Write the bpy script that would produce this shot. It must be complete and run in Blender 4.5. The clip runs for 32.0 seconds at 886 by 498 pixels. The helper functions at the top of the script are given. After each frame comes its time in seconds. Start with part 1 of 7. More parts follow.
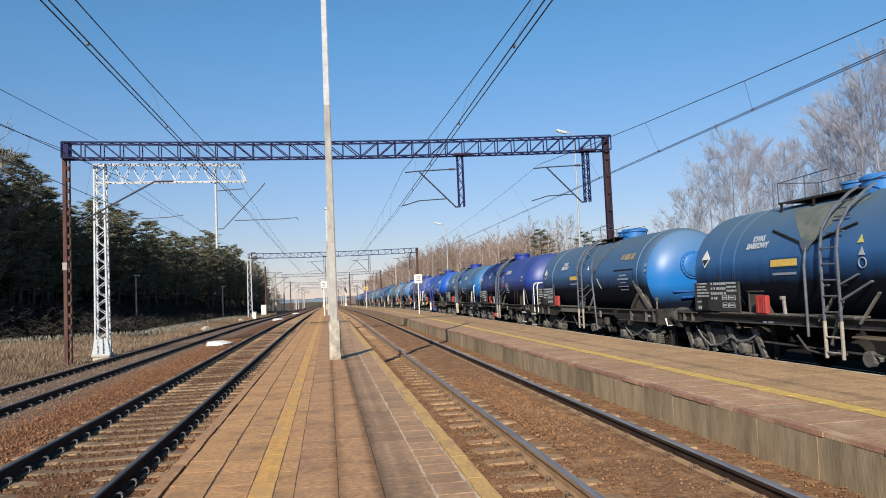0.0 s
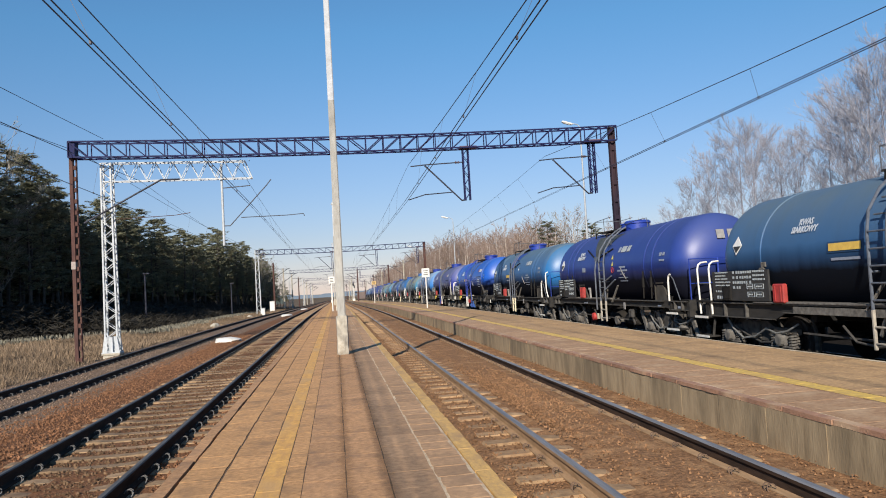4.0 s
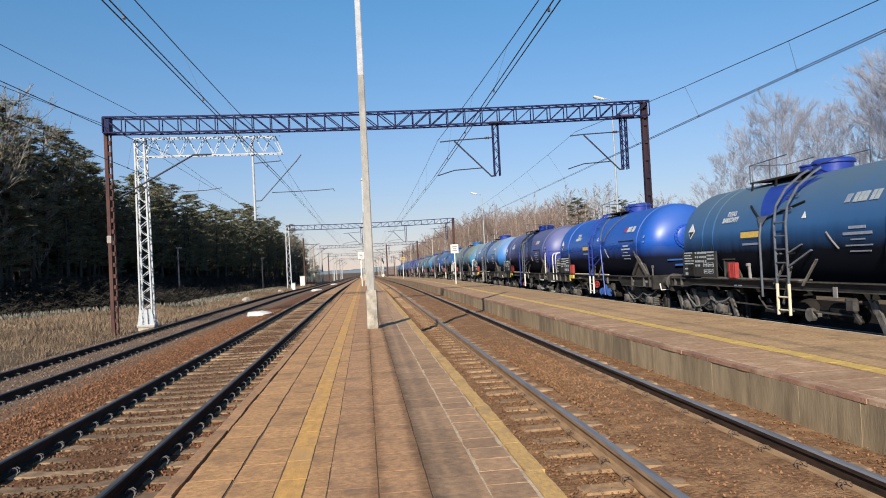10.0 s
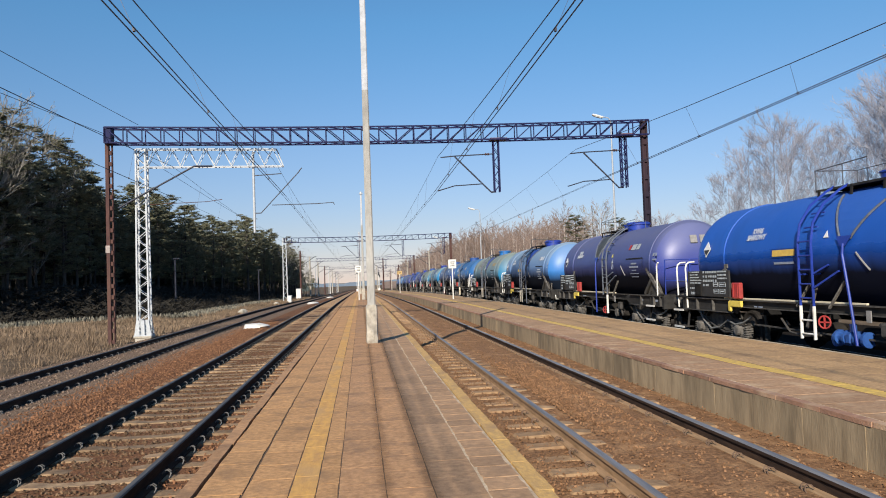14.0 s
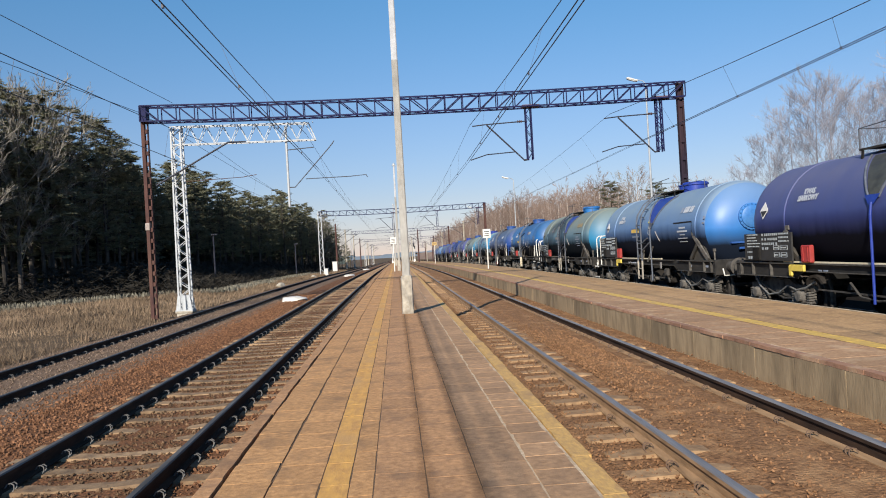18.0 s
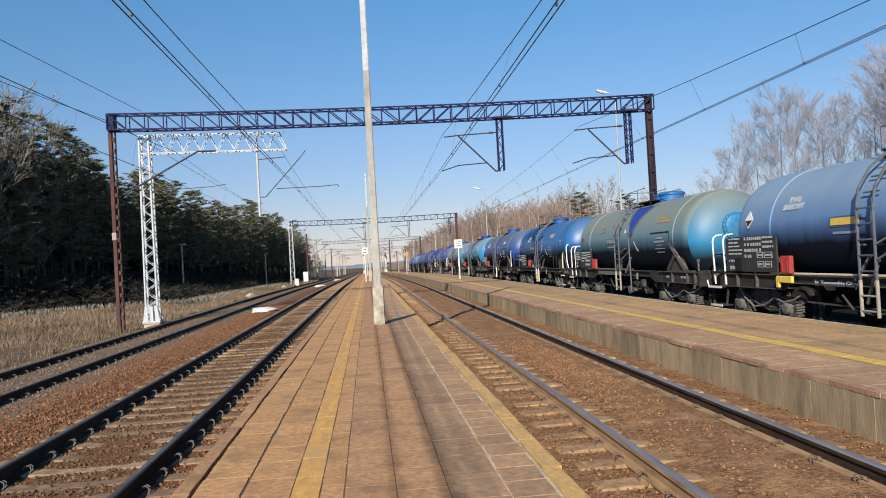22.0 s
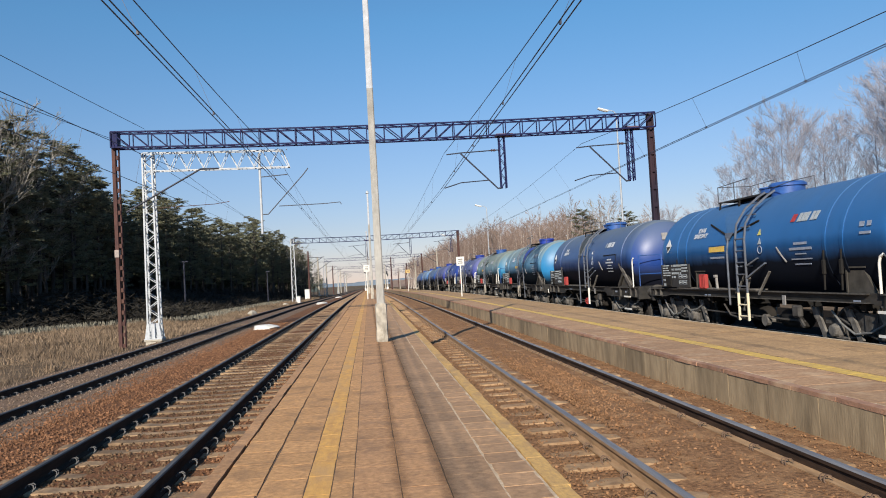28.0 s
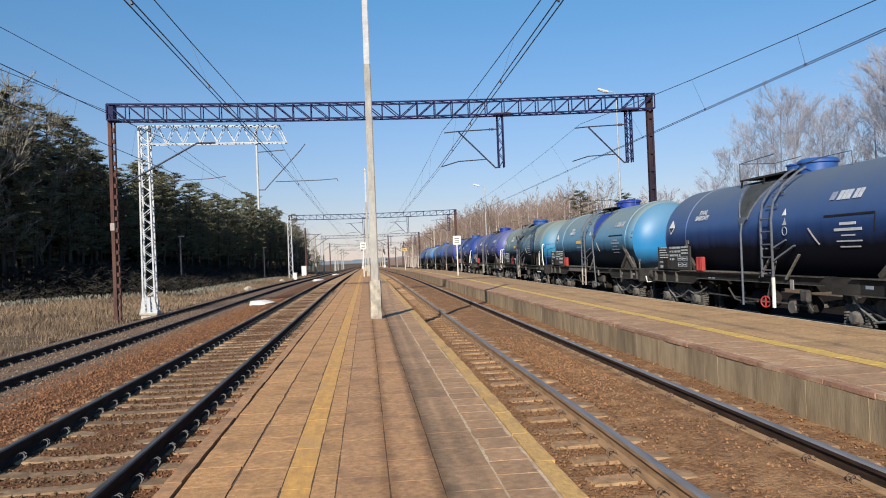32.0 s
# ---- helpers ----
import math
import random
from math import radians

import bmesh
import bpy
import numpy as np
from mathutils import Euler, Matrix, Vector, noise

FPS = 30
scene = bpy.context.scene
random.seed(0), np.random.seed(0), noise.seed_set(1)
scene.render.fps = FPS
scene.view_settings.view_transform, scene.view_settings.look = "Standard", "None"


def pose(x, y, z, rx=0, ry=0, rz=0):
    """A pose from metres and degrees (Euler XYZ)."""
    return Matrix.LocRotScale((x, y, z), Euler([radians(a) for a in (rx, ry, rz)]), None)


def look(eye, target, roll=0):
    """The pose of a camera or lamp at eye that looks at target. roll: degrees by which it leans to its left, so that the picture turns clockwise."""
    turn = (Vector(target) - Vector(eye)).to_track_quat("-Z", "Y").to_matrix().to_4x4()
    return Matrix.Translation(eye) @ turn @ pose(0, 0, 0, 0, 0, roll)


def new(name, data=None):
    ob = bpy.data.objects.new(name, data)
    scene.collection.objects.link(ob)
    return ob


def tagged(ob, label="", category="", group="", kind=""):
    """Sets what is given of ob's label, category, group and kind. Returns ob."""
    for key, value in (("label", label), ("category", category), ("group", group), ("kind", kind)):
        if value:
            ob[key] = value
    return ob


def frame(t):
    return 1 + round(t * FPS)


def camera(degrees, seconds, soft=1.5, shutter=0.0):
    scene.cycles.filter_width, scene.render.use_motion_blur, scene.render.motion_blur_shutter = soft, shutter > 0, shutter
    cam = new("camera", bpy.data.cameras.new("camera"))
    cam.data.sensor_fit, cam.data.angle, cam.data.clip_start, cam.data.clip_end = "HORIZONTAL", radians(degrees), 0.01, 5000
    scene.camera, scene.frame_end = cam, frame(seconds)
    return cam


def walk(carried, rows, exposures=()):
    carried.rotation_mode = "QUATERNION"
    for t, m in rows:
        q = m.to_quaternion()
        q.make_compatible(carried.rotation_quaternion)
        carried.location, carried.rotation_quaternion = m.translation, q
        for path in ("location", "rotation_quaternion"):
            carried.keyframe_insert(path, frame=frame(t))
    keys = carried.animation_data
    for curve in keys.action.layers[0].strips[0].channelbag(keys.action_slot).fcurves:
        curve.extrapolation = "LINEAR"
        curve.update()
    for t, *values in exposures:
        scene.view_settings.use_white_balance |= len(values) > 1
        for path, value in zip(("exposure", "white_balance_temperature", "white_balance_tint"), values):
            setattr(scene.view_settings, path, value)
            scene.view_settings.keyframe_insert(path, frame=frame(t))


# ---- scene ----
cam = camera(61.8, 32.0, soft=1.0)
# seconds, the camera's place, then its turn about x, y and z in degrees: hand-held from one spot on the platform
PATH = [
    (0, 0.039, -0.022, 1.465, 93.31, 2.41, -8.86), (0.5, 0.041, 0.001, 1.452, 93.37, 2.09, -8.72), (1, 0.059, 0.015, 1.453, 93.30, 2.09, -8.60),
    (1.5, 0.064, 0.030, 1.441, 93.09, 2.16, -8.67), (2, 0.072, 0.021, 1.449, 92.82, 2.81, -8.69), (2.5, 0.067, 0.003, 1.460, 92.77, 3.06, -8.55),
    (4.5, 0.064, -0.019, 1.457, 92.87, 3.35, -8.01), (5, 0.064, -0.019, 1.451, 92.79, 3.33, -7.60), (5.5, 0.062, -0.014, 1.449, 92.59, 3.20, -7.41),
    (6, 0.065, -0.006, 1.448, 92.45, 3.07, -7.33), (6.5, 0.070, -0.011, 1.446, 92.36, 3.05, -7.25), (7, 0.057, -0.012, 1.452, 92.14, 2.92, -7.09),
    (7.5, 0.063, 0.009, 1.443, 92.17, 2.99, -6.96), (8, 0.058, 0.009, 1.443, 91.94, 2.91, -7.03), (8.5, 0.060, -0.000, 1.446, 91.57, 2.85, -6.93),
    (9, 0.057, -0.007, 1.443, 91.37, 2.84, -6.67), (9.5, 0.056, -0.011, 1.441, 91.29, 2.80, -6.30), (10, 0.056, -0.015, 1.440, 91.14, 2.86, -6.02),
    (10.5, 0.057, -0.025, 1.446, 91.03, 2.92, -5.72), (11, 0.047, -0.024, 1.444, 91.06, 2.93, -5.50), (11.5, 0.047, -0.014, 1.451, 91.10, 2.88, -5.24),
    (12, 0.009, -0.012, 1.471, 91.16, 2.68, -5.09), (12.5, -0.072, -0.029, 1.473, 92.31, 2.33, -5.33), (13, -0.101, -0.038, 1.470, 92.56, 1.99, -6.65),
    (13.5, -0.088, -0.054, 1.469, 92.61, 1.92, -6.84), (14, -0.059, -0.028, 1.465, 92.26, 1.96, -6.34), (14.5, -0.044, -0.030, 1.470, 92.19, 1.87, -5.42),
    (16.5, -0.043, -0.026, 1.460, 91.13, 2.37, -3.68), (17, -0.038, -0.032, 1.459, 90.83, 2.94, -3.45), (17.5, -0.040, -0.018, 1.455, 90.52, 3.13, -3.43),
    (18, -0.037, 0.004, 1.449, 90.09, 3.20, -3.63), (18.5, -0.029, 0.002, 1.455, 89.85, 3.36, -3.93), (19, -0.031, -0.015, 1.453, 89.70, 3.48, -4.22),
    (19.5, -0.029, 0.002, 1.452, 89.63, 3.60, -4.42), (20, -0.019, -0.004, 1.455, 89.70, 3.69, -4.62), (20.5, -0.023, 0.000, 1.455, 90.06, 3.51, -4.87),
    (21, -0.025, 0.006, 1.454, 90.45, 3.37, -5.02), (21.5, -0.029, 0.007, 1.452, 90.66, 3.27, -5.53), (22, -0.031, 0.003, 1.457, 90.76, 3.15, -5.82),
    (22.5, -0.036, 0.000, 1.456, 90.88, 3.09, -5.92), (23, -0.036, -0.007, 1.458, 90.96, 3.22, -5.89), (23.5, -0.038, -0.009, 1.463, 91.04, 3.16, -5.82),
    (24, -0.037, -0.002, 1.458, 91.22, 3.18, -5.66), (24.5, -0.033, 0.010, 1.460, 91.37, 3.17, -5.54), (25, -0.029, 0.001, 1.465, 91.65, 3.15, -5.40),
    (25.5, -0.031, -0.012, 1.464, 91.92, 3.15, -5.27), (27.5, -0.041, 0.020, 1.452, 92.38, 3.22, -5.42), (28, -0.075, 0.018, 1.453, 92.11, 3.16, -5.72),
    (28.5, -0.064, 0.016, 1.453, 91.98, 3.19, -6.02), (29, -0.021, 0.034, 1.431, 91.79, 2.80, -5.73), (29.5, -0.012, 0.055, 1.414, 91.64, 2.71, -5.55),
    (30, -0.010, 0.055, 1.407, 90.76, 2.57, -5.89), (30.5, 0.002, 0.070, 1.410, 90.15, 2.34, -6.04), (31, -0.006, 0.061, 1.416, 90.11, 2.24, -6.00),
    (31.5, -0.012, 0.048, 1.420, 90.29, 2.21, -5.95), (32, -0.017, 0.014, 1.427, 90.49, 2.22, -5.93),
]

walk(cam, [(t, pose(x, y, z, rx, ry, rz)) for t, x, y, z, rx, ry, rz in PATH])

# ---- light ----
SUN_ELEV, SUN_AZ = 27.5, 201.5
world = bpy.data.worlds.new("clear_sky")
scene.world = world
world.use_nodes = True
wn = world.node_tree.nodes
sky = wn.new("ShaderNodeTexSky")
sky.sky_type = 'NISHITA'
sky.sun_disc = False
sky.sun_elevation, sky.sun_rotation = radians(SUN_ELEV), radians(SUN_AZ)
sky.air_density, sky.dust_density, sky.ozone_density = 1.15, 0.0, 2.2
wn["Background"].inputs[1].default_value = 0.093
# haze: the low sky is paler and bluer than clean air alone would make it
way = wn.new("ShaderNodeTexCoord")
height = wn.new("ShaderNodeSeparateXYZ")
world.node_tree.links.new(way.outputs["Generated"], height.inputs[0])
haze = wn.new("ShaderNodeValToRGB")
for k, (place, colour) in enumerate(((0.0, (0.535, 0.55, 0.855)), (0.07, (0.57, 0.59, 0.805)), (0.17, (0.605, 0.70, 0.895)), (0.33, (0.515, 0.845, 1.05)))):
    el = haze.color_ramp.elements[k] if k < 2 else haze.color_ramp.elements.new(place)
    el.position, el.color = place, (*colour, 1)
world.node_tree.links.new(height.outputs["Z"], haze.inputs["Fac"])
tint = wn.new("ShaderNodeMix")
tint.data_type, tint.blend_type = 'RGBA', 'MULTIPLY'
tint.inputs["Factor"].default_value = 1.0
world.node_tree.links.new(sky.outputs[0], tint.inputs["A"])
world.node_tree.links.new(haze.outputs["Color"], tint.inputs["B"])
world.node_tree.links.new(tint.outputs["Result"], wn["Background"].inputs[0])
sun_way = Vector((math.sin(radians(SUN_AZ)) * math.cos(radians(SUN_ELEV)),
                  math.cos(radians(SUN_AZ)) * math.cos(radians(SUN_ELEV)), math.sin(radians(SUN_ELEV))))
sun = new("sun", bpy.data.lights.new("sun", "SUN"))
sun.data.energy, sun.data.angle, sun.data.color = 5.05, radians(0.53), (1.0, 0.905, 0.775)
sun.matrix_world = look(sun_way * 100, (0, 0, 0))
scene.view_settings.exposure = 0.35


def lie(y):
    """How far the line has dropped below the near level at the distance y."""
    if y < 40:
        return 0.0
    return -0.009 * (y - 40) ** 2 / 80 if y < 80 else -(0.18 + 0.009 * (y - 80))


# ---- mesh building ----
class Shape:
    """Vertices and faces gathered for one mesh."""

    def __init__(self):
        self.v, self.f = [], []

    def add(self, v, f):
        n = len(self.v)
        self.v += [tuple(p) for p in v]
        self.f += [tuple(i + n for i in q) for q in f]
        return self

    def box(self, c, s, b=0.0, m=None):
        """A box with centre c and size s, its edges chamfered by b."""
        hx, hy, hz = s[0] / 2, s[1] / 2, s[2] / 2
        if b <= 0:
            v = [(x, y, z) for x in (-hx, hx) for y in (-hy, hy) for z in (-hz, hz)]
            f = [(0, 1, 3, 2), (4, 6, 7, 5), (0, 4, 5, 1), (2, 3, 7, 6), (0, 2, 6, 4), (1, 5, 7, 3)]
        else:
            v, at = [], {}
            for i in (-1, 1):
                for j in (-1, 1):
                    for k in (-1, 1):
                        for a in range(3):
                            at[i, j, k, a] = len(v)
                            d = [b, b, b]
                            d[a] = 0
                            v.append((i * (hx - d[0]), j * (hy - d[1]), k * (hz - d[2])))
            f = []
            for a in range(3):
                for s_ in (-1, 1):
                    q = []
                    for i, j in ((-1, -1), (1, -1), (1, 1), (-1, 1)):
                        key = [0, 0, 0]
                        key[a], key[(a + 1) % 3], key[(a + 2) % 3] = s_, i, j
                        q.append(at[(*key, a)])
                    f.append(tuple(q if s_ > 0 else q[::-1]))
            for a in range(3):
                p, r = (a + 1) % 3, (a + 2) % 3
                for i in (-1, 1):
                    for j in (-1, 1):
                        k0, k1 = [0, 0, 0], [0, 0, 0]
                        k0[a], k1[a] = -1, 1
                        k0[p] = k1[p] = i
                        k0[r] = k1[r] = j
                        q = [at[(*k0, p)], at[(*k1, p)], at[(*k1, r)], at[(*k0, r)]]
                        f.append(tuple(q if i * j > 0 else q[::-1]))
            for i in (-1, 1):
                for j in (-1, 1):
                    for k in (-1, 1):
                        q = [at[i, j, k, a] for a in range(3)]
                        f.append(tuple(q if i * j * k > 0 else q[::-1]))
        if m is not None:
            v = [m @ Vector(p) for p in v]
        return self.add([(p[0] + c[0], p[1] + c[1], p[2] + c[2]) for p in v], f)

    def rod(self, p0, p1, r0, r1=None, n=8, caps=True):
        """A round bar from p0 to p1, tapering from r0 to r1."""
        r1 = r0 if r1 is None else r1
        p0, p1 = Vector(p0), Vector(p1)
        d = (p1 - p0).normalized()
        a = d.orthogonal().normalized()
        b = d.cross(a)
        v = []
        for p, r in ((p0, r0), (p1, r1)):
            for i in range(n):
                w = 2 * math.pi * i / n
                v.append(p + r * (math.cos(w) * a + math.sin(w) * b))
        f = [(i, (i + 1) % n, n + (i + 1) % n, n + i) for i in range(n)]
        if caps:
            f += [tuple(range(n))[::-1], tuple(range(n, 2 * n))]
        return self.add(v, f)

    def twig(self, p, q, r, rnd):
        """One fine twig, a tapering sliver from p to q."""
        s = (q - p).cross(Vector((rnd.uniform(-1, 1), rnd.uniform(-1, 1), rnd.uniform(-1, 1)))).normalized() * (r * 1.5)
        return self.add((p - s, p + s, q + s * 0.5, q - s * 0.5), [(0, 1, 2, 3)])

    def pipe(self, pts, r, n=6):
        """A bent bar through pts."""
        pts = [Vector(p) for p in pts]
        v, ref = [], None
        for i, p in enumerate(pts):
            d = ((pts[min(i + 1, len(pts) - 1)] - p).normalized() + (p - pts[max(i - 1, 0)]).normalized()).normalized()
            ref = d.orthogonal() if ref is None else ref - ref.dot(d) * d
            a = ref.normalized()
            b = d.cross(a)
            v += [p + r * (math.cos(2 * math.pi * k / n) * a + math.sin(2 * math.pi * k / n) * b) for k in range(n)]
        f = [(i * n + k, i * n + (k + 1) % n, (i + 1) * n + (k + 1) % n, (i + 1) * n + k)
             for i in range(len(pts) - 1) for k in range(n)]
        f += [tuple(range(n))[::-1], tuple(range((len(pts) - 1) * n, len(pts) * n))]
        return self.add(v, f)

    def bar(self, p0, p1, w, h, up=(0, 0, 1)):
        """A flat bar w wide and h high from p0 to p1."""
        p0, p1 = Vector(p0), Vector(p1)
        d = (p1 - p0).normalized()
        u = Vector(up)
        if abs(d.dot(u)) > 0.99:
            u = Vector((0, 1, 0))
        s = d.cross(u).normalized()
        u = s.cross(d)
        v = [p + s * (i * w / 2) + u * (j * h / 2) for p in (p0, p1) for i, j in ((-1, -1), (1, -1), (1, 1), (-1, 1))]
        return self.add(v, [(0, 1, 2, 3), (7, 6, 5, 4), (0, 4, 5, 1), (1, 5, 6, 2), (2, 6, 7, 3), (3, 7, 4, 0)])

    def lathe(self, prof, n, axis="y", c=(0, 0, 0)):
        """Turns the profile (place along the axis, radius) about the axis through c."""
        v, f = [], []
        for a, r in prof:
            for i in range(n):
                w = 2 * math.pi * i / n
                p, q = r * math.cos(w), r * math.sin(w)
                o = {"x": (a, p, q), "y": (q, a, p), "z": (p, q, a)}[axis]
                v.append((o[0] + c[0], o[1] + c[1], o[2] + c[2]))
        for k in range(len(prof) - 1):
            f += [(k * n + i, k * n + (i + 1) % n, (k + 1) * n + (i + 1) % n, (k + 1) * n + i) for i in range(n)]
        f += [tuple(range(n))[::-1], tuple(range((len(prof) - 1) * n, len(prof) * n))]
        return self.add(v, f)

    def sweep(self, outline, stations, cap=True, closed=True):
        """Carries the outline (x, z) along y; stations are (y, dx, dz)."""
        n = len(outline)
        v = [(x + dx, y, z + dz) for y, dx, dz in stations for x, z in outline]
        m = n if closed else n - 1
        f = [(k * n + i, (k + 1) * n + i, (k + 1) * n + (i + 1) % n, k * n + (i + 1) % n)
             for k in range(len(stations) - 1) for i in range(m)]
        if cap and closed:
            f += [tuple(range(n)), tuple(range((len(stations) - 1) * n, len(stations) * n))[::-1]]
        return self.add(v, f)

    def mesh(self, name, material, smooth=0.0):
        me = bpy.data.meshes.new(name)
        me.from_pydata(self.v, [], self.f)
        for m in (material if isinstance(material, (list, tuple)) else [material]):
            me.materials.append(m)
        if smooth:
            me.polygons.foreach_set("use_smooth", [True] * len(me.polygons))
            me.set_sharp_from_angle(angle=radians(smooth))
        me.update()
        return me


def part(name, shape, material, parent, label="", at=None, smooth=0.0):
    """Links a shape, or a ready mesh, as one mesh object under parent."""
    me = shape if isinstance(shape, bpy.types.Mesh) else shape.mesh(name, material, smooth)
    ob = new(name, me)
    ob.parent = parent
    if at is not None:
        ob.matrix_basis = at
    if label:
        ob["label"] = label
    return ob


def thing(name, label, category, at=None, group="", kind="", data=None):
    ob = new(name, data)
    if data is None:
        ob.empty_display_size = 0.2
    if at is not None:
        ob.matrix_basis = at
    return tagged(ob, label, category, group, kind)


# ---- materials ----
def material(name, c1, c2=None, scale=4.0, rough=0.8, metal=0.0, bump=0.0, bump_scale=None, c3=None, stain=0.35,
             stretch=(1, 1, 1), vary=0.0, detail=6.0, spec=0.5, world_space=False, per_island=False):
    """A surface of two colours mixed by fine noise, with larger stains of c3, relief and small changes from piece to piece."""
    m = bpy.data.materials.new(name)
    m.use_nodes = True
    nt = m.node_tree
    N, L = nt.nodes, nt.links
    bs = N["Principled BSDF"]
    bs.inputs["Roughness"].default_value, bs.inputs["Metallic"].default_value = rough, metal
    bs.inputs["Specular IOR Level"].default_value = spec
    tc = N.new("ShaderNodeTexCoord")
    mp = N.new("ShaderNodeMapping")
    mp.inputs["Scale"].default_value = stretch
    if world_space:
        L.new(N.new("ShaderNodeNewGeometry").outputs["Position"], mp.inputs["Vector"])
    else:
        L.new(tc.outputs["Object"], mp.inputs["Vector"])
    c2 = c2 or tuple(x * 0.7 for x in c1)
    n1 = N.new("ShaderNodeTexNoise")
    n1.inputs["Scale"].default_value, n1.inputs["Detail"].default_value = scale, detail
    n1.inputs["Roughness"].default_value = 0.62
    L.new(mp.outputs[0], n1.inputs["Vector"])
    ramp = N.new("ShaderNodeValToRGB")
    ramp.color_ramp.elements[0].position, ramp.color_ramp.elements[1].position = 0.32, 0.68
    ramp.color_ramp.elements[0].color, ramp.color_ramp.elements[1].color = (*c2, 1), (*c1, 1)
    L.new(n1.outputs["Fac"], ramp.inputs["Fac"])
    col = ramp.outputs["Color"]
    if c3:
        n2 = N.new("ShaderNodeTexNoise")
        n2.inputs["Scale"].default_value, n2.inputs["Detail"].default_value = scale * 0.17, 5
        L.new(mp.outputs[0], n2.inputs["Vector"])
        r2 = N.new("ShaderNodeMapRange")
        r2.inputs["From Min"].default_value, r2.inputs["From Max"].default_value = 0.5, 0.72
        r2.inputs["To Max"].default_value = stain
        L.new(n2.outputs["Fac"], r2.inputs["Value"])
        mx = N.new("ShaderNodeMix")
        mx.data_type = 'RGBA'
        L.new(r2.outputs[0], mx.inputs["Factor"])
        L.new(col, mx.inputs["A"])
        mx.inputs["B"].default_value = (*c3, 1)
        col = mx.outputs["Result"]
    if vary:
        if per_island:
            src = N.new("ShaderNodeNewGeometry").outputs["Random Per Island"]
        else:
            src = N.new("ShaderNodeObjectInfo").outputs["Random"]
        mr = N.new("ShaderNodeMapRange")
        mr.inputs["To Min"].default_value, mr.inputs["To Max"].default_value = 1 - vary, 1 + vary
        L.new(src, mr.inputs["Value"])
        hs = N.new("ShaderNodeHueSaturation")
        L.new(mr.outputs[0], hs.inputs["Value"])
        L.new(col, hs.inputs["Color"])
        col = hs.outputs["Color"]
    L.new(col, bs.inputs["Base Color"])
    if bump:
        nb = N.new("ShaderNodeTexNoise")
        nb.inputs["Scale"].default_value, nb.inputs["Detail"].default_value = bump_scale or scale * 2, 8
        L.new(mp.outputs[0], nb.inputs["Vector"])
        bp = N.new("ShaderNodeBump")
        bp.inputs["Strength"].default_value, bp.inputs["Distance"].default_value = bump, 0.02
        L.new(nb.outputs["Fac"], bp.inputs["Height"])
        L.new(bp.outputs[0], bs.inputs["Normal"])
    rr = N.new("ShaderNodeMapRange")
    rr.inputs["To Min"].default_value, rr.inputs["To Max"].default_value = max(0.03, rough - 0.12), min(1, rough + 0.12)
    L.new(n1.outputs["Fac"], rr.inputs["Value"])
    L.new(rr.outputs[0], bs.inputs["Roughness"])
    return m


def plain(name, c, rough=0.6, metal=0.0):
    return material(name, c, tuple(x * 0.82 for x in c), 9.0, rough, metal)


M_ballast = material("ballast", (0.30, 0.140, 0.068), (0.05, 0.027, 0.017), 24.0, 0.95, 0, 1.0, 34.0, (0.17, 0.09, 0.05), 0.5, spec=0.12)
M_stone = material("ballast_stone", (0.30, 0.150, 0.078), (0.12, 0.062, 0.036), 6.0, 0.9, 0, 0.3, 30, vary=0.36, per_island=True, spec=0.12)
M_stone_brown = material("brown_ballast_stone", (0.20, 0.125, 0.072), (0.085, 0.053, 0.033), 6.0, 0.95, 0, 0.3, 30, vary=0.4, per_island=True, spec=0.12)
M_stone_grey = material("grey_ballast_stone", (0.26, 0.190, 0.138), (0.12, 0.086, 0.063), 6.0, 0.9, 0, 0.3, 30, vary=0.55, per_island=True, spec=0.12)
M_stone_dark = material("earthy_ballast_stone", (0.29, 0.160, 0.082), (0.16, 0.085, 0.044), 6.0, 0.95, 0, 0.3, 30, vary=0.4, per_island=True, spec=0.12)
M_bed_earth = material("earth_filled_ballast", (0.36, 0.195, 0.096), (0.11, 0.057, 0.03), 20.0, 0.97, 0, 1.0, 34.0, (0.46, 0.27, 0.135), 0.7, spec=0.12)
M_bed_grey = material("grey_ballast", (0.29, 0.200, 0.140), (0.10, 0.068, 0.048), 22.0, 0.95, 0, 1.0, 30.0, (0.15, 0.085, 0.055), 0.5, spec=0.1)
# ballast coloured near black, without gloss, to paint the shade beneath the wagons
M_bed_shaded = material("shade_dark_ballast", (0.030, 0.026, 0.023), (0.012, 0.0105, 0.0095), 12.0, 1.0, 0, 0.8, 24.0, spec=0.0)
M_soil = material("dry_grass_soil", (0.18, 0.128, 0.082), (0.085, 0.061, 0.040), 1.4, 1.0, 0, 0.8, 9.0, (0.12, 0.088, 0.057), 0.7, spec=0.1)
M_rail_side = material("rusty_rail_steel", (0.07, 0.042, 0.028), (0.022, 0.016, 0.013), 12, 0.9, 0.0, 0.2, 40, stretch=(1, 0.2, 1), spec=0.15)
M_rail_tan = material("dusty_brown_rail_steel", (0.40, 0.26, 0.15), (0.22, 0.14, 0.08), 14, 0.9, 0.0, 0.2, 40, stretch=(1, 0.2, 1), spec=0.15)
M_rail_top = material("worn_rail_head", (0.25, 0.25, 0.265), (0.15, 0.15, 0.16), 20, 0.6, 0.2, stretch=(1, 0.05, 1), spec=0.3)
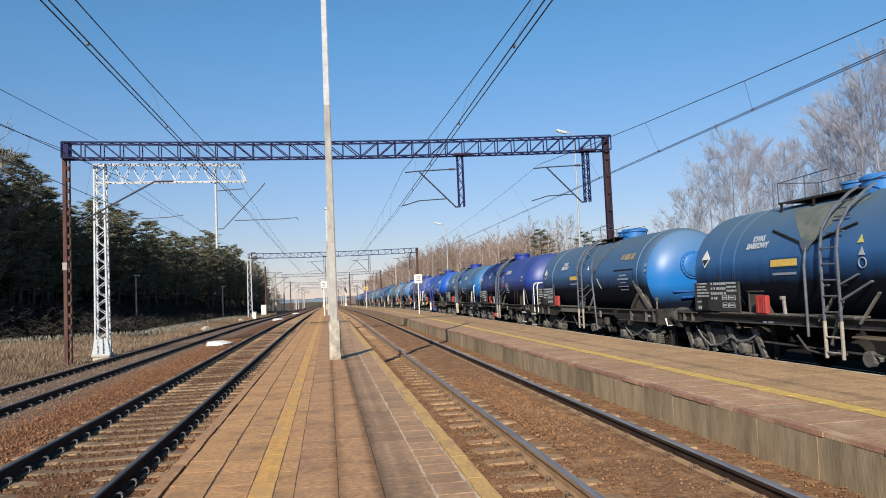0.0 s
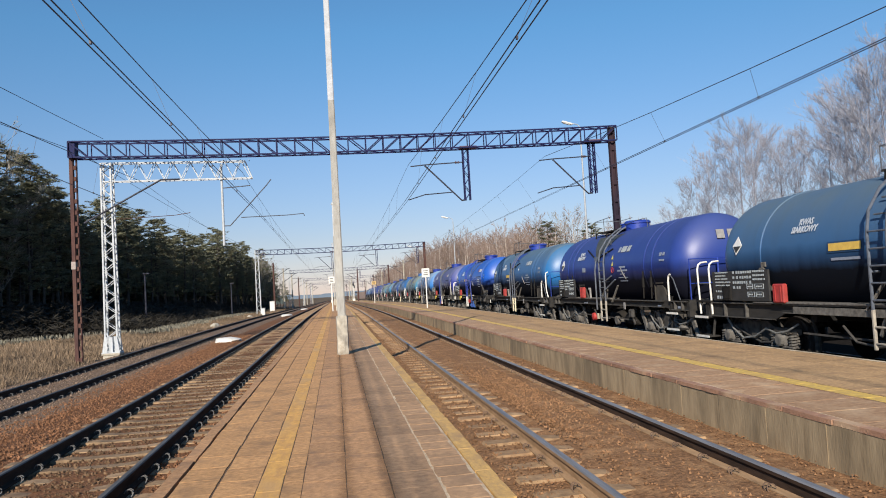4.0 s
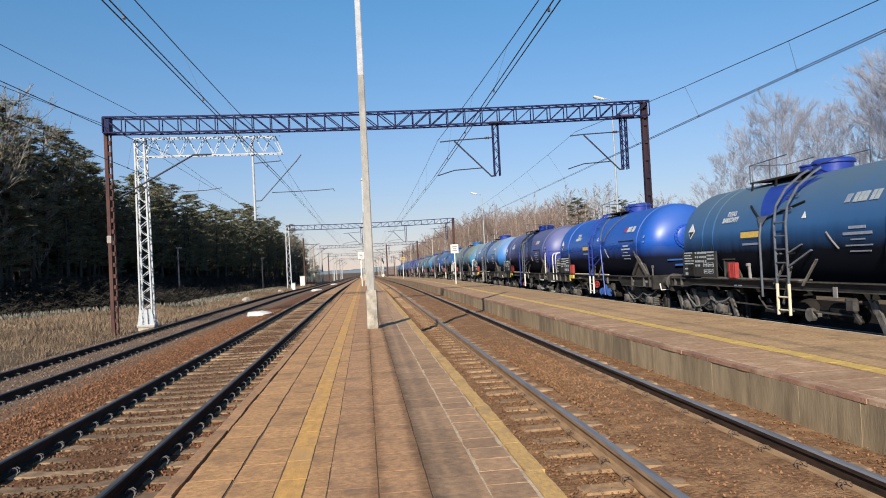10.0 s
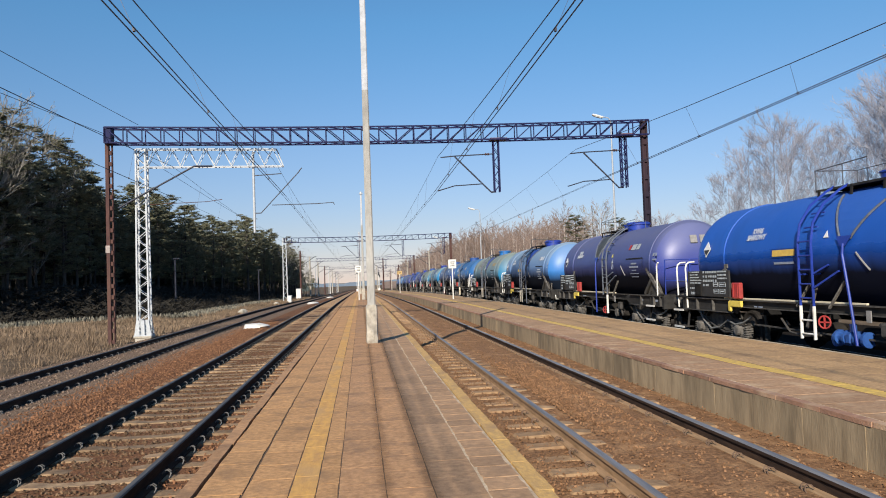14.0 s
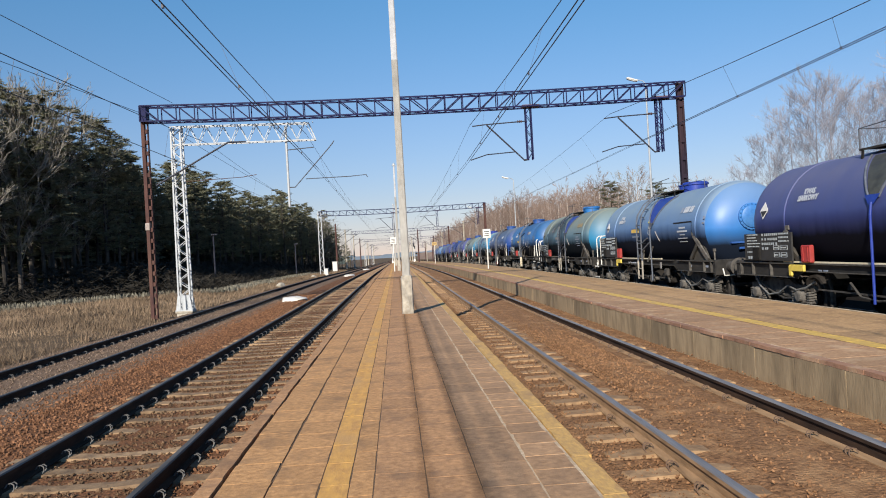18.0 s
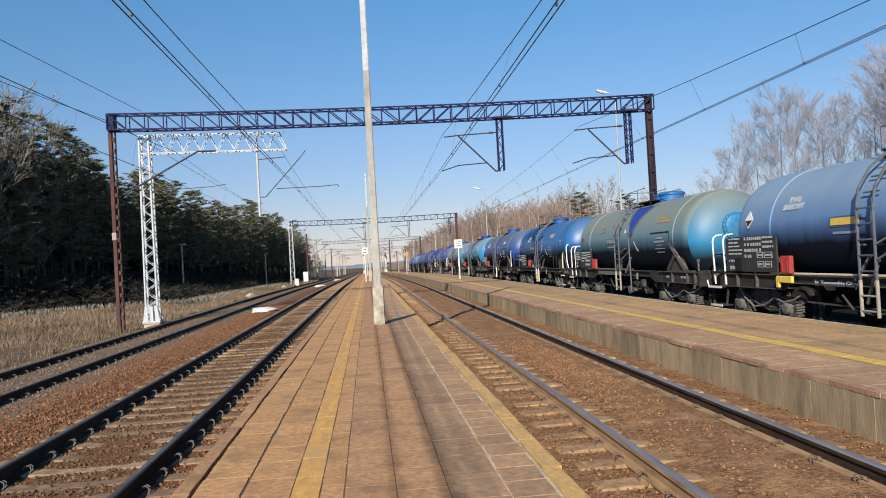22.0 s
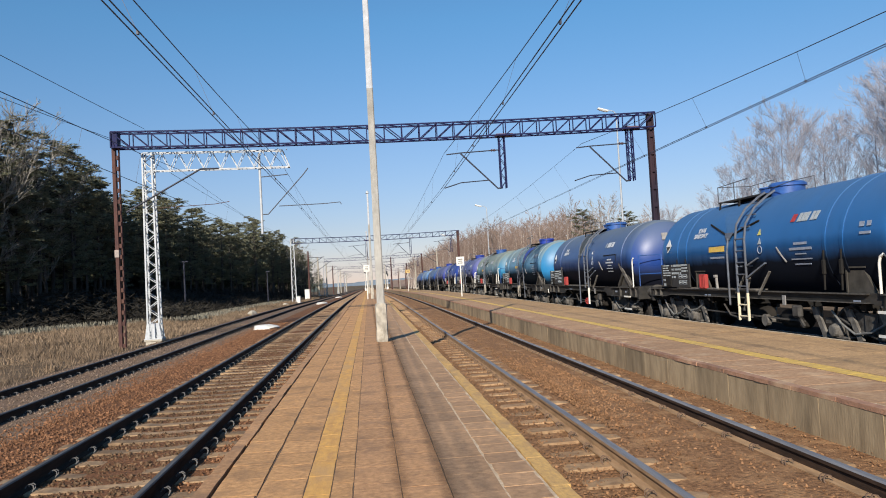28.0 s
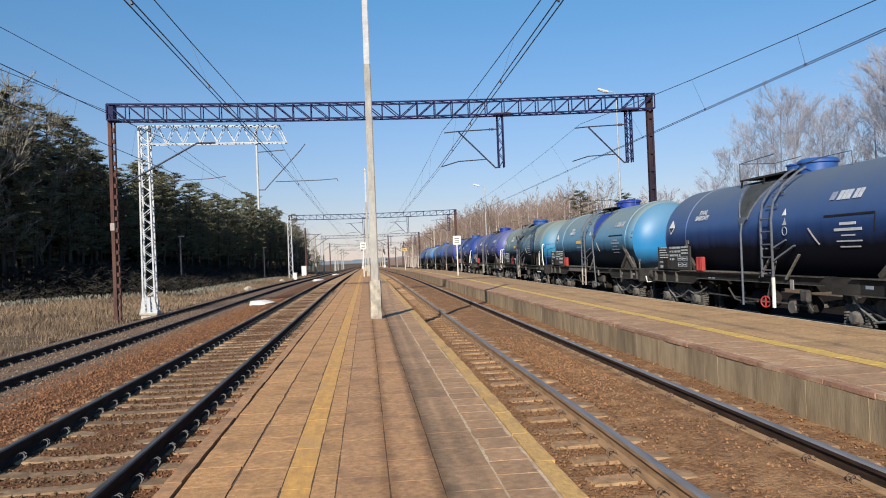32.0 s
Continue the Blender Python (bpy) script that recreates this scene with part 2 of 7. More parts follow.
M_rail_dull = material("dull_rail_head", (0.15, 0.145, 0.14), (0.06, 0.055, 0.05), 20, 0.6, 0.2, stretch=(1, 0.05, 1), spec=0.25)
M_sleeper = material("weathered_concrete_sleeper", (0.45, 0.285, 0.148), (0.23, 0.138, 0.07), 9, 0.92, 0, 0.4, 24, (0.17, 0.098, 0.052), 0.6, vary=0.2, world_space=True)
M_sleeper_dark = material("earthy_concrete_sleeper", (0.375, 0.248, 0.137), (0.18, 0.113, 0.063), 9, 0.95, 0, 0.4, 24, (0.15, 0.09, 0.05), 0.7, vary=0.25, world_space=True)
M_slab = material("platform_slab", (0.60, 0.329, 0.137), (0.33, 0.171, 0.068), 19, 0.9, 0, 0.22, 50, (0.25, 0.143, 0.07), 0.75, vary=0.10, world_space=True)
M_slab_dark = material("platform_paving_worn", (0.54, 0.299, 0.139), (0.295, 0.154, 0.070), 19, 0.9, 0, 0.22, 50, (0.225, 0.13, 0.072), 0.8, vary=0.11, world_space=True)
M_slab_brown = material("platform_paving_dark", (0.475, 0.286, 0.152), (0.27, 0.159, 0.084), 15, 0.9, 0, 0.24, 50, (0.23, 0.142, 0.082), 0.6, vary=0.14, world_space=True)
M_slab_tan = material("side_platform_paving", (0.55, 0.348, 0.172), (0.305, 0.185, 0.088), 19, 0.9, 0, 0.22, 50, (0.26, 0.158, 0.082), 0.75, vary=0.10, world_space=True)
M_slab_red = material("platform_edge_slab", (0.46, 0.285, 0.158), (0.265, 0.146, 0.076), 17, 0.9, 0, 0.22, 50, (0.56, 0.40, 0.25), 0.6, vary=0.12, world_space=True)
def film_of_dirt(name, c, half, most):
    """A thin film of dirt, thick along its middle line (local x = 0) and broken up by noise."""
    m = bpy.data.materials.new(name)
    m.use_nodes = True
    N, L = m.node_tree.nodes, m.node_tree.links
    bs = N["Principled BSDF"]
    bs.inputs["Base Color"].default_value, bs.inputs["Roughness"].default_value = (*c, 1), 0.95
    bs.inputs["Specular IOR Level"].default_value = 0.1
    tc, sep, mag = N.new("ShaderNodeTexCoord"), N.new("ShaderNodeSeparateXYZ"), N.new("ShaderNodeMath")
    mag.operation = 'ABSOLUTE'
    nz, wob = N.new("ShaderNodeTexNoise"), N.new("ShaderNodeMath")
    nz.inputs["Scale"].default_value, nz.inputs["Detail"].default_value = 3.0, 6
    wob.operation = 'MULTIPLY_ADD'
    wob.inputs[1].default_value = 0.10
    off = N.new("ShaderNodeMath")
    off.operation, off.inputs[1].default_value = 'SUBTRACT', 0.05
    fall = N.new("ShaderNodeMapRange")
    fall.interpolation_type = 'SMOOTHSTEP'
    fall.inputs["From Min"].default_value, fall.inputs["From Max"].default_value = half, 0.0
    fall.inputs["To Max"].default_value = most
    L.new(tc.outputs["Object"], sep.inputs[0])
    L.new(tc.outputs["Object"], nz.inputs["Vector"])
    L.new(sep.outputs["X"], mag.inputs[0])
    L.new(nz.outputs["Fac"], wob.inputs[0])
    L.new(mag.outputs[0], wob.inputs[2])
    L.new(wob.outputs[0], off.inputs[0])
    L.new(off.outputs[0], fall.inputs["Value"])
    L.new(fall.outputs[0], bs.inputs["Alpha"])
    return m


M_grime = film_of_dirt("trodden_dirt", (0.20, 0.112, 0.060), 0.085, 0.26)
M_mortar = material("pale_joint_mortar", (0.66, 0.52, 0.36), (0.40, 0.29, 0.18), 12, 0.95, 0, 0.4, 40, (0.2, 0.13, 0.08), 0.8, world_space=True)
M_joint = material("joint_dirt", (0.17, 0.105, 0.058), (0.07, 0.045, 0.028), 12, 1.0, 0, 0.4, 30, world_space=True)
M_yellow = material("worn_yellow_paint", (0.70, 0.385, 0.098), (0.48, 0.25, 0.078), 14, 0.75, 0, 0.2, 40, (0.46, 0.28, 0.13), 0.85, stretch=(1, 0.4, 1), world_space=True)
M_yellow_edge = material("flaking_yellow_edge_paint", (0.66, 0.405, 0.125), (0.44, 0.26, 0.10), 24, 0.8, 0, 0.4, 40, (0.33, 0.20, 0.105), 0.9, stretch=(1, 0.5, 1), world_space=True)
M_yellow_line = material("yellow_line_paint", (0.74, 0.50, 0.10), (0.47, 0.30, 0.10), 17, 0.75, 0, 0.2, 40, (0.44, 0.27, 0.13), 0.85, stretch=(1, 0.6, 1), world_space=True)
M_wall = material("platform_wall_concrete", (0.36, 0.272, 0.165), (0.205, 0.15, 0.088), 5.5, 0.92, 0, 0.25, 30, (0.11, 0.085, 0.052), 0.8, stretch=(1, 1.3, 0.3), vary=0.14, world_space=True)
M_redbrown = material("red_painted_coping", (0.39, 0.21, 0.13), (0.25, 0.135, 0.085), 9, 0.88, 0, 0.4, 40, (0.52, 0.37, 0.23), 0.85, vary=0.15, world_space=True)
M_white_edge = material("whitewashed_edge", (0.62, 0.53, 0.39), (0.38, 0.30, 0.20), 5, 0.85, 0, 0.2, 30, (0.32, 0.25, 0.17), 0.75, world_space=True)
M_concrete = material("pole_concrete", (0.43, 0.42, 0.39), (0.27, 0.26, 0.235), 6, 0.9, 0, 0.4, 30, (0.18, 0.165, 0.14), 0.6, stretch=(1, 1, 0.4))
M_lime = material("whitewashed_shaft", (0.52, 0.535, 0.56), (0.37, 0.38, 0.395), 7, 0.85, 0, 0.3, 24, (0.30, 0.29, 0.27), 0.5)
M_conc_light = material("limewashed_concrete", (0.52, 0.48, 0.40), (0.30, 0.265, 0.21), 7, 0.9, 0, 0.6, 24, (0.13, 0.11, 0.085), 0.8)
M_purple = material("gantry_paint", (0.012, 0.017, 0.085), (0.007, 0.009, 0.04), 8, 0.65, 0.0, 0.1, 30, (0.016, 0.014, 0.05), 0.4, spec=0.2)
M_rust = material("rusty_mast_paint", (0.115, 0.058, 0.048), (0.055, 0.03, 0.03), 6, 0.85, 0.0, 0.3, 30, (0.15, 0.085, 0.06), 0.5, stretch=(1, 1, 0.3), spec=0.2)
M_galv = material("galvanised_lattice", (0.50, 0.53, 0.55), (0.36, 0.38, 0.40), 8, 0.6, 0.1, 0.05, 30)
M_steel_grey = material("grey_cantilever_steel", (0.035, 0.038, 0.06), (0.018, 0.02, 0.03), 9, 0.6, 0.1)
M_arm = material("weathered_arm_steel", (0.10, 0.105, 0.125), (0.05, 0.053, 0.065), 9, 0.7, 0.1)
M_mast_dark = material("dark_mast_paint", (0.028, 0.02, 0.034), (0.016, 0.012, 0.02), 6, 0.8, 0, 0.1, 30, (0.09, 0.045, 0.04), 0.5, stretch=(1, 1, 0.3), spec=0.2)
M_band = material("pale_mast_band", (0.40, 0.34, 0.31), (0.25, 0.21, 0.19), 9, 0.8)
M_mauve = material("faded_plate_paint", (0.13, 0.075, 0.10), (0.08, 0.05, 0.07), 9, 0.7)
M_wire = plain("catenary_copper", (0.05, 0.05, 0.065), 0.55, 0.3)
M_white = material("white_paint", (0.78, 0.77, 0.72), (0.62, 0.6, 0.55), 6, 0.6, 0, 0, None, (0.4, 0.36, 0.3), 0.4)
M_sign_black = plain("sign_black", (0.03, 0.03, 0.035), 0.6)
M_sign_yellow = plain("sign_yellow", (0.62, 0.42, 0.16), 0.6)
M_bark = material("pine_bark", (0.07, 0.06, 0.052), (0.03, 0.026, 0.022), 6, 0.95, 0, 0.6, 14, stretch=(1, 1, 0.3), vary=0.5)
M_birch = material("birch_bark", (0.60, 0.54, 0.48), (0.36, 0.29, 0.24), 5, 0.9, 0, 0.2, 20, (0.10, 0.08, 0.07), 0.5, stretch=(1, 1, 2.5), vary=0.15)
M_twig = material("bare_twigs", (0.30, 0.222, 0.180), (0.19, 0.138, 0.112), 3, 0.95, vary=0.2)
M_twig_pale = material("pale_bare_twigs", (0.37, 0.375, 0.43), (0.24, 0.245, 0.285), 3, 0.95, vary=0.15)
M_twig_grey = material("grey_bare_twigs", (0.32, 0.295, 0.25), (0.18, 0.165, 0.14), 3, 0.95, vary=0.15)
M_post_grey = material("grey_lamp_post", (0.40, 0.43, 0.46), (0.3, 0.32, 0.34), 5, 0.6)
M_needle = material("pine_needles", (0.215, 0.212, 0.128), (0.085, 0.094, 0.058), 1.6, 0.8, 0, 0, None, (0.22, 0.20, 0.125), 0.6, vary=0.28)
M_drygrass = material("dry_grass_blades", (0.30, 0.214, 0.137), (0.105, 0.073, 0.047), 0.32, 1.0, vary=0.3, per_island=True)
M_weed = material("dead_weeds", (0.24, 0.225, 0.175), (0.12, 0.112, 0.088), 0.8, 1.0, vary=0.4, per_island=True)
M_clip = material("grey_rail_clips", (0.16, 0.155, 0.15), (0.08, 0.078, 0.075), 9, 0.7, 0.1)
M_clip_rust = material("rusty_rail_clips", (0.16, 0.10, 0.065), (0.08, 0.05, 0.035), 9, 0.9)
# darker copy of the pine needles: the wood's inner shade is painted in
M_inner_shaded = material("shaded_inner_needles", (0.045, 0.055, 0.03), (0.018, 0.024, 0.014), 1.2, 0.95, vary=0.3, per_island=True)
# brambles coloured near black to stand for the shade under the trees
M_bramble_shaded = material("shade_dark_brambles", (0.030, 0.026, 0.019), (0.013, 0.0115, 0.009), 1.2, 0.95, vary=0.4, per_island=True)
M_farwood = material("far_pine_wood", (0.07, 0.085, 0.07), (0.035, 0.045, 0.045), 0.12, 1.0, 0, 1.0, 0.3)
M_farbirch = material("far_birch_wood", (0.22, 0.16, 0.125), (0.13, 0.095, 0.08), 0.15, 1.0, 0, 1.0, 0.3)
# distance haze is painted into the far hill's pale blue
M_farhill = material("far_hill", (0.16, 0.20, 0.24), (0.11, 0.14, 0.18), 0.03, 1.0)
M_lamp_glass = plain("lamp_glass", (0.7, 0.72, 0.72), 0.3)

# ---- the line: ground, tracks, platforms ----
Z_LEFT, Z_FAR, Z_RIGHT, Z_TRAIN = -0.36, -0.40, -0.26, -0.45
X_LEFT, X_FAR, X_RIGHT, X_TRAIN = -3.0, -6.95, 2.94, 9.8
GAUGE = 0.7525
P1_L, P1_R = -1.27, 1.22
P2_L, P2_R = 4.62, 7.90


def stations(y0, y1, z=0.0, step=None):
    ys = [y0] + [y for y in (40, 48, 56, 64, 72, 80, 150, 300) if y0 < y < y1] + [y1]
    return [(y, 0, z + lie(y)) for y in ys]


def hill(x, y):
    """Height of the open ground beside the line."""
    z = -0.75 + lie(min(y, 900))
    if x < -9:
        z += 0.18 * min(1, (-9 - x) / 6.0)
    if x > 17:
        z += 0.5 * min(1, (x - 17) / 4.0)
    return z


def build_ground():
    s = Shape()
    xs = [-2500, -900, -400, -150, -60, -35, -25, -20, -16, -13, -11, -9.6, -8.8, -5, 0, 5, 10, 12, 14, 17, 19, 21, 24, 30, 60, 150, 400, 900, 2500]
    ys = [-300, -100, -40, 0, 20, 30, 40, 48, 56, 64, 72, 80, 110, 150, 200, 300, 420, 600, 900, 1600, 4500]
    rnd = random.Random(3)
    v = [(x, y, hill(x, y) + (rnd.uniform(-0.06, 0.06) if (x < -10 or x > 12) and abs(x) < 60 else 0)) for y in ys for x in xs]
    n = len(xs)
    f = [(j * n + i, j * n + i + 1, (j + 1) * n + i + 1, (j + 1) * n + i) for j in range(len(ys) - 1) for i in range(n - 1)]
    s.add(v, f)
    tagged(new("ground", s.mesh("ground", M_soil)), "dry brown soil and withered grass beside the line", "ground", "", "structure")
    # trackbeds
    st = stations(-60, 900)
    beds = (([(-5.2, -1.2), (-5.2, Z_FAR - 0.142), (-4.7, Z_LEFT - 0.165), (-4.3, Z_LEFT - 0.185), (P1_L + 0.3, Z_LEFT - 0.185), (P1_L + 0.3, -1.2)], M_ballast, "rust-red stone ballast under the main track"),
            ([(P1_R - 0.3, -1.2), (P1_R - 0.3, Z_RIGHT - 0.178), (X_RIGHT - 0.66, Z_RIGHT - 0.190), (X_RIGHT - 0.58, Z_RIGHT - 0.188), (X_RIGHT - 0.28, Z_RIGHT - 0.168), (X_RIGHT, Z_RIGHT - 0.140), (X_RIGHT + 0.40, Z_RIGHT - 0.146), (X_RIGHT + 0.58, Z_RIGHT - 0.146),
              (X_RIGHT + 0.66, Z_RIGHT - 0.154), (X_RIGHT + 0.70, Z_RIGHT - 0.18), (X_RIGHT + 0.86, Z_RIGHT - 0.19), (X_RIGHT + 0.95, Z_RIGHT - 0.175), (P2_L + 0.2, Z_RIGHT - 0.23), (P2_L + 0.2, -1.2)], M_bed_earth, "brown earth-filled ballast between the platforms"),
            ([(P2_R - 0.2, -1.2), (P2_R - 0.2, Z_TRAIN - 0.2), (17.2, Z_TRAIN - 0.2), (17.8, -0.8), (17.8, -1.2)], M_bed_shaded, "ballast under the tank train, painted near black for the shade there"),
            ([(-9.3, -0.80), (-8.6, Z_FAR - 0.15), (-5.2, Z_FAR - 0.15), (-5.2, -1.2), (-9.3, -1.2)], M_bed_grey, "grey stone ballast under the outer track"))
    for k, (o, mt, lb) in enumerate(beds):
        tagged(new("trackbed_%d" % (k + 1), Shape().sweep(o, st).mesh("trackbed", mt)), lb, "ballast", "", "structure")


RAIL = [(-0.075, 0), (0.075, 0), (0.075, 0.012), (0.012, 0.032), (0.010, 0.115), (0.036, 0.124), (0.036, 0.155), (0.026, 0.168),
        (-0.026, 0.168), (-0.036, 0.155), (-0.036, 0.124), (-0.010, 0.115), (-0.012, 0.032), (-0.075, 0.012)]


def build_track(name, x, z, label, near=3.0, far=62.0, step=0.57, clips=True, seed=1, head=None, wood=None, side=None, clip_mat=None, web=None):
    tr = thing(name, label, "railway track", pose(x, 0, z), kind="structure")
    for s_ in (-1, 1):
        s = Shape().sweep([(px + s_ * GAUGE, pz - 0.168) for px, pz in RAIL], stations(-60, 900))
        me = s.mesh("rail", [side or M_rail_side, head or M_rail_top])
        n = len(RAIL)
        if web and s_ > 0:
            me.materials.append(web)
        for p in me.polygons:
            c = p.center
            if p.normal.z > 0.5 and c.z > lie(c.y) - 0.02:
                p.material_index = 1
            elif web and s_ > 0 and c.z > lie(c.y) - 0.125:
                p.material_index = 2
        part("rail", me, None, tr, "steel rail, rusty sides and worn bright head")
    rnd = random.Random(seed)
    # concrete sleeper: wide under the rails, lower and narrower in the middle
    bv, bf = [], []
    for sx, sw, sz in ((-1.25, 0.12, 0.05), (-1.22, 0.13, 0.075), (-0.50, 0.13, 0.085), (-0.30, 0.115, 0.068), (0.30, 0.115, 0.068), (0.50, 0.13, 0.085), (1.22, 0.13, 0.075), (1.25, 0.12, 0.05)):
        bv += [(sx, -sw, -0.08), (sx, -sw, sz - 0.025), (sx, -sw + 0.025, sz), (sx, sw - 0.025, sz), (sx, sw, sz - 0.025), (sx, sw, -0.08)]
    for k in range(7):
        bf += [(6 * k + j, 6 * k + j + 1, 6 * k + j + 7, 6 * k + j + 6) for j in range(5)]
    bf += [(0, 5, 4, 3, 2, 1), (42, 43, 44, 45, 46, 47)]
    base = [Shape().add(bv, bf).mesh("sleeper", wood or M_sleeper)]
    clip = Shape()
    y, i = near, 0
    far_s = Shape()
    while y < 320:
        if y < far:
            part("sleeper", base[0], None, tr, at=pose(rnd.uniform(-0.02, 0.02), y, -0.242 + lie(y) + rnd.uniform(-0.018, 0.006), 0, 0, rnd.uniform(-1.0, 1.0)))
        else:
            far_s.box((0, y, -0.245 + lie(y)), (2.5, 0.25, 0.16))
        if clips and y < 46:
            for s_ in (-1, 1):
                for q in (-1, 1):
                    cx = s_ * GAUGE + q * 0.105
                    for dy, rr in ((-0.035, 0.044), (0.03, 0.036)):
                        clip.pipe([(cx + q * rr * math.cos(w), y + dy + 0.02 * math.sin(w), -0.132 + rr * math.sin(w)) for w in (radians(g) for g in range(-50, 171, 44))], 0.0065, 4)
        y += step
        i += 1
    y = near - step
    while y > -14:
        far_s.box((0, y, -0.245), (2.5, 0.25, 0.16))
        y -= step
    if far_s.v:
        tagged(part("sleeper_row", far_s, wood or M_sleeper, tr), kind="stuff")
    if clip.v:
        tagged(part("rail_clips", clip, clip_mat or M_clip, tr, "bent spring clips holding the rails"), kind="stuff")
    return tr


def build_stones():
    """Loose ballast stones on the beds that lie close to the platform."""
    rs = np.random.RandomState(5)
    unit = np.array([(1, 0, 0), (-1, 0, 0), (0, 1, 0), (0, -1, 0), (0, 0, 1), (0, 0, -1)], float)
    faces = np.array([(0, 2, 4), (2, 1, 4), (1, 3, 4), (3, 0, 4), (2, 0, 5), (1, 2, 5), (3, 1, 5), (0, 3, 5)])
    # (x from, x to, height, how many, reach, extra, sort)
    zones = [(-4.75, -3.72, Z_LEFT - 0.185, 9500, 30, False, "main"), (-3.72, -2.28, Z_LEFT - 0.185, 12000, 30, False, "gauge"), (-2.28, -1.42, Z_LEFT - 0.185, 6500, 30, False, "main"),
             (-8.6, -5.75, Z_FAR - 0.15, 15000, 42, False, "outer"), (-5.75, -5.0, Z_FAR - 0.15, 7000, 42, False, "main"), (-5.3, -4.4, Z_LEFT - 0.165, 9000, 40, True, "main"),
             (1.28, 2.12, Z_RIGHT - 0.172, 12000, 30, False, "earthy"), (2.72, 3.46, Z_RIGHT - 0.150, 9000, 34, False, "earthy"), (2.3, 2.74, Z_RIGHT - 0.180, 5000, 34, False, "earthy"),
             (3.8, 4.6, Z_RIGHT - 0.19, 5000, 34, False, "earthy"), (2.6, 3.40, Z_RIGHT - 0.146, 5600, 17, True, "earthy")]
    for sort, stone, label in (("main", M_stone, "loose broken rust-brown ballast stones round the tracks"), ("outer", M_stone_grey, "grey-brown ballast stones of the outer track"),
                               ("gauge", M_stone_brown, "dark brown ballast stones between the sleepers"), ("earthy", M_stone_dark, "small earthy stones between the platforms")):
        dark = sort == "earthy"
        vs, fs = [], []
        for x0, x1, z, n, ymax, extra, of in zones:
            if sort != of:
                continue
            n = n // 2 if dark else n
            y = 3.6 + (ymax - 3.6) * rs.rand(n) ** 1.7 if not (dark and extra) else rs.normal(12.0, 2.3, n)
            x = x0 + (x1 - x0) * rs.rand(n)
            if not extra:
                y = np.where(rs.rand(n) < 0.10, rs.uniform(-9, 3.7, n), y)
            if -4.8 < x0 < -2 and not extra:
                # fewer stones on the tops of the sleepers
                off = np.abs((y - 3.0 + 0.285) % 0.57 - 0.285)
                keep = (off > 0.10) | (x < X_LEFT - 1.25) | (rs.rand(n) < 0.10)
                x, y = x[keep], y[keep]
                n = len(x)
            r = (0.006 + 0.012 * rs.rand(n) ** 2.2 + (0.006 if extra else 0)) if dark else (0.010 + 0.017 * rs.rand(n) ** 1.6)
            for a, b, c in zip(x, y, r):
                m = Euler(rs.uniform(0, 6.28, 3)).to_matrix()
                k = np.array(m) * (c * rs.uniform(0.65, 1.25, 3))
                vs.append(unit @ k.T + (a, b, z + c * 0.35 + lie(b)))
                fs.append(faces + 6 * len(fs))
        me = bpy.data.meshes.new("ballast_stones")
        me.from_pydata(np.concatenate(vs).tolist(), [], np.concatenate(fs).tolist())
        me.materials.append(stone)
        tagged(new("ballast_stones", me), label, "ballast stones", "", "stuff")


def worn_slab(w, ln, jit, rnd, depth=0.08):
    """A paving slab with slightly crumbled edges; its top lies at z = 0."""
    n = max(3, round(ln / 0.16))
    m = max(2, round(w / 0.2))
    out = [(-w / 2, -ln / 2 + ln * i / n) for i in range(n)] + [(-w / 2 + w * i / m, ln / 2) for i in range(m)]
    out += [(w / 2, ln / 2 - ln * i / n) for i in range(n)] + [(w / 2 - w * i / m, -ln / 2) for i in range(m)]
    out = out[::-1]
    k = len(out)
    edge = [(x - math.copysign(jit * rnd.random() ** 2, x) if abs(x) > w * 0.49 else x, y - math.copysign(min(jit, 0.006) * rnd.random() ** 2, y) if abs(y) > ln * 0.49 else y) for x, y in out]
    b = 0.0006
    v = [(x, y, -depth) for x, y in edge] + [(x, y, -b) for x, y in edge] + [(x * (1 - 2 * b / w), y * (1 - 2 * b / ln), 0) for x, y in edge]
    f = [(r * k + i, r * k + (i + 1) % k, (r + 1) * k + (i + 1) % k, (r + 1) * k + i) for r in range(2) for i in range(k)]
    return Shape().add(v, f + [tuple(range(2 * k, 3 * k))])


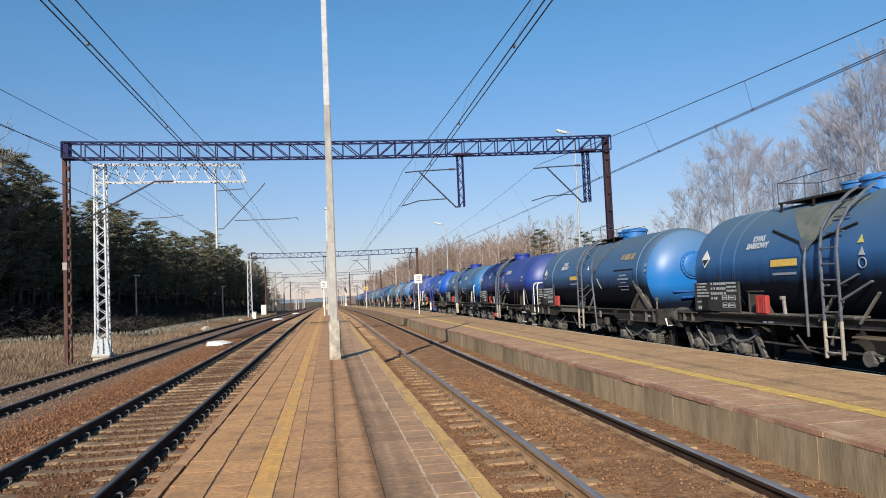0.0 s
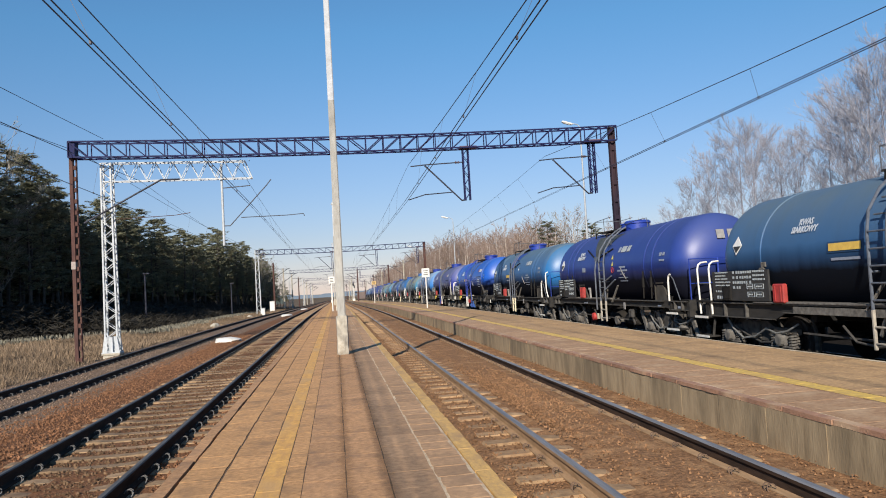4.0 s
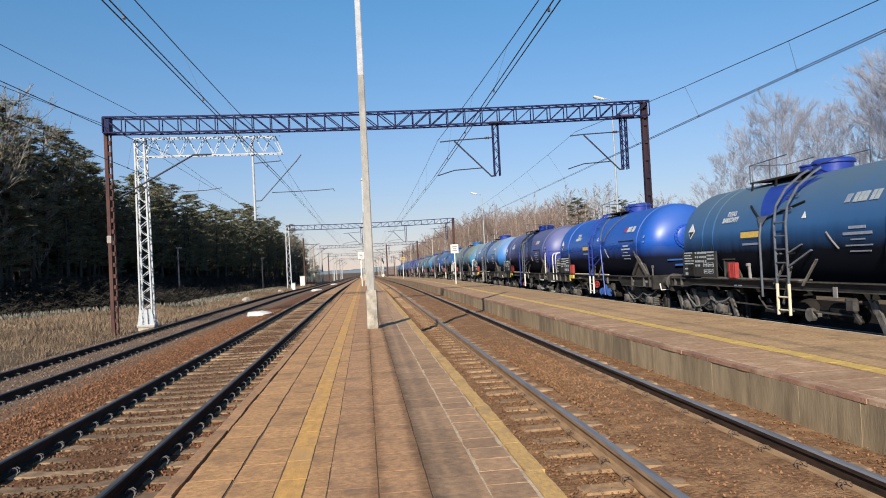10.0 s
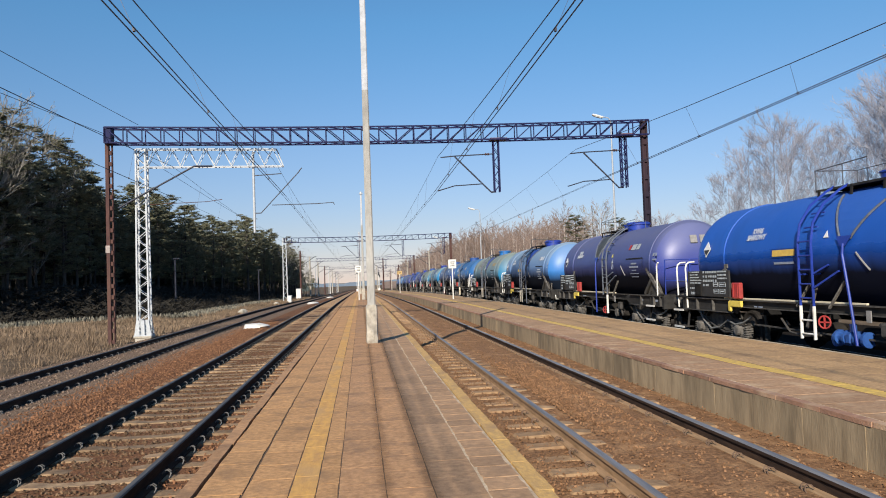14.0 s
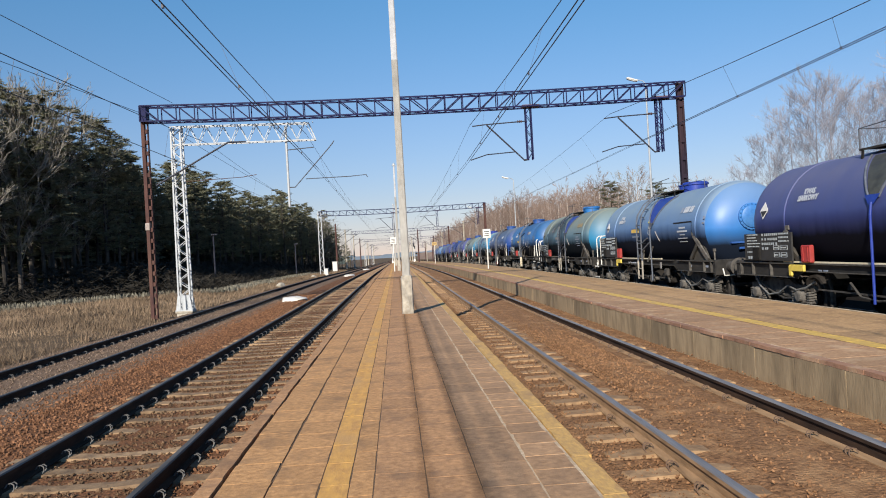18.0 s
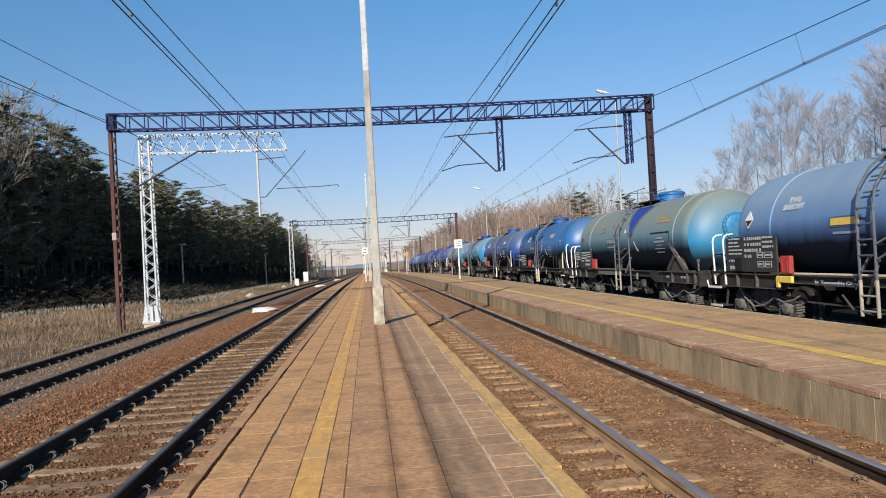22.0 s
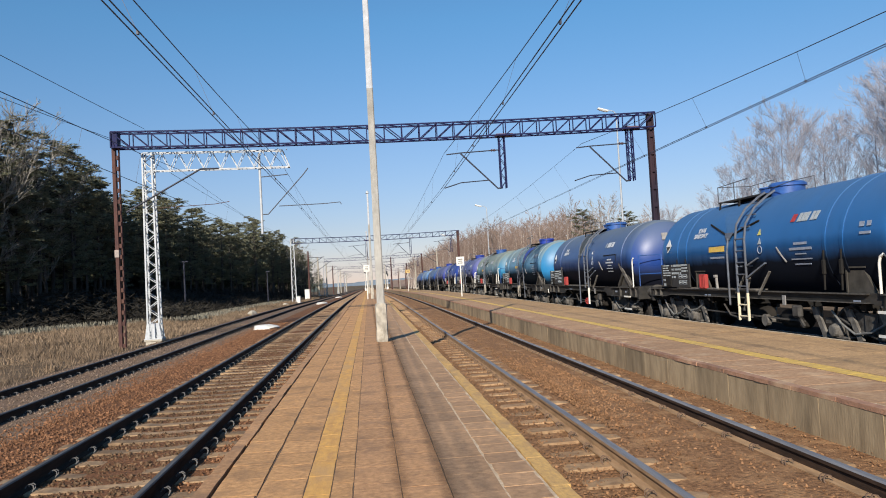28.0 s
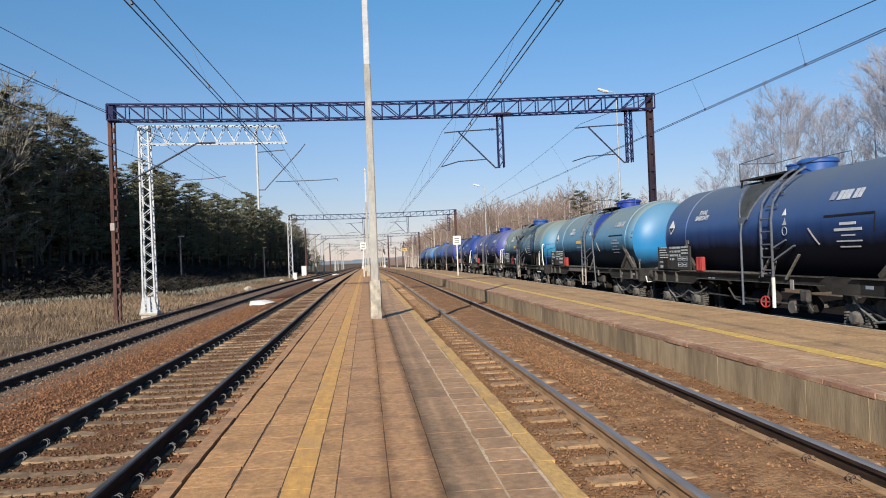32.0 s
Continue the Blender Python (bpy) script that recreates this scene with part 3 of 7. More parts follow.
def slab_columns(platform, cols, near, far, z, seed):
    """Paving in columns: (x0, x1, length, material); near ones are slabs of their own, the rest one joined sheet of slabs."""
    rnd = random.Random(seed)
    rest = {}
    for x0, x1, ln, mat, name, gap in cols:
        w = x1 - x0
        deep = 0.05 if name == "coping_slab" else 0.08
        kinds = [worn_slab(w - gap, ln - (0.012 if mat == M_slab_red or gap > 0.02 else 0.003), min(0.012, gap * 0.6), rnd, deep).mesh(name, mat) for _ in range(5)]
        y = near + rnd.uniform(0, ln)
        back = y - ln
        while back > -14:
            rest.setdefault((name, mat), Shape()).box(((x0 + x1) / 2, back, z - deep / 2), (w - gap, ln - 0.004, deep))
            back -= ln
        while y < 420:
            if y < far:
                part(name, rnd.choice(kinds), None, platform, at=pose((x0 + x1) / 2 + rnd.uniform(-1, 1) * gap * 0.4, y, z + rnd.uniform(-0.0006, 0.0006), rnd.uniform(-0.02, 0.02), rnd.uniform(-0.1, 0.1), rnd.uniform(-1, 1) * min(0.6, gap * 25)))
                y += ln
            else:
                l2 = ln * (1 if y < 70 else 6)
                rest.setdefault((name, mat), Shape()).box(((x0 + x1) / 2, y + l2 / 2 - ln / 2, z - deep / 2 + lie(y) + rnd.uniform(-0.003, 0.003)), (w - gap, l2 - gap, deep))
                y += l2
    for (name, mat), s in rest.items():
        tagged(part(name + "_rows", s, mat, platform), kind="stuff")


def build_platforms():
    p1 = thing("platform_1", "narrow island platform of worn brown concrete slabs between two tracks", "platform", kind="structure")
    s = Shape().sweep([(P1_L, -1.1), (P1_R, -1.1), (P1_R, -0.03), (P1_L, -0.03)], stations(-40, 420))
    part("core", s, M_joint, p1, "dark earth-filled body and joints")
    slab_columns(p1, [(P1_L - 0.13, P1_L + 0.0, 1.0, M_slab_dark, "kerb", 0.014), (P1_L + 0.01, -0.925, 0.45, M_slab, "edge_slab", 0.013), (-0.925, -0.60, 0.45, M_slab, "slab", 0.010),
                      (-0.60, -0.412, 0.5, M_yellow, "yellow_tile", 0.006), (-0.412, -0.257, 0.5, M_slab, "slab", 0.006),
                      (-0.257, 0.075, 0.5, M_slab_dark, "slab", 0.0055), (0.075, 0.405, 0.5, M_slab_dark, "slab", 0.0065), (0.405, 0.76, 0.5, M_slab_brown, "slab", 0.0065),
                      (0.76, 1.06, 0.32, M_slab_brown, "slab", 0.022), (1.06, P1_R, 0.8, M_yellow_edge, "yellow_edge", 0.020)], 3.2, 19.0, 0.0, 11)
    fl = Shape().sweep([(-1.255, -0.06), (0.732, -0.06), (0.732, -0.003), (-0.62, -0.003), (-0.63, -0.007), (-1.255, -0.007)], stations(-14, 60))
    part("joint_fill", fl, M_joint, p1, "sandy dirt in the joints")
    mo = Shape().sweep([(0.735, -0.06), (1.066, -0.06), (1.066, -0.0035), (0.735, -0.0035)], stations(-14, 60))
    part("mortar", mo, M_mortar, p1, "pale mortar in the joints")
    # trodden dirt lies in soft streaks along the two hollow joints
    for x in (0.075, 0.40):
        sk = Shape().add([(q, yy, lie(yy)) for yy in (-6, 10, 40, 60) for q in (-0.1, 0.1)], [(2 * k, 2 * k + 1, 2 * k + 3, 2 * k + 2) for k in range(3)])
        part("dirt_streak", sk, M_grime, p1, "soft streak of trodden dirt along a joint", pose(x, 0, 0.0032))
    p2 = thing("platform_2", "wide side platform of worn brown slabs with a concrete retaining wall", "platform", kind="structure")
    s = Shape().sweep([(P2_L + 0.06, -1.1), (P2_R, -1.1), (P2_R, -0.03), (P2_L + 0.06, -0.03)], stations(-40, 420))
    part("core", s, M_joint, p2, "dark earth-filled body and joints")
    slab_columns(p2, [(P2_L - 0.04, P2_L + 0.10, 0.8, M_redbrown, "coping_slab", 0.02), (P2_L + 0.10, P2_L + 0.95, 0.6, M_slab_red, "slab", 0.016),
                      (P2_L + 0.95, 5.60, 0.6, M_slab_red, "slab", 0.012), (5.60, 5.87, 0.6, M_yellow_line, "yellow_tile", 0.026),
                      (5.87, 7.1, 0.75, M_slab_tan, "slab", 0.012), (7.1, P2_R - 0.10, 0.75, M_slab_tan, "slab", 0.012),
                      (P2_R - 0.09, P2_R + 0.02, 0.8, M_white_edge, "white_edge_slab", 0.03)], 6.0, 27.0, 0.0, 12)
    mo = Shape().sweep([(P2_L + 0.085, -0.06), (P2_L + 0.95, -0.06), (P2_L + 0.95, -0.003), (P2_L + 0.085, -0.003)], stations(-14, 60))
    part("mortar", mo, M_mortar, p2, "pale mortar in the joints")
    fl = Shape().sweep([(P2_L + 0.952, -0.06), (P2_R - 0.02, -0.06), (P2_R - 0.02, -0.004), (P2_L + 0.952, -0.004)], stations(-14, 60))
    part("joint_fill", fl, M_joint, p2, "sandy dirt in the joints")
    rnd = random.Random(4)
    y = 4.0
    me = Shape().box((0, 0, 0), (0.14, 0.997, 0.96)).mesh("wall_panel", M_wall)
    far = Shape()
    for k in range(17):
        far.box((P2_L + 0.05, 3.0 - k, -0.531), (0.14, 0.99, 0.96))
    while y < 300:
        if y < 50:
            part("wall_panel", me, None, p2, at=pose(P2_L + 0.05 + rnd.uniform(-0.003, 0.003), y, -0.533 + lie(y), 0, rnd.uniform(-0.5, 0.5), rnd.uniform(-0.1, 0.1)))
            y += 1.0
        else:
            far.box((P2_L + 0.05, y + 0.5, -0.533 + lie(y)), (0.14, 1.98, 0.96))
            y += 2
    tagged(part("wall_row", far, M_wall, p2), kind="stuff")


build_ground()
build_platforms()
build_track("track_1", X_LEFT, Z_LEFT, "main track with rusty rails on brown sleepers", seed=1, head=M_rail_dull, wood=M_sleeper_dark)
build_track("track_2", X_FAR, Z_FAR, "outer track with dark rails on grey-brown ballast", near=8, seed=2, head=M_rail_dull, wood=M_sleeper_dark)
build_track("track_3", X_RIGHT, Z_RIGHT, "main track with bright worn rails on pale sleepers", seed=3, side=M_rail_tan, clip_mat=M_clip_rust, web=M_rail_side)
# its sleepers take the same painted shade as the bed
build_track("track_4", X_TRAIN, Z_TRAIN, "track under the tank wagons behind the side platform", near=-20, far=30, clips=False, seed=4, wood=M_bed_shaded)
build_stones()

# ---- overhead line ----


def truss(g, a, b, h, d, bay, r, fine, material, droop=0.0):
    """A lattice beam from a to b (its top chord), h high and d deep along y; near ones in single bars."""
    a, b = Vector(a), Vector(b)
    n = max(2, round((b - a).length / bay))
    pts = [a.lerp(b, i / n) - Vector((0, 0, 4 * droop * (i / n) * (1 - i / n))) for i in range(n + 1)]
    dz, dy = Vector((0, 0, -h)), Vector((0, d, 0))
    web, lace = Shape(), Shape()

    def member(name, p, q):
        if fine:
            part(name, Shape().bar(p, q, r, r), material, beam)
        else:
            web.bar(p, q, r, r)
    for i, (o, e) in enumerate(((Vector((0, 0, 0)), Vector((0, 0, 0))), (Vector((0, 0, 0)), dy), (dz, Vector((0, 0, 0))), (dz, dy))):
        s = Shape().pipe([p + o + e for p in pts], r * 1.0, 4)
        if i == 0:
            beam = part("beam", s, material, g, "lattice cross beam")
        else:
            part("chord", s, material, beam)
    for i, p in enumerate(pts):
        for e in (Vector((0, 0, 0)), dy):
            member("post", p + e, p + e + dz)
            if i < n:
                q = pts[i + 1]
                if i / n < 0.5:
                    member("brace", p + e, q + e + dz)
                else:
                    member("brace", q + e, p + e + dz)
        for o in (Vector((0, 0, 0)), dz):
            lace.bar(p + o, p + o + dy, r * 0.8, r * 0.8)
            if i < n:
                lace.bar(p + o, pts[i + 1] + o + dy, r * 0.8, r * 0.8)
    if web.v:
        tagged(part("web", web, material, beam), kind="stuff")
    tagged(part("lacing", lace, material, beam), kind="stuff")


def lattice_mast(s, x, y, z0, z1, w0, w1, d, bay, r):
    """A lattice mast, w wide along x and d deep along y."""
    n = max(2, round((z1 - z0) / bay))

    def at(i, a, b):
        t = i / n
        w = w0 + (w1 - w0) * t
        return Vector((x + a * w / 2, y + b * d / 2, z0 + (z1 - z0) * t))
    for a in (-1, 1):
        for b in (-1, 1):
            s.bar(at(0, a, b), at(n, a, b), r * 1.7, r * 1.7)
    for i in range(n):
        k = 1 if i % 2 else -1
        for b in (-1, 1):
            s.bar(at(i, k, b), at(i + 1, -k, b), r, r * 0.7)
        for a in (-1, 1):
            s.bar(at(i, a, k), at(i + 1, a, -k), r * 0.7, r)
    return s


def channel_mast(s, x, y, z0, z1, w, d):
    """Two channels joined by batten plates."""
    for a in (-1, 1):
        s.bar((x + a * w / 2, y, z0), (x + a * w / 2, y, z1), 0.07, d)
    s.bar((x, y + 0.02, z0), (x, y + 0.02, z1), w - 0.06, d * 0.5)
    z = z0 + 0.3
    while z < z1:
        for b in (-1, 1):
            s.box((x, y + b * d / 2, z), (w + 0.04, 0.02, 0.18))
        z += 0.75
    return s


def notched_mast(x, z0, z1):
    """A solid channel with a narrower flange beside it, tied by short battens."""
    s = Shape().bar((x - 0.06, 0, z0), (x - 0.06, 0, z1), 0.13, 0.2)
    s.bar((x + 0.11, 0.03, z0), (x + 0.11, 0.03, z1), 0.045, 0.1)
    z = z0 + 0.2
    while z < z1:
        s.box((x + 0.05, 0, z), (0.13, 0.12, 0.16))
        z += 0.44
    return s


def cantilever(parent, x, y, z, way, beam_z):
    """Hanging lattice leg under a gantry with its stay tubes and registration arm; way is -1 where it reaches to smaller x."""
    leg = Shape()
    lattice_mast(leg, x, y, z, beam_z, 0.22, 0.22, 0.22, 0.3, 0.028)
    part("drop_leg", leg, M_purple, parent, "dark lattice drop leg")
    part("fixing_plate", Shape().box((x + 0.12, y, beam_z + 0.03), (0.72, 0.34, 0.1), 0.01), M_mauve, parent, "rusty fixing plate")
    t = Shape()
    t.pipe([(x + 0.05 * way, y, z + 0.02), (x + 0.25 * way, y, z + 0.0), (x + 1.75 * way, y, z + 1.52)], 0.035, 8)
    t.pipe([(x + 0.05 * way, y, z + 1.62), (x + 1.75 * way, y, z + 1.55), (x + 2.35 * way, y, z + 1.50)], 0.025, 8)
    part("bracket_tube", t, M_steel_grey, parent, "grey steel bracket tubes")
    a = Shape()
    a.pipe([(x + 0.62 * way, y, z + 0.36), (x + 1.8 * way, y, z + 0.30), (x + 2.5 * way, y, z + 0.10)], 0.022, 6)
    part("steady_arm", a, M_steel_grey, parent)
    ins = Shape()
    for k in range(3):
        ins.lathe([(-0.02, 0.02), (-0.015, 0.055), (0.015, 0.055), (0.02, 0.02)], 8, "x", (x + way * (0.30 + 0.07 * k), y, z + 1.61))
    part("insulator", ins, M_rust, parent, "brown ribbed insulator", smooth=30)


def build_gantry(y, near):
    z = lie(y)
    g = thing("catenary_gantry", "dark purple-blue steel lattice portal carrying the overhead line" if near else "distant dark lattice portal across the tracks",
              "gantry", pose(0, y, z), "portals over the line")
    truss(g, (-9.95, -0.25, 7.88), (12.4, -0.25, 7.95), 0.62, 0.5, 0.72 if near else 0.9, 0.039, near, M_purple, 0.13)
    if near:
        part("left_mast", notched_mast(-9.85, -0.8, 7.9), M_rust, g, "rusty brown channel mast")
        part("mast_head", Shape().box((-9.85, 0, 7.58), (0.30, 0.42, 0.66), 0.02), M_purple, g)
        part("mast_band", Shape().box((-9.92, 0, 3.05), (0.17, 0.24, 0.30), 0.01), M_band, g, "pale painted number band")
        part("right_mast", channel_mast(Shape(), 12.25, 0, -0.8, 7.95, 0.20, 0.2), M_mast_dark, g, "dark rusty channel mast")
        part("right_mast_band", Shape().box((12.25, 0, 2.85), (0.29, 0.24, 0.30), 0.01), M_rust, g, "rusty band on the mast")
        cantilever(g, 5.75, 0, 5.0, -1, 7.2)
        cantilever(g, 11.3, 0, 5.08, -1, 7.32)
    else:
        part("left_mast", lattice_mast(Shape(), -10.0, 0, -0.9, 7.9, 0.55, 0.4, 0.4, 0.6, 0.05), M_galv, g, "white lattice mast")
        part("right_mast", channel_mast(Shape(), 12.25, 0, -0.9, 7.95, 0.26, 0.2), M_rust, g, "brown channel mast")
        cantilever(g, 5.75, 0, 5.0, -1, 7.2)
        cantilever(g, -0.2, 0, 5.0, -1, 7.2)
        cantilever(g, 11.3, 0, 5.08, -1, 7.32)
    return g


def build_lattice_cantilever(y):
    c = thing("lattice_cantilever_mast", "white galvanised lattice mast with a long lattice bracket over two tracks", "catenary mast", pose(0, y, lie(y)))
    mast = None
    for i in (-1, 1):
        for j in (-1, 1):
            leg = Shape().bar((-8.75 + i * 0.23, j * 0.18, -0.55), (-8.75 + i * 0.18, j * 0.18, 7.1), 0.06, 0.06)
            if mast is None:
                mast = part("mast", leg, M_galv, c, "white zigzag lattice mast")
            else:
                part("leg", leg, M_galv, mast)
    for k in range(23):
        z0, z1 = -0.55 + k * 0.3326, -0.55 + (k + 1) * 0.3326
        s0, w0, w1 = (1 if k % 2 else -1), 0.23 - 0.05 * k / 23, 0.23 - 0.05 * (k + 1) / 23
        for j in (-1, 1):
            part("brace", Shape().bar((-8.75 + s0 * w0, j * 0.18, z0), (-8.75 - s0 * w1, j * 0.18, z1), 0.036, 0.025), M_galv, mast)
            part("brace", Shape().bar((-8.75 + j * w0, s0 * 0.18, z0), (-8.75 + j * w1, -s0 * 0.18, z1), 0.025, 0.036), M_galv, mast)
    part("foundation", Shape().box((-8.76, 0, -0.74), (0.60, 0.56, 0.46), 0.03).box((-8.76, 0, -0.48), (0.70, 0.6, 0.08), 0.02), M_conc_light, c, "pale concrete foundation block")
    foot = part("mast_foot", Shape().box((-8.76, 0, -0.42), (0.70, 0.56, 0.05), 0.01), M_galv, c, "white steel base plate")
    for yy in (-0.235, 0.235):
        for x0, x1, t0, t1 in ((-0.33, -0.14, -0.24, -0.14), (-0.07, 0.07, -0.07, 0.07), (0.14, 0.33, 0.14, 0.24)):
            out = ((x0, -0.40), (x1, -0.40), (t1, 0.20), (t0, 0.20))
            rib_plate = Shape().add([(-8.755 + q, yy + d, z) for d in (-0.015, 0.015) for q, z in out], [(0, 1, 2, 3), (7, 6, 5, 4), (0, 4, 5, 1), (1, 5, 6, 2), (2, 6, 7, 3), (3, 7, 4, 0)])
            part("foot_plate", rib_plate, M_galv, foot, "white flared steel plate")
    beam = part("bracket_beam", Shape().bar((-8.9, -0.15, 7.10), (-3.35, -0.15, 7.02), 0.038, 0.038), M_galv, c, "white lattice bracket beam")
    for p, q in (((-8.9, 0.15, 7.10), (-3.35, 0.15, 7.02)), ((-8.9, -0.15, 6.36), (-3.1, -0.15, 6.32)), ((-8.9, 0.15, 6.36), (-3.1, 0.15, 6.32)),
                 ((-3.35, -0.15, 7.02), (-3.1, -0.15, 6.32)), ((-3.35, 0.15, 7.02), (-3.1, 0.15, 6.32))):
        part("chord", Shape().bar(p, q, 0.038, 0.038), M_galv, beam)
    lace = Shape()
    for i in range(17):
        x0, x1 = -8.55 + i * 0.335, -8.55 + (i + 1) * 0.335
        for yy in (-0.15, 0.15) if i < 16 else ():
            part("brace", Shape().bar((x0, yy, 7.08 if i % 2 else 6.38), (x1, yy, 6.38 if i % 2 else 7.08), 0.025, 0.025), M_galv, beam)
        for zz in (7.06, 6.36):
            lace.bar((x0, -0.15, zz), (x0, 0.15, zz), 0.022, 0.022)
    tagged(part("lacing", lace, M_galv, beam), kind="stuff")
    part("drop_tube", Shape().rod((-4.32, 0, 6.95), (-4.32, 0, 3.6), 0.05, n=10), M_galv, c, "thin grey drop tube", smooth=40)
    t = Shape()
    t.pipe([(-4.3, 0, 4.4), (-4.05, 0, 4.4), (-2.55, 0, 6.0), (-2.35, 0, 6.25)], 0.022, 8)
    t.pipe([(-4.3, 0, 5.95), (-3.2, 0, 6.02)], 0.02, 6)
    part("bracket_tube", t, M_arm, c)
    part("steady_arm", Shape().pipe([(-3.6, 0, 4.72), (-1.75, 0, 4.74), (-1.1, 0, 4.78), (-1.05, 0, 4.68)], 0.017, 6), M_arm, c)
    # stay towards the rusty mast and the outer track's arm
    part("stay", Shape().pipe([(-9.55, -0.4, 4.7), (-6.6, -0.4, 6.32), (-5.9, -0.3, 6.33)], 0.036, 8), M_steel_grey, c, "dark slanting stay tube")
    part("outer_arm", Shape().pipe([(-8.5, 0, 4.85), (-6.2, 0, 4.92), (-5.6, 0, 5.0)], 0.013, 6), M_rust, c)
    return c


def sag(a, b, drop, n=14):
    a, b = Vector(a), Vector(b)
    return [a.lerp(b, i / n) - Vector((0, 0, drop * 4 * (i / n) * (1 - i / n))) for i in range(n + 1)]


def build_wires():
    """Contact wires, carrying cables and hangers, span by span, for each electrified track."""
    ys = [-39.5, 30.5, 100, 170, 240, 310]
    # (x of contact behind, at the near portal, beyond), (the same for the carrier), carrier height, contact height, spread, sag
    for cx, mx, zm, zc, dx, drop in (((-3.15, -3.05, -3.2), (-3.4, -3.43, -3.2), 6.5, 5.05, 0.045, 0.75), ((2.3, 3.15, 2.8), (3.35, 3.3, 2.9), 6.55, 5.07, 0.05, 0.75),
                                     ((9.3, 10.0, 9.7), (11.5, 9.2, 9.8), 6.75, 5.36, 0.05, 1.08), ((-8.0, -7.6, -6.9), (-8.0, -7.4, -6.9), 6.3, 5.15, 0.0, 0.75)):
        w = thing("overhead_wire", "thin dark catenary wires hung along the track", "overhead wire", group="overhead wires")
        for i in range(len(ys) - 1):
            y0, y1 = ys[i], ys[i + 1]
            a, b = lie(y0), lie(y1)
            c0, c1 = cx[min(i, 2)], cx[min(i + 1, 2)]
            m0, m1 = mx[min(i, 2)], mx[min(i + 1, 2)]
            r = 0.0105 if y1 < 60 else 0.007
            m = sag((m0, y0, zm + a), (m1, y1, zm + b), drop if i == 0 else 0.75)
            part("carrier", Shape().pipe(m, r, 5), M_wire, w)
            for d in ((-dx, dx) if dx else (0.0,)):
                part("contact_wire", Shape().pipe([(c0 + d, y0, zc + a), ((c0 + c1) / 2 + d, (y0 + y1) / 2, zc + (a + b) / 2 - 0.04), (c1 + d, y1, zc + b)], r, 5), M_wire, w)
            for k in range(1, 14) if i < 2 else ():
                p = m[k]
                q = Vector((c0 + (c1 - c0) * k / 14, p.y, zc + a + (b - a) * k / 14))
                part("hanger", Shape().pipe([p, q], 0.004, 4).box(q, (0.03, 0.05, 0.05)), M_wire, w)
    for a, b in (((-9.95, 30.3, 7.62), (-17.5, -39.5, 7.9)), ((-8.65, 30.3, 7.96), (-12.9, -39.5, 8.3)), ((-9.9, 30.8, 7.7), (-9.9, 100, 7.5))):
        part_of = thing("feeder_wire", "single dark feeder wire between the masts", "overhead wire", group="feeder wires")
        part("strand", Shape().pipe(sag(a, b, 0.4), 0.010, 5), M_wire, part_of)


build_gantry(30.5, True)
for gy in (100, 170, 240, 310):
    build_gantry(gy, False)
build_gantry(-39.5, False)
build_lattice_cantilever(31.0)
build_wires()

# ---- the tank train ----
R_TANK, Z_TANK = 1.30, 2.10
SPEED = 3.36


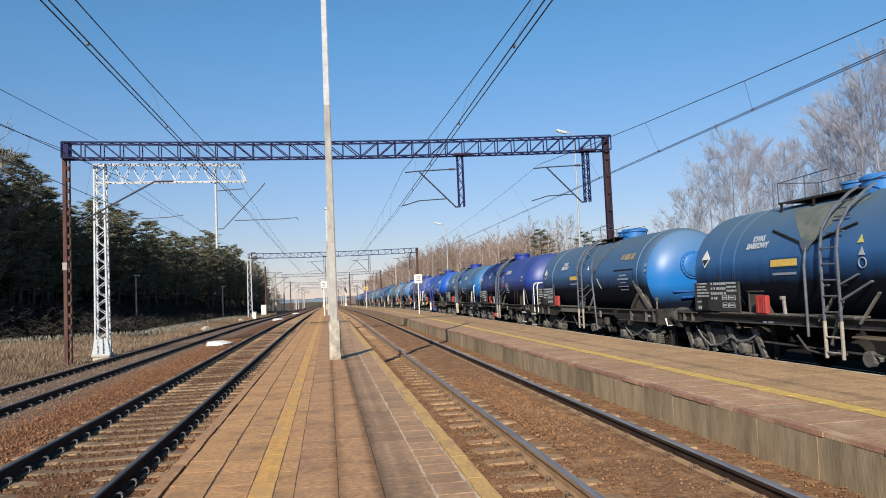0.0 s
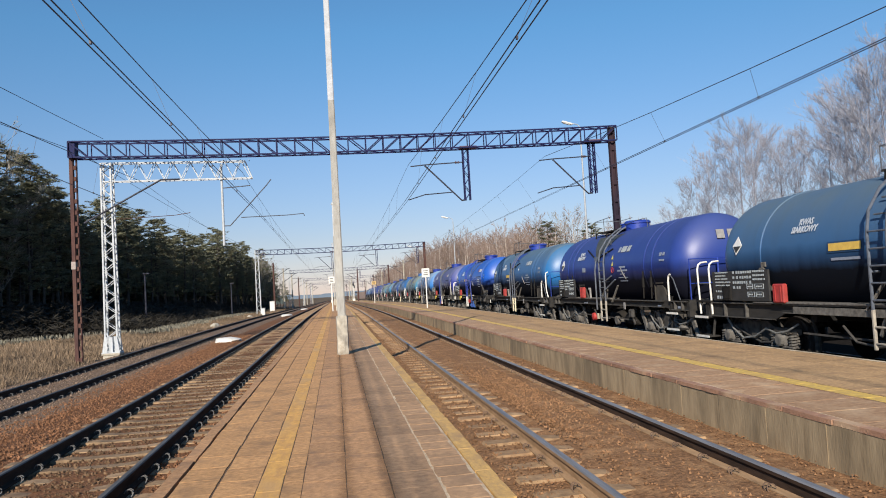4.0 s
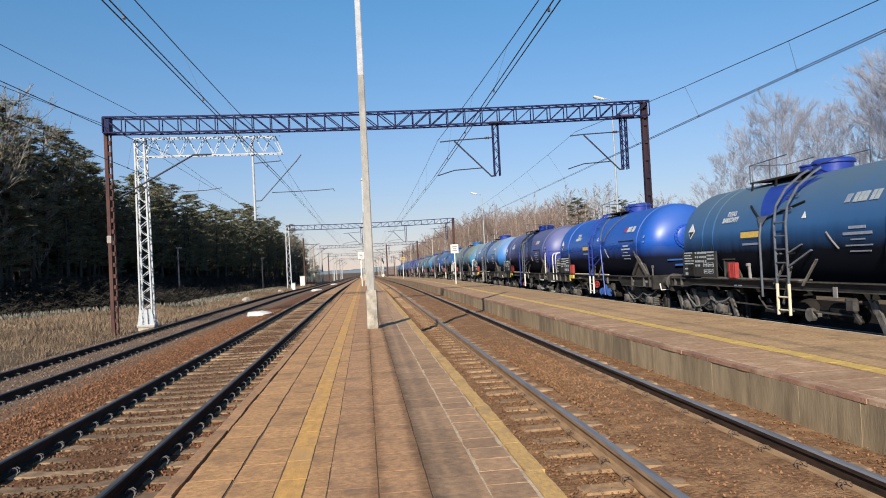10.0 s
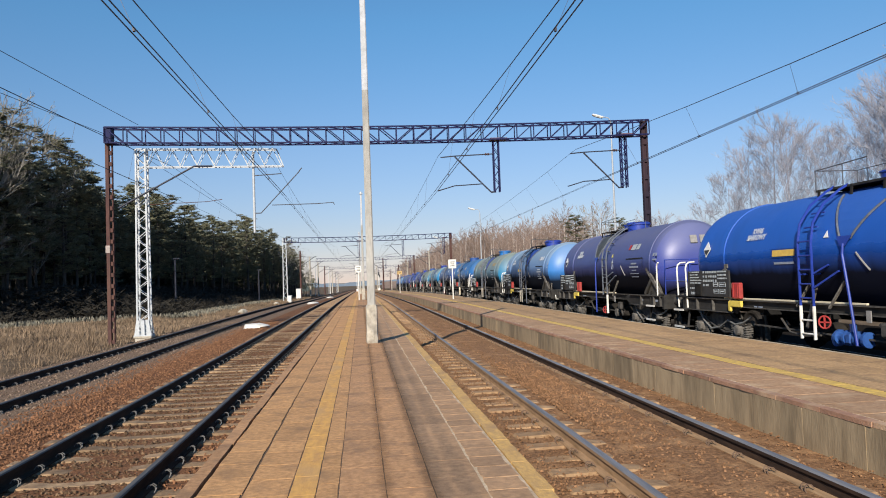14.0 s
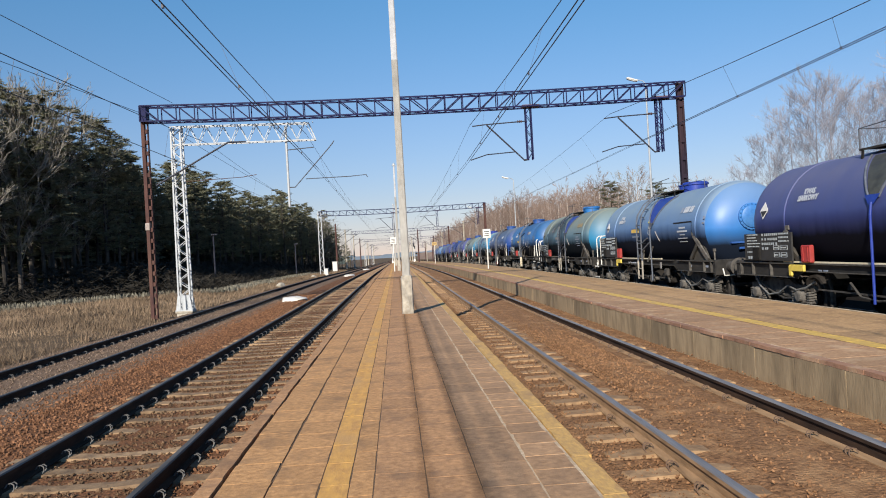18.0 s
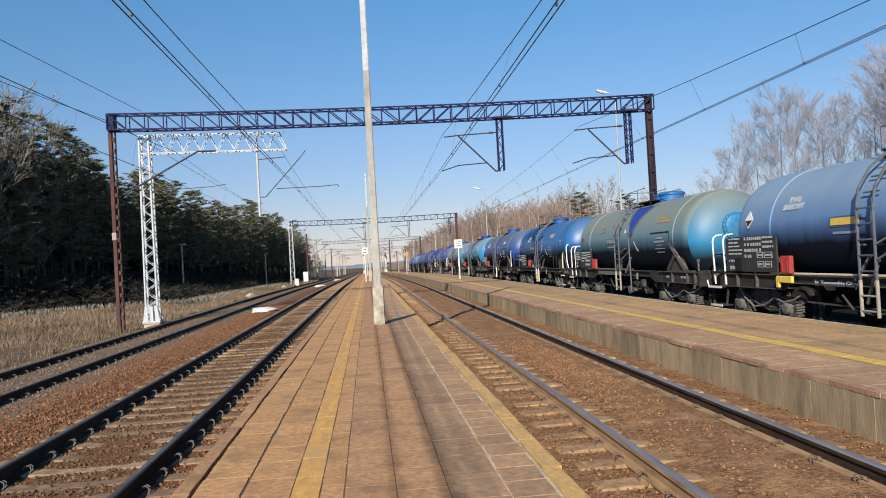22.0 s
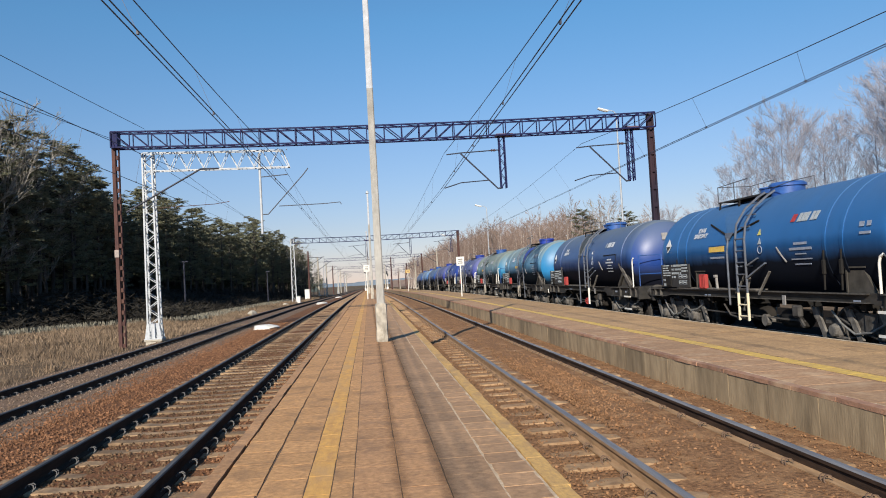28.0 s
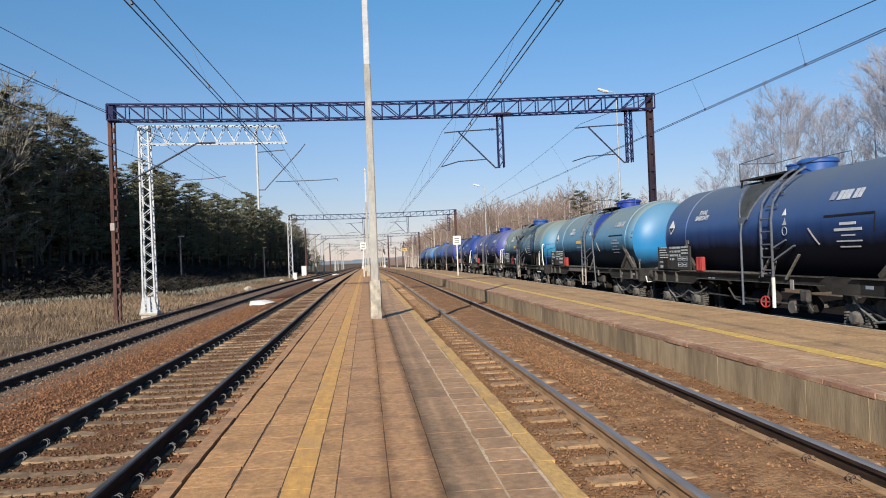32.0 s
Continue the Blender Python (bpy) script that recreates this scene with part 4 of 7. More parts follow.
def tank_paint(name, c, dust, dust_top=0.55, rough=0.38, under_shade=0.97, dust_low=-0.1, line=0.60, fade=0.55):
    """Glossy tank enamel with pale dust settled on the crown, drips, and shade painted on the underside."""
    m = bpy.data.materials.new(name)
    m.use_nodes = True
    N, L = m.node_tree.nodes, m.node_tree.links
    bs = N["Principled BSDF"]
    tc = N.new("ShaderNodeTexCoord")
    sep = N.new("ShaderNodeSeparateXYZ")
    L.new(tc.outputs["Object"], sep.inputs[0])
    mp = N.new("ShaderNodeMapping")
    mp.inputs["Scale"].default_value = (1.0, 2.6, 0.4)
    L.new(tc.outputs["Object"], mp.inputs["Vector"])
    drip = N.new("ShaderNodeTexNoise")
    drip.inputs["Scale"].default_value, drip.inputs["Detail"].default_value = 1.3, 7
    L.new(mp.outputs[0], drip.inputs["Vector"])
    fine = N.new("ShaderNodeTexNoise")
    fine.inputs["Scale"].default_value, fine.inputs["Detail"].default_value = 0.9, 8
    L.new(tc.outputs["Object"], fine.inputs["Vector"])

    def ramp(src, a, b, lo, hi):
        r = N.new("ShaderNodeMapRange")
        r.inputs["From Min"].default_value, r.inputs["From Max"].default_value = a, b
        r.inputs["To Min"].default_value, r.inputs["To Max"].default_value = lo, hi
        L.new(src, r.inputs["Value"])
        return r.outputs[0]

    def math2(op, a, b):
        q = N.new("ShaderNodeMath")
        q.operation = op
        q.use_clamp = True
        L.new(a, q.inputs[0])
        if isinstance(b, float):
            q.inputs[1].default_value = b
        else:
            L.new(b, q.inputs[1])
        return q.outputs[0]

    def mix(f, a, b):
        x = N.new("ShaderNodeMix")
        x.data_type = 'RGBA'
        L.new(f, x.inputs["Factor"])
        if isinstance(a, tuple):
            x.inputs["A"].default_value = (*a, 1)
        else:
            L.new(a, x.inputs["A"])
        x.inputs["B"].default_value = (*b, 1)
        return x.outputs["Result"]
    col = mix(ramp(fine.outputs["Fac"], 0.35, 0.7, 0, 0.55), c, tuple(x * 0.72 for x in c))
    top = math2('MULTIPLY', ramp(sep.outputs["Z"], dust_low, dust_low + 1.25, 0, 1), ramp(drip.outputs["Fac"], 0.25, 0.62, 0.78, 1))
    col = mix(math2('MULTIPLY', top, dust_top), col, dust)
    streak = math2('MULTIPLY', ramp(drip.outputs["Fac"], 0.55, 0.75, 0, 0.18), ramp(sep.outputs["Z"], 1.2, -0.6, 0.1, 1))
    col = mix(streak, col, (0.02, 0.022, 0.03))
    # underside shade put into the colour: fades to near black below line
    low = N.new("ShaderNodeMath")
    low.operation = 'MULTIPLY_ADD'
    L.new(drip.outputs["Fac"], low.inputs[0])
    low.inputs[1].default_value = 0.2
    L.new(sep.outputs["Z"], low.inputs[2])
    col = mix(ramp(low.outputs[0], line, line - fade, 0, under_shade), col, (0.007, 0.007, 0.008))
    L.new(col, bs.inputs["Base Color"])
    shaded = ramp(low.outputs[0], line, line - fade, 0, 1)
    gloss = math2('MAXIMUM', ramp(top, 0, 1, rough * 0.72, 0.70), ramp(shaded, 0, 1, 0, 0.8))
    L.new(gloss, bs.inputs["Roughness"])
    L.new(ramp(shaded, 0, 1, 0.5, 0.05), bs.inputs["Specular IOR Level"])
    bp = N.new("ShaderNodeBump")
    bp.inputs["Strength"].default_value, bp.inputs["Distance"].default_value = 0.12, 0.01
    L.new(fine.outputs["Fac"], bp.inputs["Height"])
    L.new(bp.outputs[0], bs.inputs["Normal"])
    return m


M_flange_azure = material("azure_flange_enamel", (0.02, 0.16, 0.46), (0.014, 0.11, 0.33), 5, 0.45, 0, 0, None, (0.05, 0.12, 0.2), 0.4)
M_flange_royal = material("royal_flange_enamel", (0.012, 0.085, 0.46), (0.009, 0.06, 0.34), 5, 0.4, 0, 0, None, (0.02, 0.05, 0.2), 0.4)
M_flange_light = material("light_blue_flange_enamel", (0.045, 0.20, 0.52), (0.03, 0.14, 0.38), 5, 0.45, 0, 0, None, (0.10, 0.19, 0.3), 0.4)
M_flange_teal = material("turquoise_flange_enamel", (0.025, 0.21, 0.42), (0.018, 0.14, 0.30), 5, 0.5, 0, 0, None, (0.09, 0.17, 0.2), 0.4)
M_frame = material("sooty_underframe", (0.022, 0.021, 0.02), (0.009, 0.009, 0.009), 5, 0.85, 0.0, 0.25, 25, (0.05, 0.042, 0.035), 0.5, spec=0.15)
M_bogie = material("dusty_bogie_iron", (0.092, 0.086, 0.079), (0.028, 0.0265, 0.025), 7, 0.85, 0.0, 0.12, 25, (0.115, 0.10, 0.086), 0.5, spec=0.2)
M_dusty_iron = material("grey_dusted_iron", (0.20, 0.187, 0.168), (0.075, 0.07, 0.064), 9, 0.85, 0, 0.3, 25, (0.06, 0.05, 0.045), 0.6, spec=0.2)
M_saddle = material("dusty_saddle_steel", (0.078, 0.072, 0.063), (0.036, 0.034, 0.030), 4, 0.85, 0, 0, None, (0.10, 0.088, 0.075), 0.4, spec=0.2)
M_sill = material("grey_sill_steel", (0.034, 0.0325, 0.031), (0.014, 0.0135, 0.013), 6, 0.8, 0.0, 0.2, 25, (0.085, 0.075, 0.063), 0.5, stretch=(1, 0.4, 1), spec=0.25)
M_sill_rim = material("dusty_sill_rim", (0.115, 0.108, 0.098), (0.045, 0.042, 0.039), 9, 0.8, 0, 0, None, (0.03, 0.028, 0.026), 0.6, spec=0.25)
M_rail_grey = material("grey_railing_steel", (0.10, 0.11, 0.13), (0.05, 0.055, 0.065), 8, 0.7)
M_lug = material("pale_worn_steel", (0.30, 0.29, 0.28), (0.17, 0.165, 0.16), 9, 0.7)
M_mark_faint = material("dull_lettering", (0.40, 0.44, 0.46), (0.27, 0.31, 0.34), 12, 0.7)
M_tray_dusty = material("dusty_olive_tray", (0.17, 0.185, 0.15), (0.10, 0.115, 0.10), 5, 0.7)
M_ladder = material("grey_blue_ladder_steel", (0.12, 0.14, 0.18), (0.065, 0.075, 0.095), 9, 0.65, 0, 0, None, (0.08, 0.07, 0.06), 0.5)
M_hose = material("grey_rubber_hose", (0.22, 0.22, 0.21), (0.12, 0.12, 0.115), 9, 0.7)
M_wheel = material("wheel_steel", (0.05, 0.045, 0.042), (0.022, 0.02, 0.019), 6, 0.7, 0.1, spec=0.2)
M_board = material("black_data_board", (0.035, 0.035, 0.035), (0.02, 0.02, 0.02), 7, 0.6)
M_red = material("red_box_paint", (0.46, 0.045, 0.04), (0.30, 0.03, 0.028), 8, 0.6, 0, 0, None, (0.2, 0.05, 0.04), 0.5)
M_mark = material("white_lettering", (0.80, 0.80, 0.78), (0.62, 0.62, 0.60), 12, 0.6)
M_mark_soft = material("weathered_lettering", (0.55, 0.58, 0.62), (0.38, 0.42, 0.48), 12, 0.6)
M_mark_dim = material("faded_lettering", (0.30, 0.34, 0.42), (0.20, 0.235, 0.31), 12, 0.6)
M_logo_faded = material("faded_yellow_logo", (0.34, 0.27, 0.15), (0.22, 0.18, 0.11), 10, 0.7)
M_tray_dark = material("sooty_olive_tray", (0.075, 0.08, 0.07), (0.035, 0.036, 0.032), 6, 0.6, 0, 0, None, (0.05, 0.05, 0.06), 0.5)
M_foot = material("worn_pale_ladder_paint", (0.44, 0.40, 0.33), (0.24, 0.22, 0.19), 10, 0.7, 0, 0, None, (0.15, 0.14, 0.13), 0.6)
M_plate = material("yellow_plate", (0.74, 0.50, 0.10), (0.58, 0.38, 0.09), 10, 0.5)
M_tri = material("faded_yellow_sign", (0.60, 0.55, 0.13), (0.44, 0.39, 0.11), 10, 0.6)
M_cream = material("cream_plate", (0.75, 0.68, 0.50), (0.6, 0.52, 0.38), 10, 0.5)
M_blue_bright = material("fresh_blue_enamel", (0.02, 0.052, 0.33), (0.015, 0.035, 0.24), 5, 0.4, 0, 0, None, (0.02, 0.03, 0.1), 0.4)
M_blue_mid = material("blue_enamel_fittings", (0.03, 0.11, 0.36), (0.02, 0.06, 0.22), 5, 0.45, 0, 0, None, (0.03, 0.05, 0.1), 0.4)
M_yellowpaint = material("yellow_warning_paint", (0.75, 0.58, 0.10), (0.6, 0.45, 0.08), 8, 0.6)

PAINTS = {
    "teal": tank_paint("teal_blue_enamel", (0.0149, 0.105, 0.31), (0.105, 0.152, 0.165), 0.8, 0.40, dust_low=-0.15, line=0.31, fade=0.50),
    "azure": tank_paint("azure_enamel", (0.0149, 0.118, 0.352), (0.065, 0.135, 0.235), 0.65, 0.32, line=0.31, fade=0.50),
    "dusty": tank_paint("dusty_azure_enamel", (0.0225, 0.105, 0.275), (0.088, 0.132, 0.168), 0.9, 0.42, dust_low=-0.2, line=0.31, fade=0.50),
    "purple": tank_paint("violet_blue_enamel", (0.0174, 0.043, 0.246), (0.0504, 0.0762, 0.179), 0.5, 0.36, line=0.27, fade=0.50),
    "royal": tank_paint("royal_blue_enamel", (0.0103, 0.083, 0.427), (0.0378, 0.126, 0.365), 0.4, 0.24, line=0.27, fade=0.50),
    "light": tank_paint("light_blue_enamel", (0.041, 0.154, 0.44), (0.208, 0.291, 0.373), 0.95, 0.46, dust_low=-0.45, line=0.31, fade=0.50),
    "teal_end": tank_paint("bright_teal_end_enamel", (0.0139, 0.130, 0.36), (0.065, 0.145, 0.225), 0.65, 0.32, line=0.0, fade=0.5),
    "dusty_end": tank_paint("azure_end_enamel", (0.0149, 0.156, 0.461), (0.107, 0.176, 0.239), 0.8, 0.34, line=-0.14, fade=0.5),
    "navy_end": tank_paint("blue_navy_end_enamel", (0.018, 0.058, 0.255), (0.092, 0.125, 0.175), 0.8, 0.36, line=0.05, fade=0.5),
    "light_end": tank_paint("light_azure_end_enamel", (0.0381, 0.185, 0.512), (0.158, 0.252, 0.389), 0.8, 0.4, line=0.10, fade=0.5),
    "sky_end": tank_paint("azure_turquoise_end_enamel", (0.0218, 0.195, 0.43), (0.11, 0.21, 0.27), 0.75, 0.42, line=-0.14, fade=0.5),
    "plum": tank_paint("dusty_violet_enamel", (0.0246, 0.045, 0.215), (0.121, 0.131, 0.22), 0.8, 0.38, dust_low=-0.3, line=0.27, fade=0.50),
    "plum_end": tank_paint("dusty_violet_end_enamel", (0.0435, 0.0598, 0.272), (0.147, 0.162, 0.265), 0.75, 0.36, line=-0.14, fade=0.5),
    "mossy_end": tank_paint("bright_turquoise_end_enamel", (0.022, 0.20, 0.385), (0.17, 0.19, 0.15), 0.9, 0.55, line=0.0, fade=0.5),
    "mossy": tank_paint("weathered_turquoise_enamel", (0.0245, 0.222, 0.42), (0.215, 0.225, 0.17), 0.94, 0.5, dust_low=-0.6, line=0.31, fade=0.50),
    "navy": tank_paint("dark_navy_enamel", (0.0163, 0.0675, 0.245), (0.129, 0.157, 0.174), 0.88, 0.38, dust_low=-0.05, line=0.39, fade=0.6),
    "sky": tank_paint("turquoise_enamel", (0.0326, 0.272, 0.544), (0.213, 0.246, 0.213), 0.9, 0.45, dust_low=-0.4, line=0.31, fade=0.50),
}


def skin(y, a, o=0.0):
    """A point o outside the tank at the angle a (degrees above the side) on the side of the platform."""
    w = radians(a)
    return Vector((-(R_TANK + o) * math.cos(w), y, Z_TANK + (R_TANK + o) * math.sin(w)))


def on_skin(y, a, o=0.012):
    """The pose of a flat mark on the tank: x along the wagon as read from the platform, y up the skin."""
    p = skin(y, a, o)
    n = Vector((-math.cos(radians(a)), 0, math.sin(radians(a))))
    rt = Vector((0, -1, 0))
    m = Matrix((rt, n.cross(rt), n)).transposed().to_4x4()
    return Matrix.Translation(p) @ m


def lettering(text, size, shear=0.0):
    cu = bpy.data.curves.new("lettering", "FONT")
    cu.body, cu.size, cu.shear, cu.extrude = text, size, shear, 0.002
    cu.align_x, cu.align_y, cu.space_line = "CENTER", "CENTER", 0.85
    cu.resolution_u = 2
    cu.offset = 0.006
    ob = new("lettering", cu)
    bpy.context.view_layer.update()
    me = bpy.data.meshes.new_from_object(ob.evaluated_get(bpy.context.evaluated_depsgraph_get()))
    bpy.data.objects.remove(ob)
    me.materials.clear()
    me.materials.append(M_mark_soft)
    return me


def card(w, h, b=0.0, sh=0.0):
    s = Shape()
    s.add([(-w / 2 - sh, -h / 2, 0), (w / 2 - sh, -h / 2, 0), (w / 2 + sh, h / 2, 0), (-w / 2 + sh, h / 2, 0),
           (-w / 2 - sh, -h / 2, -0.006), (w / 2 - sh, -h / 2, -0.006), (w / 2 + sh, h / 2, -0.006), (-w / 2 + sh, h / 2, -0.006)],
          [(0, 1, 2, 3), (7, 6, 5, 4), (0, 4, 5, 1), (1, 5, 6, 2), (2, 6, 7, 3), (3, 7, 4, 0)])
    return s


def rib(y0, a0, y1, a1, w=0.06, h=0.034, n=8):
    """A bar lying on the tank's skin from one place to another."""
    s = Shape()
    pts = [skin(y0 + (y1 - y0) * i / n, a0 + (a1 - a0) * i / n, h / 2) for i in range(n + 1)]
    return s.pipe(pts, h * 0.7, 5)


def patch(corners, o, n=6):
    """A piece of sheet lying on the skin between two edges, given as (y, a) pairs from bottom to top."""
    s = Shape()
    (l0, l1), (r0, r1) = corners
    v = []
    for i in range(n + 1):
        t = i / n
        for a, b in ((l0, l1), (r0, r1)):
            v.append(skin(a[0] + (b[0] - a[0]) * t, a[1] + (b[1] - a[1]) * t, o))
    s.add(v, [(2 * i, 2 * i + 2, 2 * i + 3, 2 * i + 1) for i in range(n)])
    return s


def tank_mesh(paint, end=None):
    half, dish = 5.25, 0.62
    prof = []
    for i in range(9):
        w = math.pi / 2 * i / 8
        prof.append((-half + dish - dish * math.cos(w), R_TANK * math.sin(w) ** 0.8 if i else 0.02))
    prof += [(y, R_TANK) for y in (-4.5, -3.0, -1.0, 1.0, 3.0, 4.5)]
    prof += [(-y, r) for y, r in reversed(prof[:9])]
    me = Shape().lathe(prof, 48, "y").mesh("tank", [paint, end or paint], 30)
    for p in me.polygons:
        if abs(p.center.y) > 4.85:
            p.material_index = 1
    return me


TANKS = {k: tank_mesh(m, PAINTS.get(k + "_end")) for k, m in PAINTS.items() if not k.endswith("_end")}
T_HOME = lettering("St. Tarnowskie Góry", 0.15)
T_ACID = lettering("KWAS\nSIARKOWY", 0.185)
T_ACID_DIM = T_ACID.copy()
T_ACID_DIM.materials[0] = M_lug


def shared():
    """Meshes of the parts that all wagons have in common."""
    g = {}
    # side sills: channels that open outwards, deep at the wagon's ends and shallow between the bogies
    def channel(low, y0, y1):
        return Shape().sweep([(0.02, low), (-0.09, low), (-0.09, low + 0.02), (-0.02, low + 0.02), (-0.02, 0.305), (-0.09, 0.305), (-0.09, 0.33), (0.02, 0.33)], [(y0, 0, 0), (y1, 0, 0)])

    def sill(s, name):
        me = s.mesh(name, [M_sill, M_sill_rim])
        for p in me.polygons:
            if p.normal.z > 0.5 or p.center.x < -0.085:
                p.material_index = 1
        return me
    for kind, low, inner in (("deep", 0.01, 3.0), ("shallow", 0.10, 4.6)):
        g[kind + "_sill_end"] = sill(channel(low, -5.62, -inner), "sill_end")
        g[kind + "_sill_far"] = sill(channel(low, inner, 5.62), "sill_end")
        mid = channel(0.15, 0.35 - inner, inner - 0.35)
        for q in (-1, 1):
            mid.add([(x, q * yy, z) for x in (-0.02, 0.02) for yy, z in ((inner, low), (inner, 0.33), (inner - 0.35, 0.33), (inner - 0.35, 0.15))],
                    [(0, 1, 2, 3), (7, 6, 5, 4), (0, 4, 5, 1), (1, 5, 6, 2), (2, 6, 7, 3), (3, 7, 4, 0)])
        g[kind + "_sill_mid"] = sill(mid, "side_sill")
    c = Shape()
    for x in (-0.35, 0.35):
        c.box((x, 0, 0), (0.1, 11.2, 0.3), 0.01)
    for y in (-3.9, -2.0, 0, 2.0, 3.9):
        c.box((0, y, 0), (2.3, 0.16, 0.22), 0.01)
    g["centre_sill"] = c.mesh("centre_sill", M_frame)
    g["end_beam"] = Shape().box((0, 0, 0), (2.6, 0.16, 0.42), 0.015).mesh("end_beam", M_sill)
    b = Shape().lathe([(0, 0.10), (0.02, 0.15), (0.28, 0.13), (0.30, 0.09), (0.52, 0.085), (0.53, 0.24), (0.57, 0.245), (0.60, 0.2)], 18, "y")
    g["buffer"] = b.mesh("buffer", M_bogie, 35)
    h = Shape().box((0, 0.12, 0), (0.12, 0.3, 0.16), 0.02).pipe([(0, 0.2, 0.05), (0, 0.42, 0.0), (0, 0.5, -0.12), (0, 0.42, -0.2)], 0.04, 6)
    g["coupling"] = h.mesh("coupling", M_bogie)
    ho = Shape().pipe([(0.3, 0, 0), (0.3, 0.25, -0.12), (0.3, 0.42, -0.42), (0.3, 0.55, -0.3)], 0.028, 6)
    g["brake_hose"] = ho.mesh("brake_hose", M_board, 40)
    # braces that carry the tank ends: a gusset with two slanting legs, or a plain bracket plate
    def plate(out, x0, x1):
        n = len(out)
        return Shape().add([(x, y, z) for x in (x0, x1) for y, z in out],
                           [tuple(range(n)), tuple(range(n, 2 * n))[::-1]] + [(i, n + i, n + (i + 1) % n, (i + 1) % n) for i in range(n)])
    g["gusset"] = plate([(0.50, 0.0), (-0.62, 0.0), (-0.10, 0.60), (0.06, 0.60)], -1.20, -1.15).box((-1.14, -0.05, 0.0), (0.24, 1.35, 0.05)).mesh("gusset", M_saddle)
    g["brace_leg"] = Shape().bar((-1.285, 0.22, 0.74), (-1.25, -0.64, 0.03), 0.12, 0.05, (1, 0, 0)).box((-1.29, 0.24, 0.78), (0.05, 0.16, 0.10), 0.01).mesh("brace_leg", M_dusty_iron)
    g["brace_strut"] = Shape().bar((-1.25, -0.06, 0.56), (-1.24, 0.60, 0.03), 0.11, 0.05, (1, 0, 0)).mesh("brace_strut", M_saddle)
    g["bracket"] = plate([(0.36, 0.0), (-0.44, 0.0), (-0.10, 0.46), (0.36, 0.46)], -1.20, -1.15).box((-1.13, 0.08, 0.47), (0.20, 0.60, 0.03)).box((-1.1, 0.33, 0.23), (0.24, 0.04, 0.46)).mesh("bracket", M_saddle)
    g["plank"] = Shape().bar((-1.10, 0.16, 0.86), (-1.13, -0.20, 0.30), 0.13, 0.05, (1, 0, 0)).bar((-1.10, 0.26, 0.90), (-1.10, 0.13, 0.66), 0.04, 0.05, (1, 0, 0)).mesh("brake_hanger", M_dusty_iron)
    w = Shape()
    for q in (-1, 1):
        w.lathe([(q * 0.72, 0.09), (q * 0.715, 0.40), (q * 0.70, 0.49), (q * 0.73, 0.49), (q * 0.735, 0.46), (q * 0.83, 0.455), (q * 0.84, 0.40), (q * 0.80, 0.36), (q * 0.78, 0.16), (q * 0.86, 0.12), (q * 0.88, 0.06)][::q], 24, "x")
        for k in range(6):
            a = k * math.pi / 3
            w.box((q * 0.80, 0.26 * math.cos(a), 0.26 * math.sin(a)), (0.03, 0.07, 0.07))
    w.rod((-0.95, 0, 0), (0.95, 0, 0), 0.075, n=12)
    g["wheelset"] = w.mesh("wheelset", M_wheel, 35)
    f = Shape()
    for q in (-1, 1):
        x = q * 1.02
        out = [(-1.36, 0.58), (-1.36, 0.69), (-0.62, 0.71), (-0.42, 0.82), (0.42, 0.82), (0.62, 0.71), (1.36, 0.69), (1.36, 0.58), (0.64, 0.59), (0.40, 0.42), (-0.40, 0.42), (-0.64, 0.59)]
        v = [(x + dx, a, b) for dx in (-0.05, 0.05) for a, b in out]
        n = len(out)
        f.add(v, [tuple(range(n)), tuple(range(n, 2 * n))[::-1]] + [(i, n + i, n + (i + 1) % n, (i + 1) % n) for i in range(n)])
        f.box((x, 0, 0.62), (0.17, 0.34, 0.36), 0.02)
        for k in (-0.95, 0.95):
            for e in (-0.19, 0.19):
                f.box((x, k + e, 0.47), (0.09, 0.045, 0.36), 0.01)
    f.box((0, 0, 0.70), (2.0, 0.36, 0.22), 0.03)
    g["side_frame"] = f.mesh("side_frame", M_bogie)
    a = Shape()
    a.box((0, 0, 0), (0.20, 0.28, 0.27), 0.05).lathe([(-0.17, 0.08), (-0.16, 0.115), (-0.1, 0.125)], 12, "x").box((0, 0, -0.13), (0.17, 0.74, 0.045), 0.01)
    g["axle_box"] = a.mesh("axle_box", M_dusty_iron)
    g["hose"] = Shape().pipe([(-1.12, -1.5, 0.80), (-1.16, -1.2, 0.66), (-1.17, -0.85, 0.60), (-1.17, -0.5, 0.68), (-1.17, -0.1, 0.50), (-1.17, 0.35, 0.44), (-1.16, 0.75, 0.62), (-1.13, 1.05, 0.84)], 0.021, 6).mesh("hose", M_hose, 40)
    sp = Shape()
    sp.pipe([(0.0 + 0.085 * math.cos(k * 0.9), 0.085 * math.sin(k * 0.9), -0.11 + 0.27 * k / 35) for k in range(36)], 0.021, 5)
    g["spring"] = sp.mesh("spring", M_dusty_iron, 40)
    br = Shape()
    for y in (-1.55, -0.35, 0.35, 1.55):
        br.box((-0.78, y, 0.42), (0.10, 0.09, 0.34), 0.02).bar((-0.78, y, 0.58), (-0.78, y * 0.92, 0.88), 0.05, 0.04)
    br.pipe([(-1.1, -1.2, 0.62), (-1.12, -0.7, 0.42), (-1.1, -0.2, 0.38), (-1.1, 0.3, 0.5), (-1.1, 0.9, 0.72)], 0.025, 6)
    g["brake_gear"] = br.mesh("brake_gear", M_bogie)
    r = Shape()
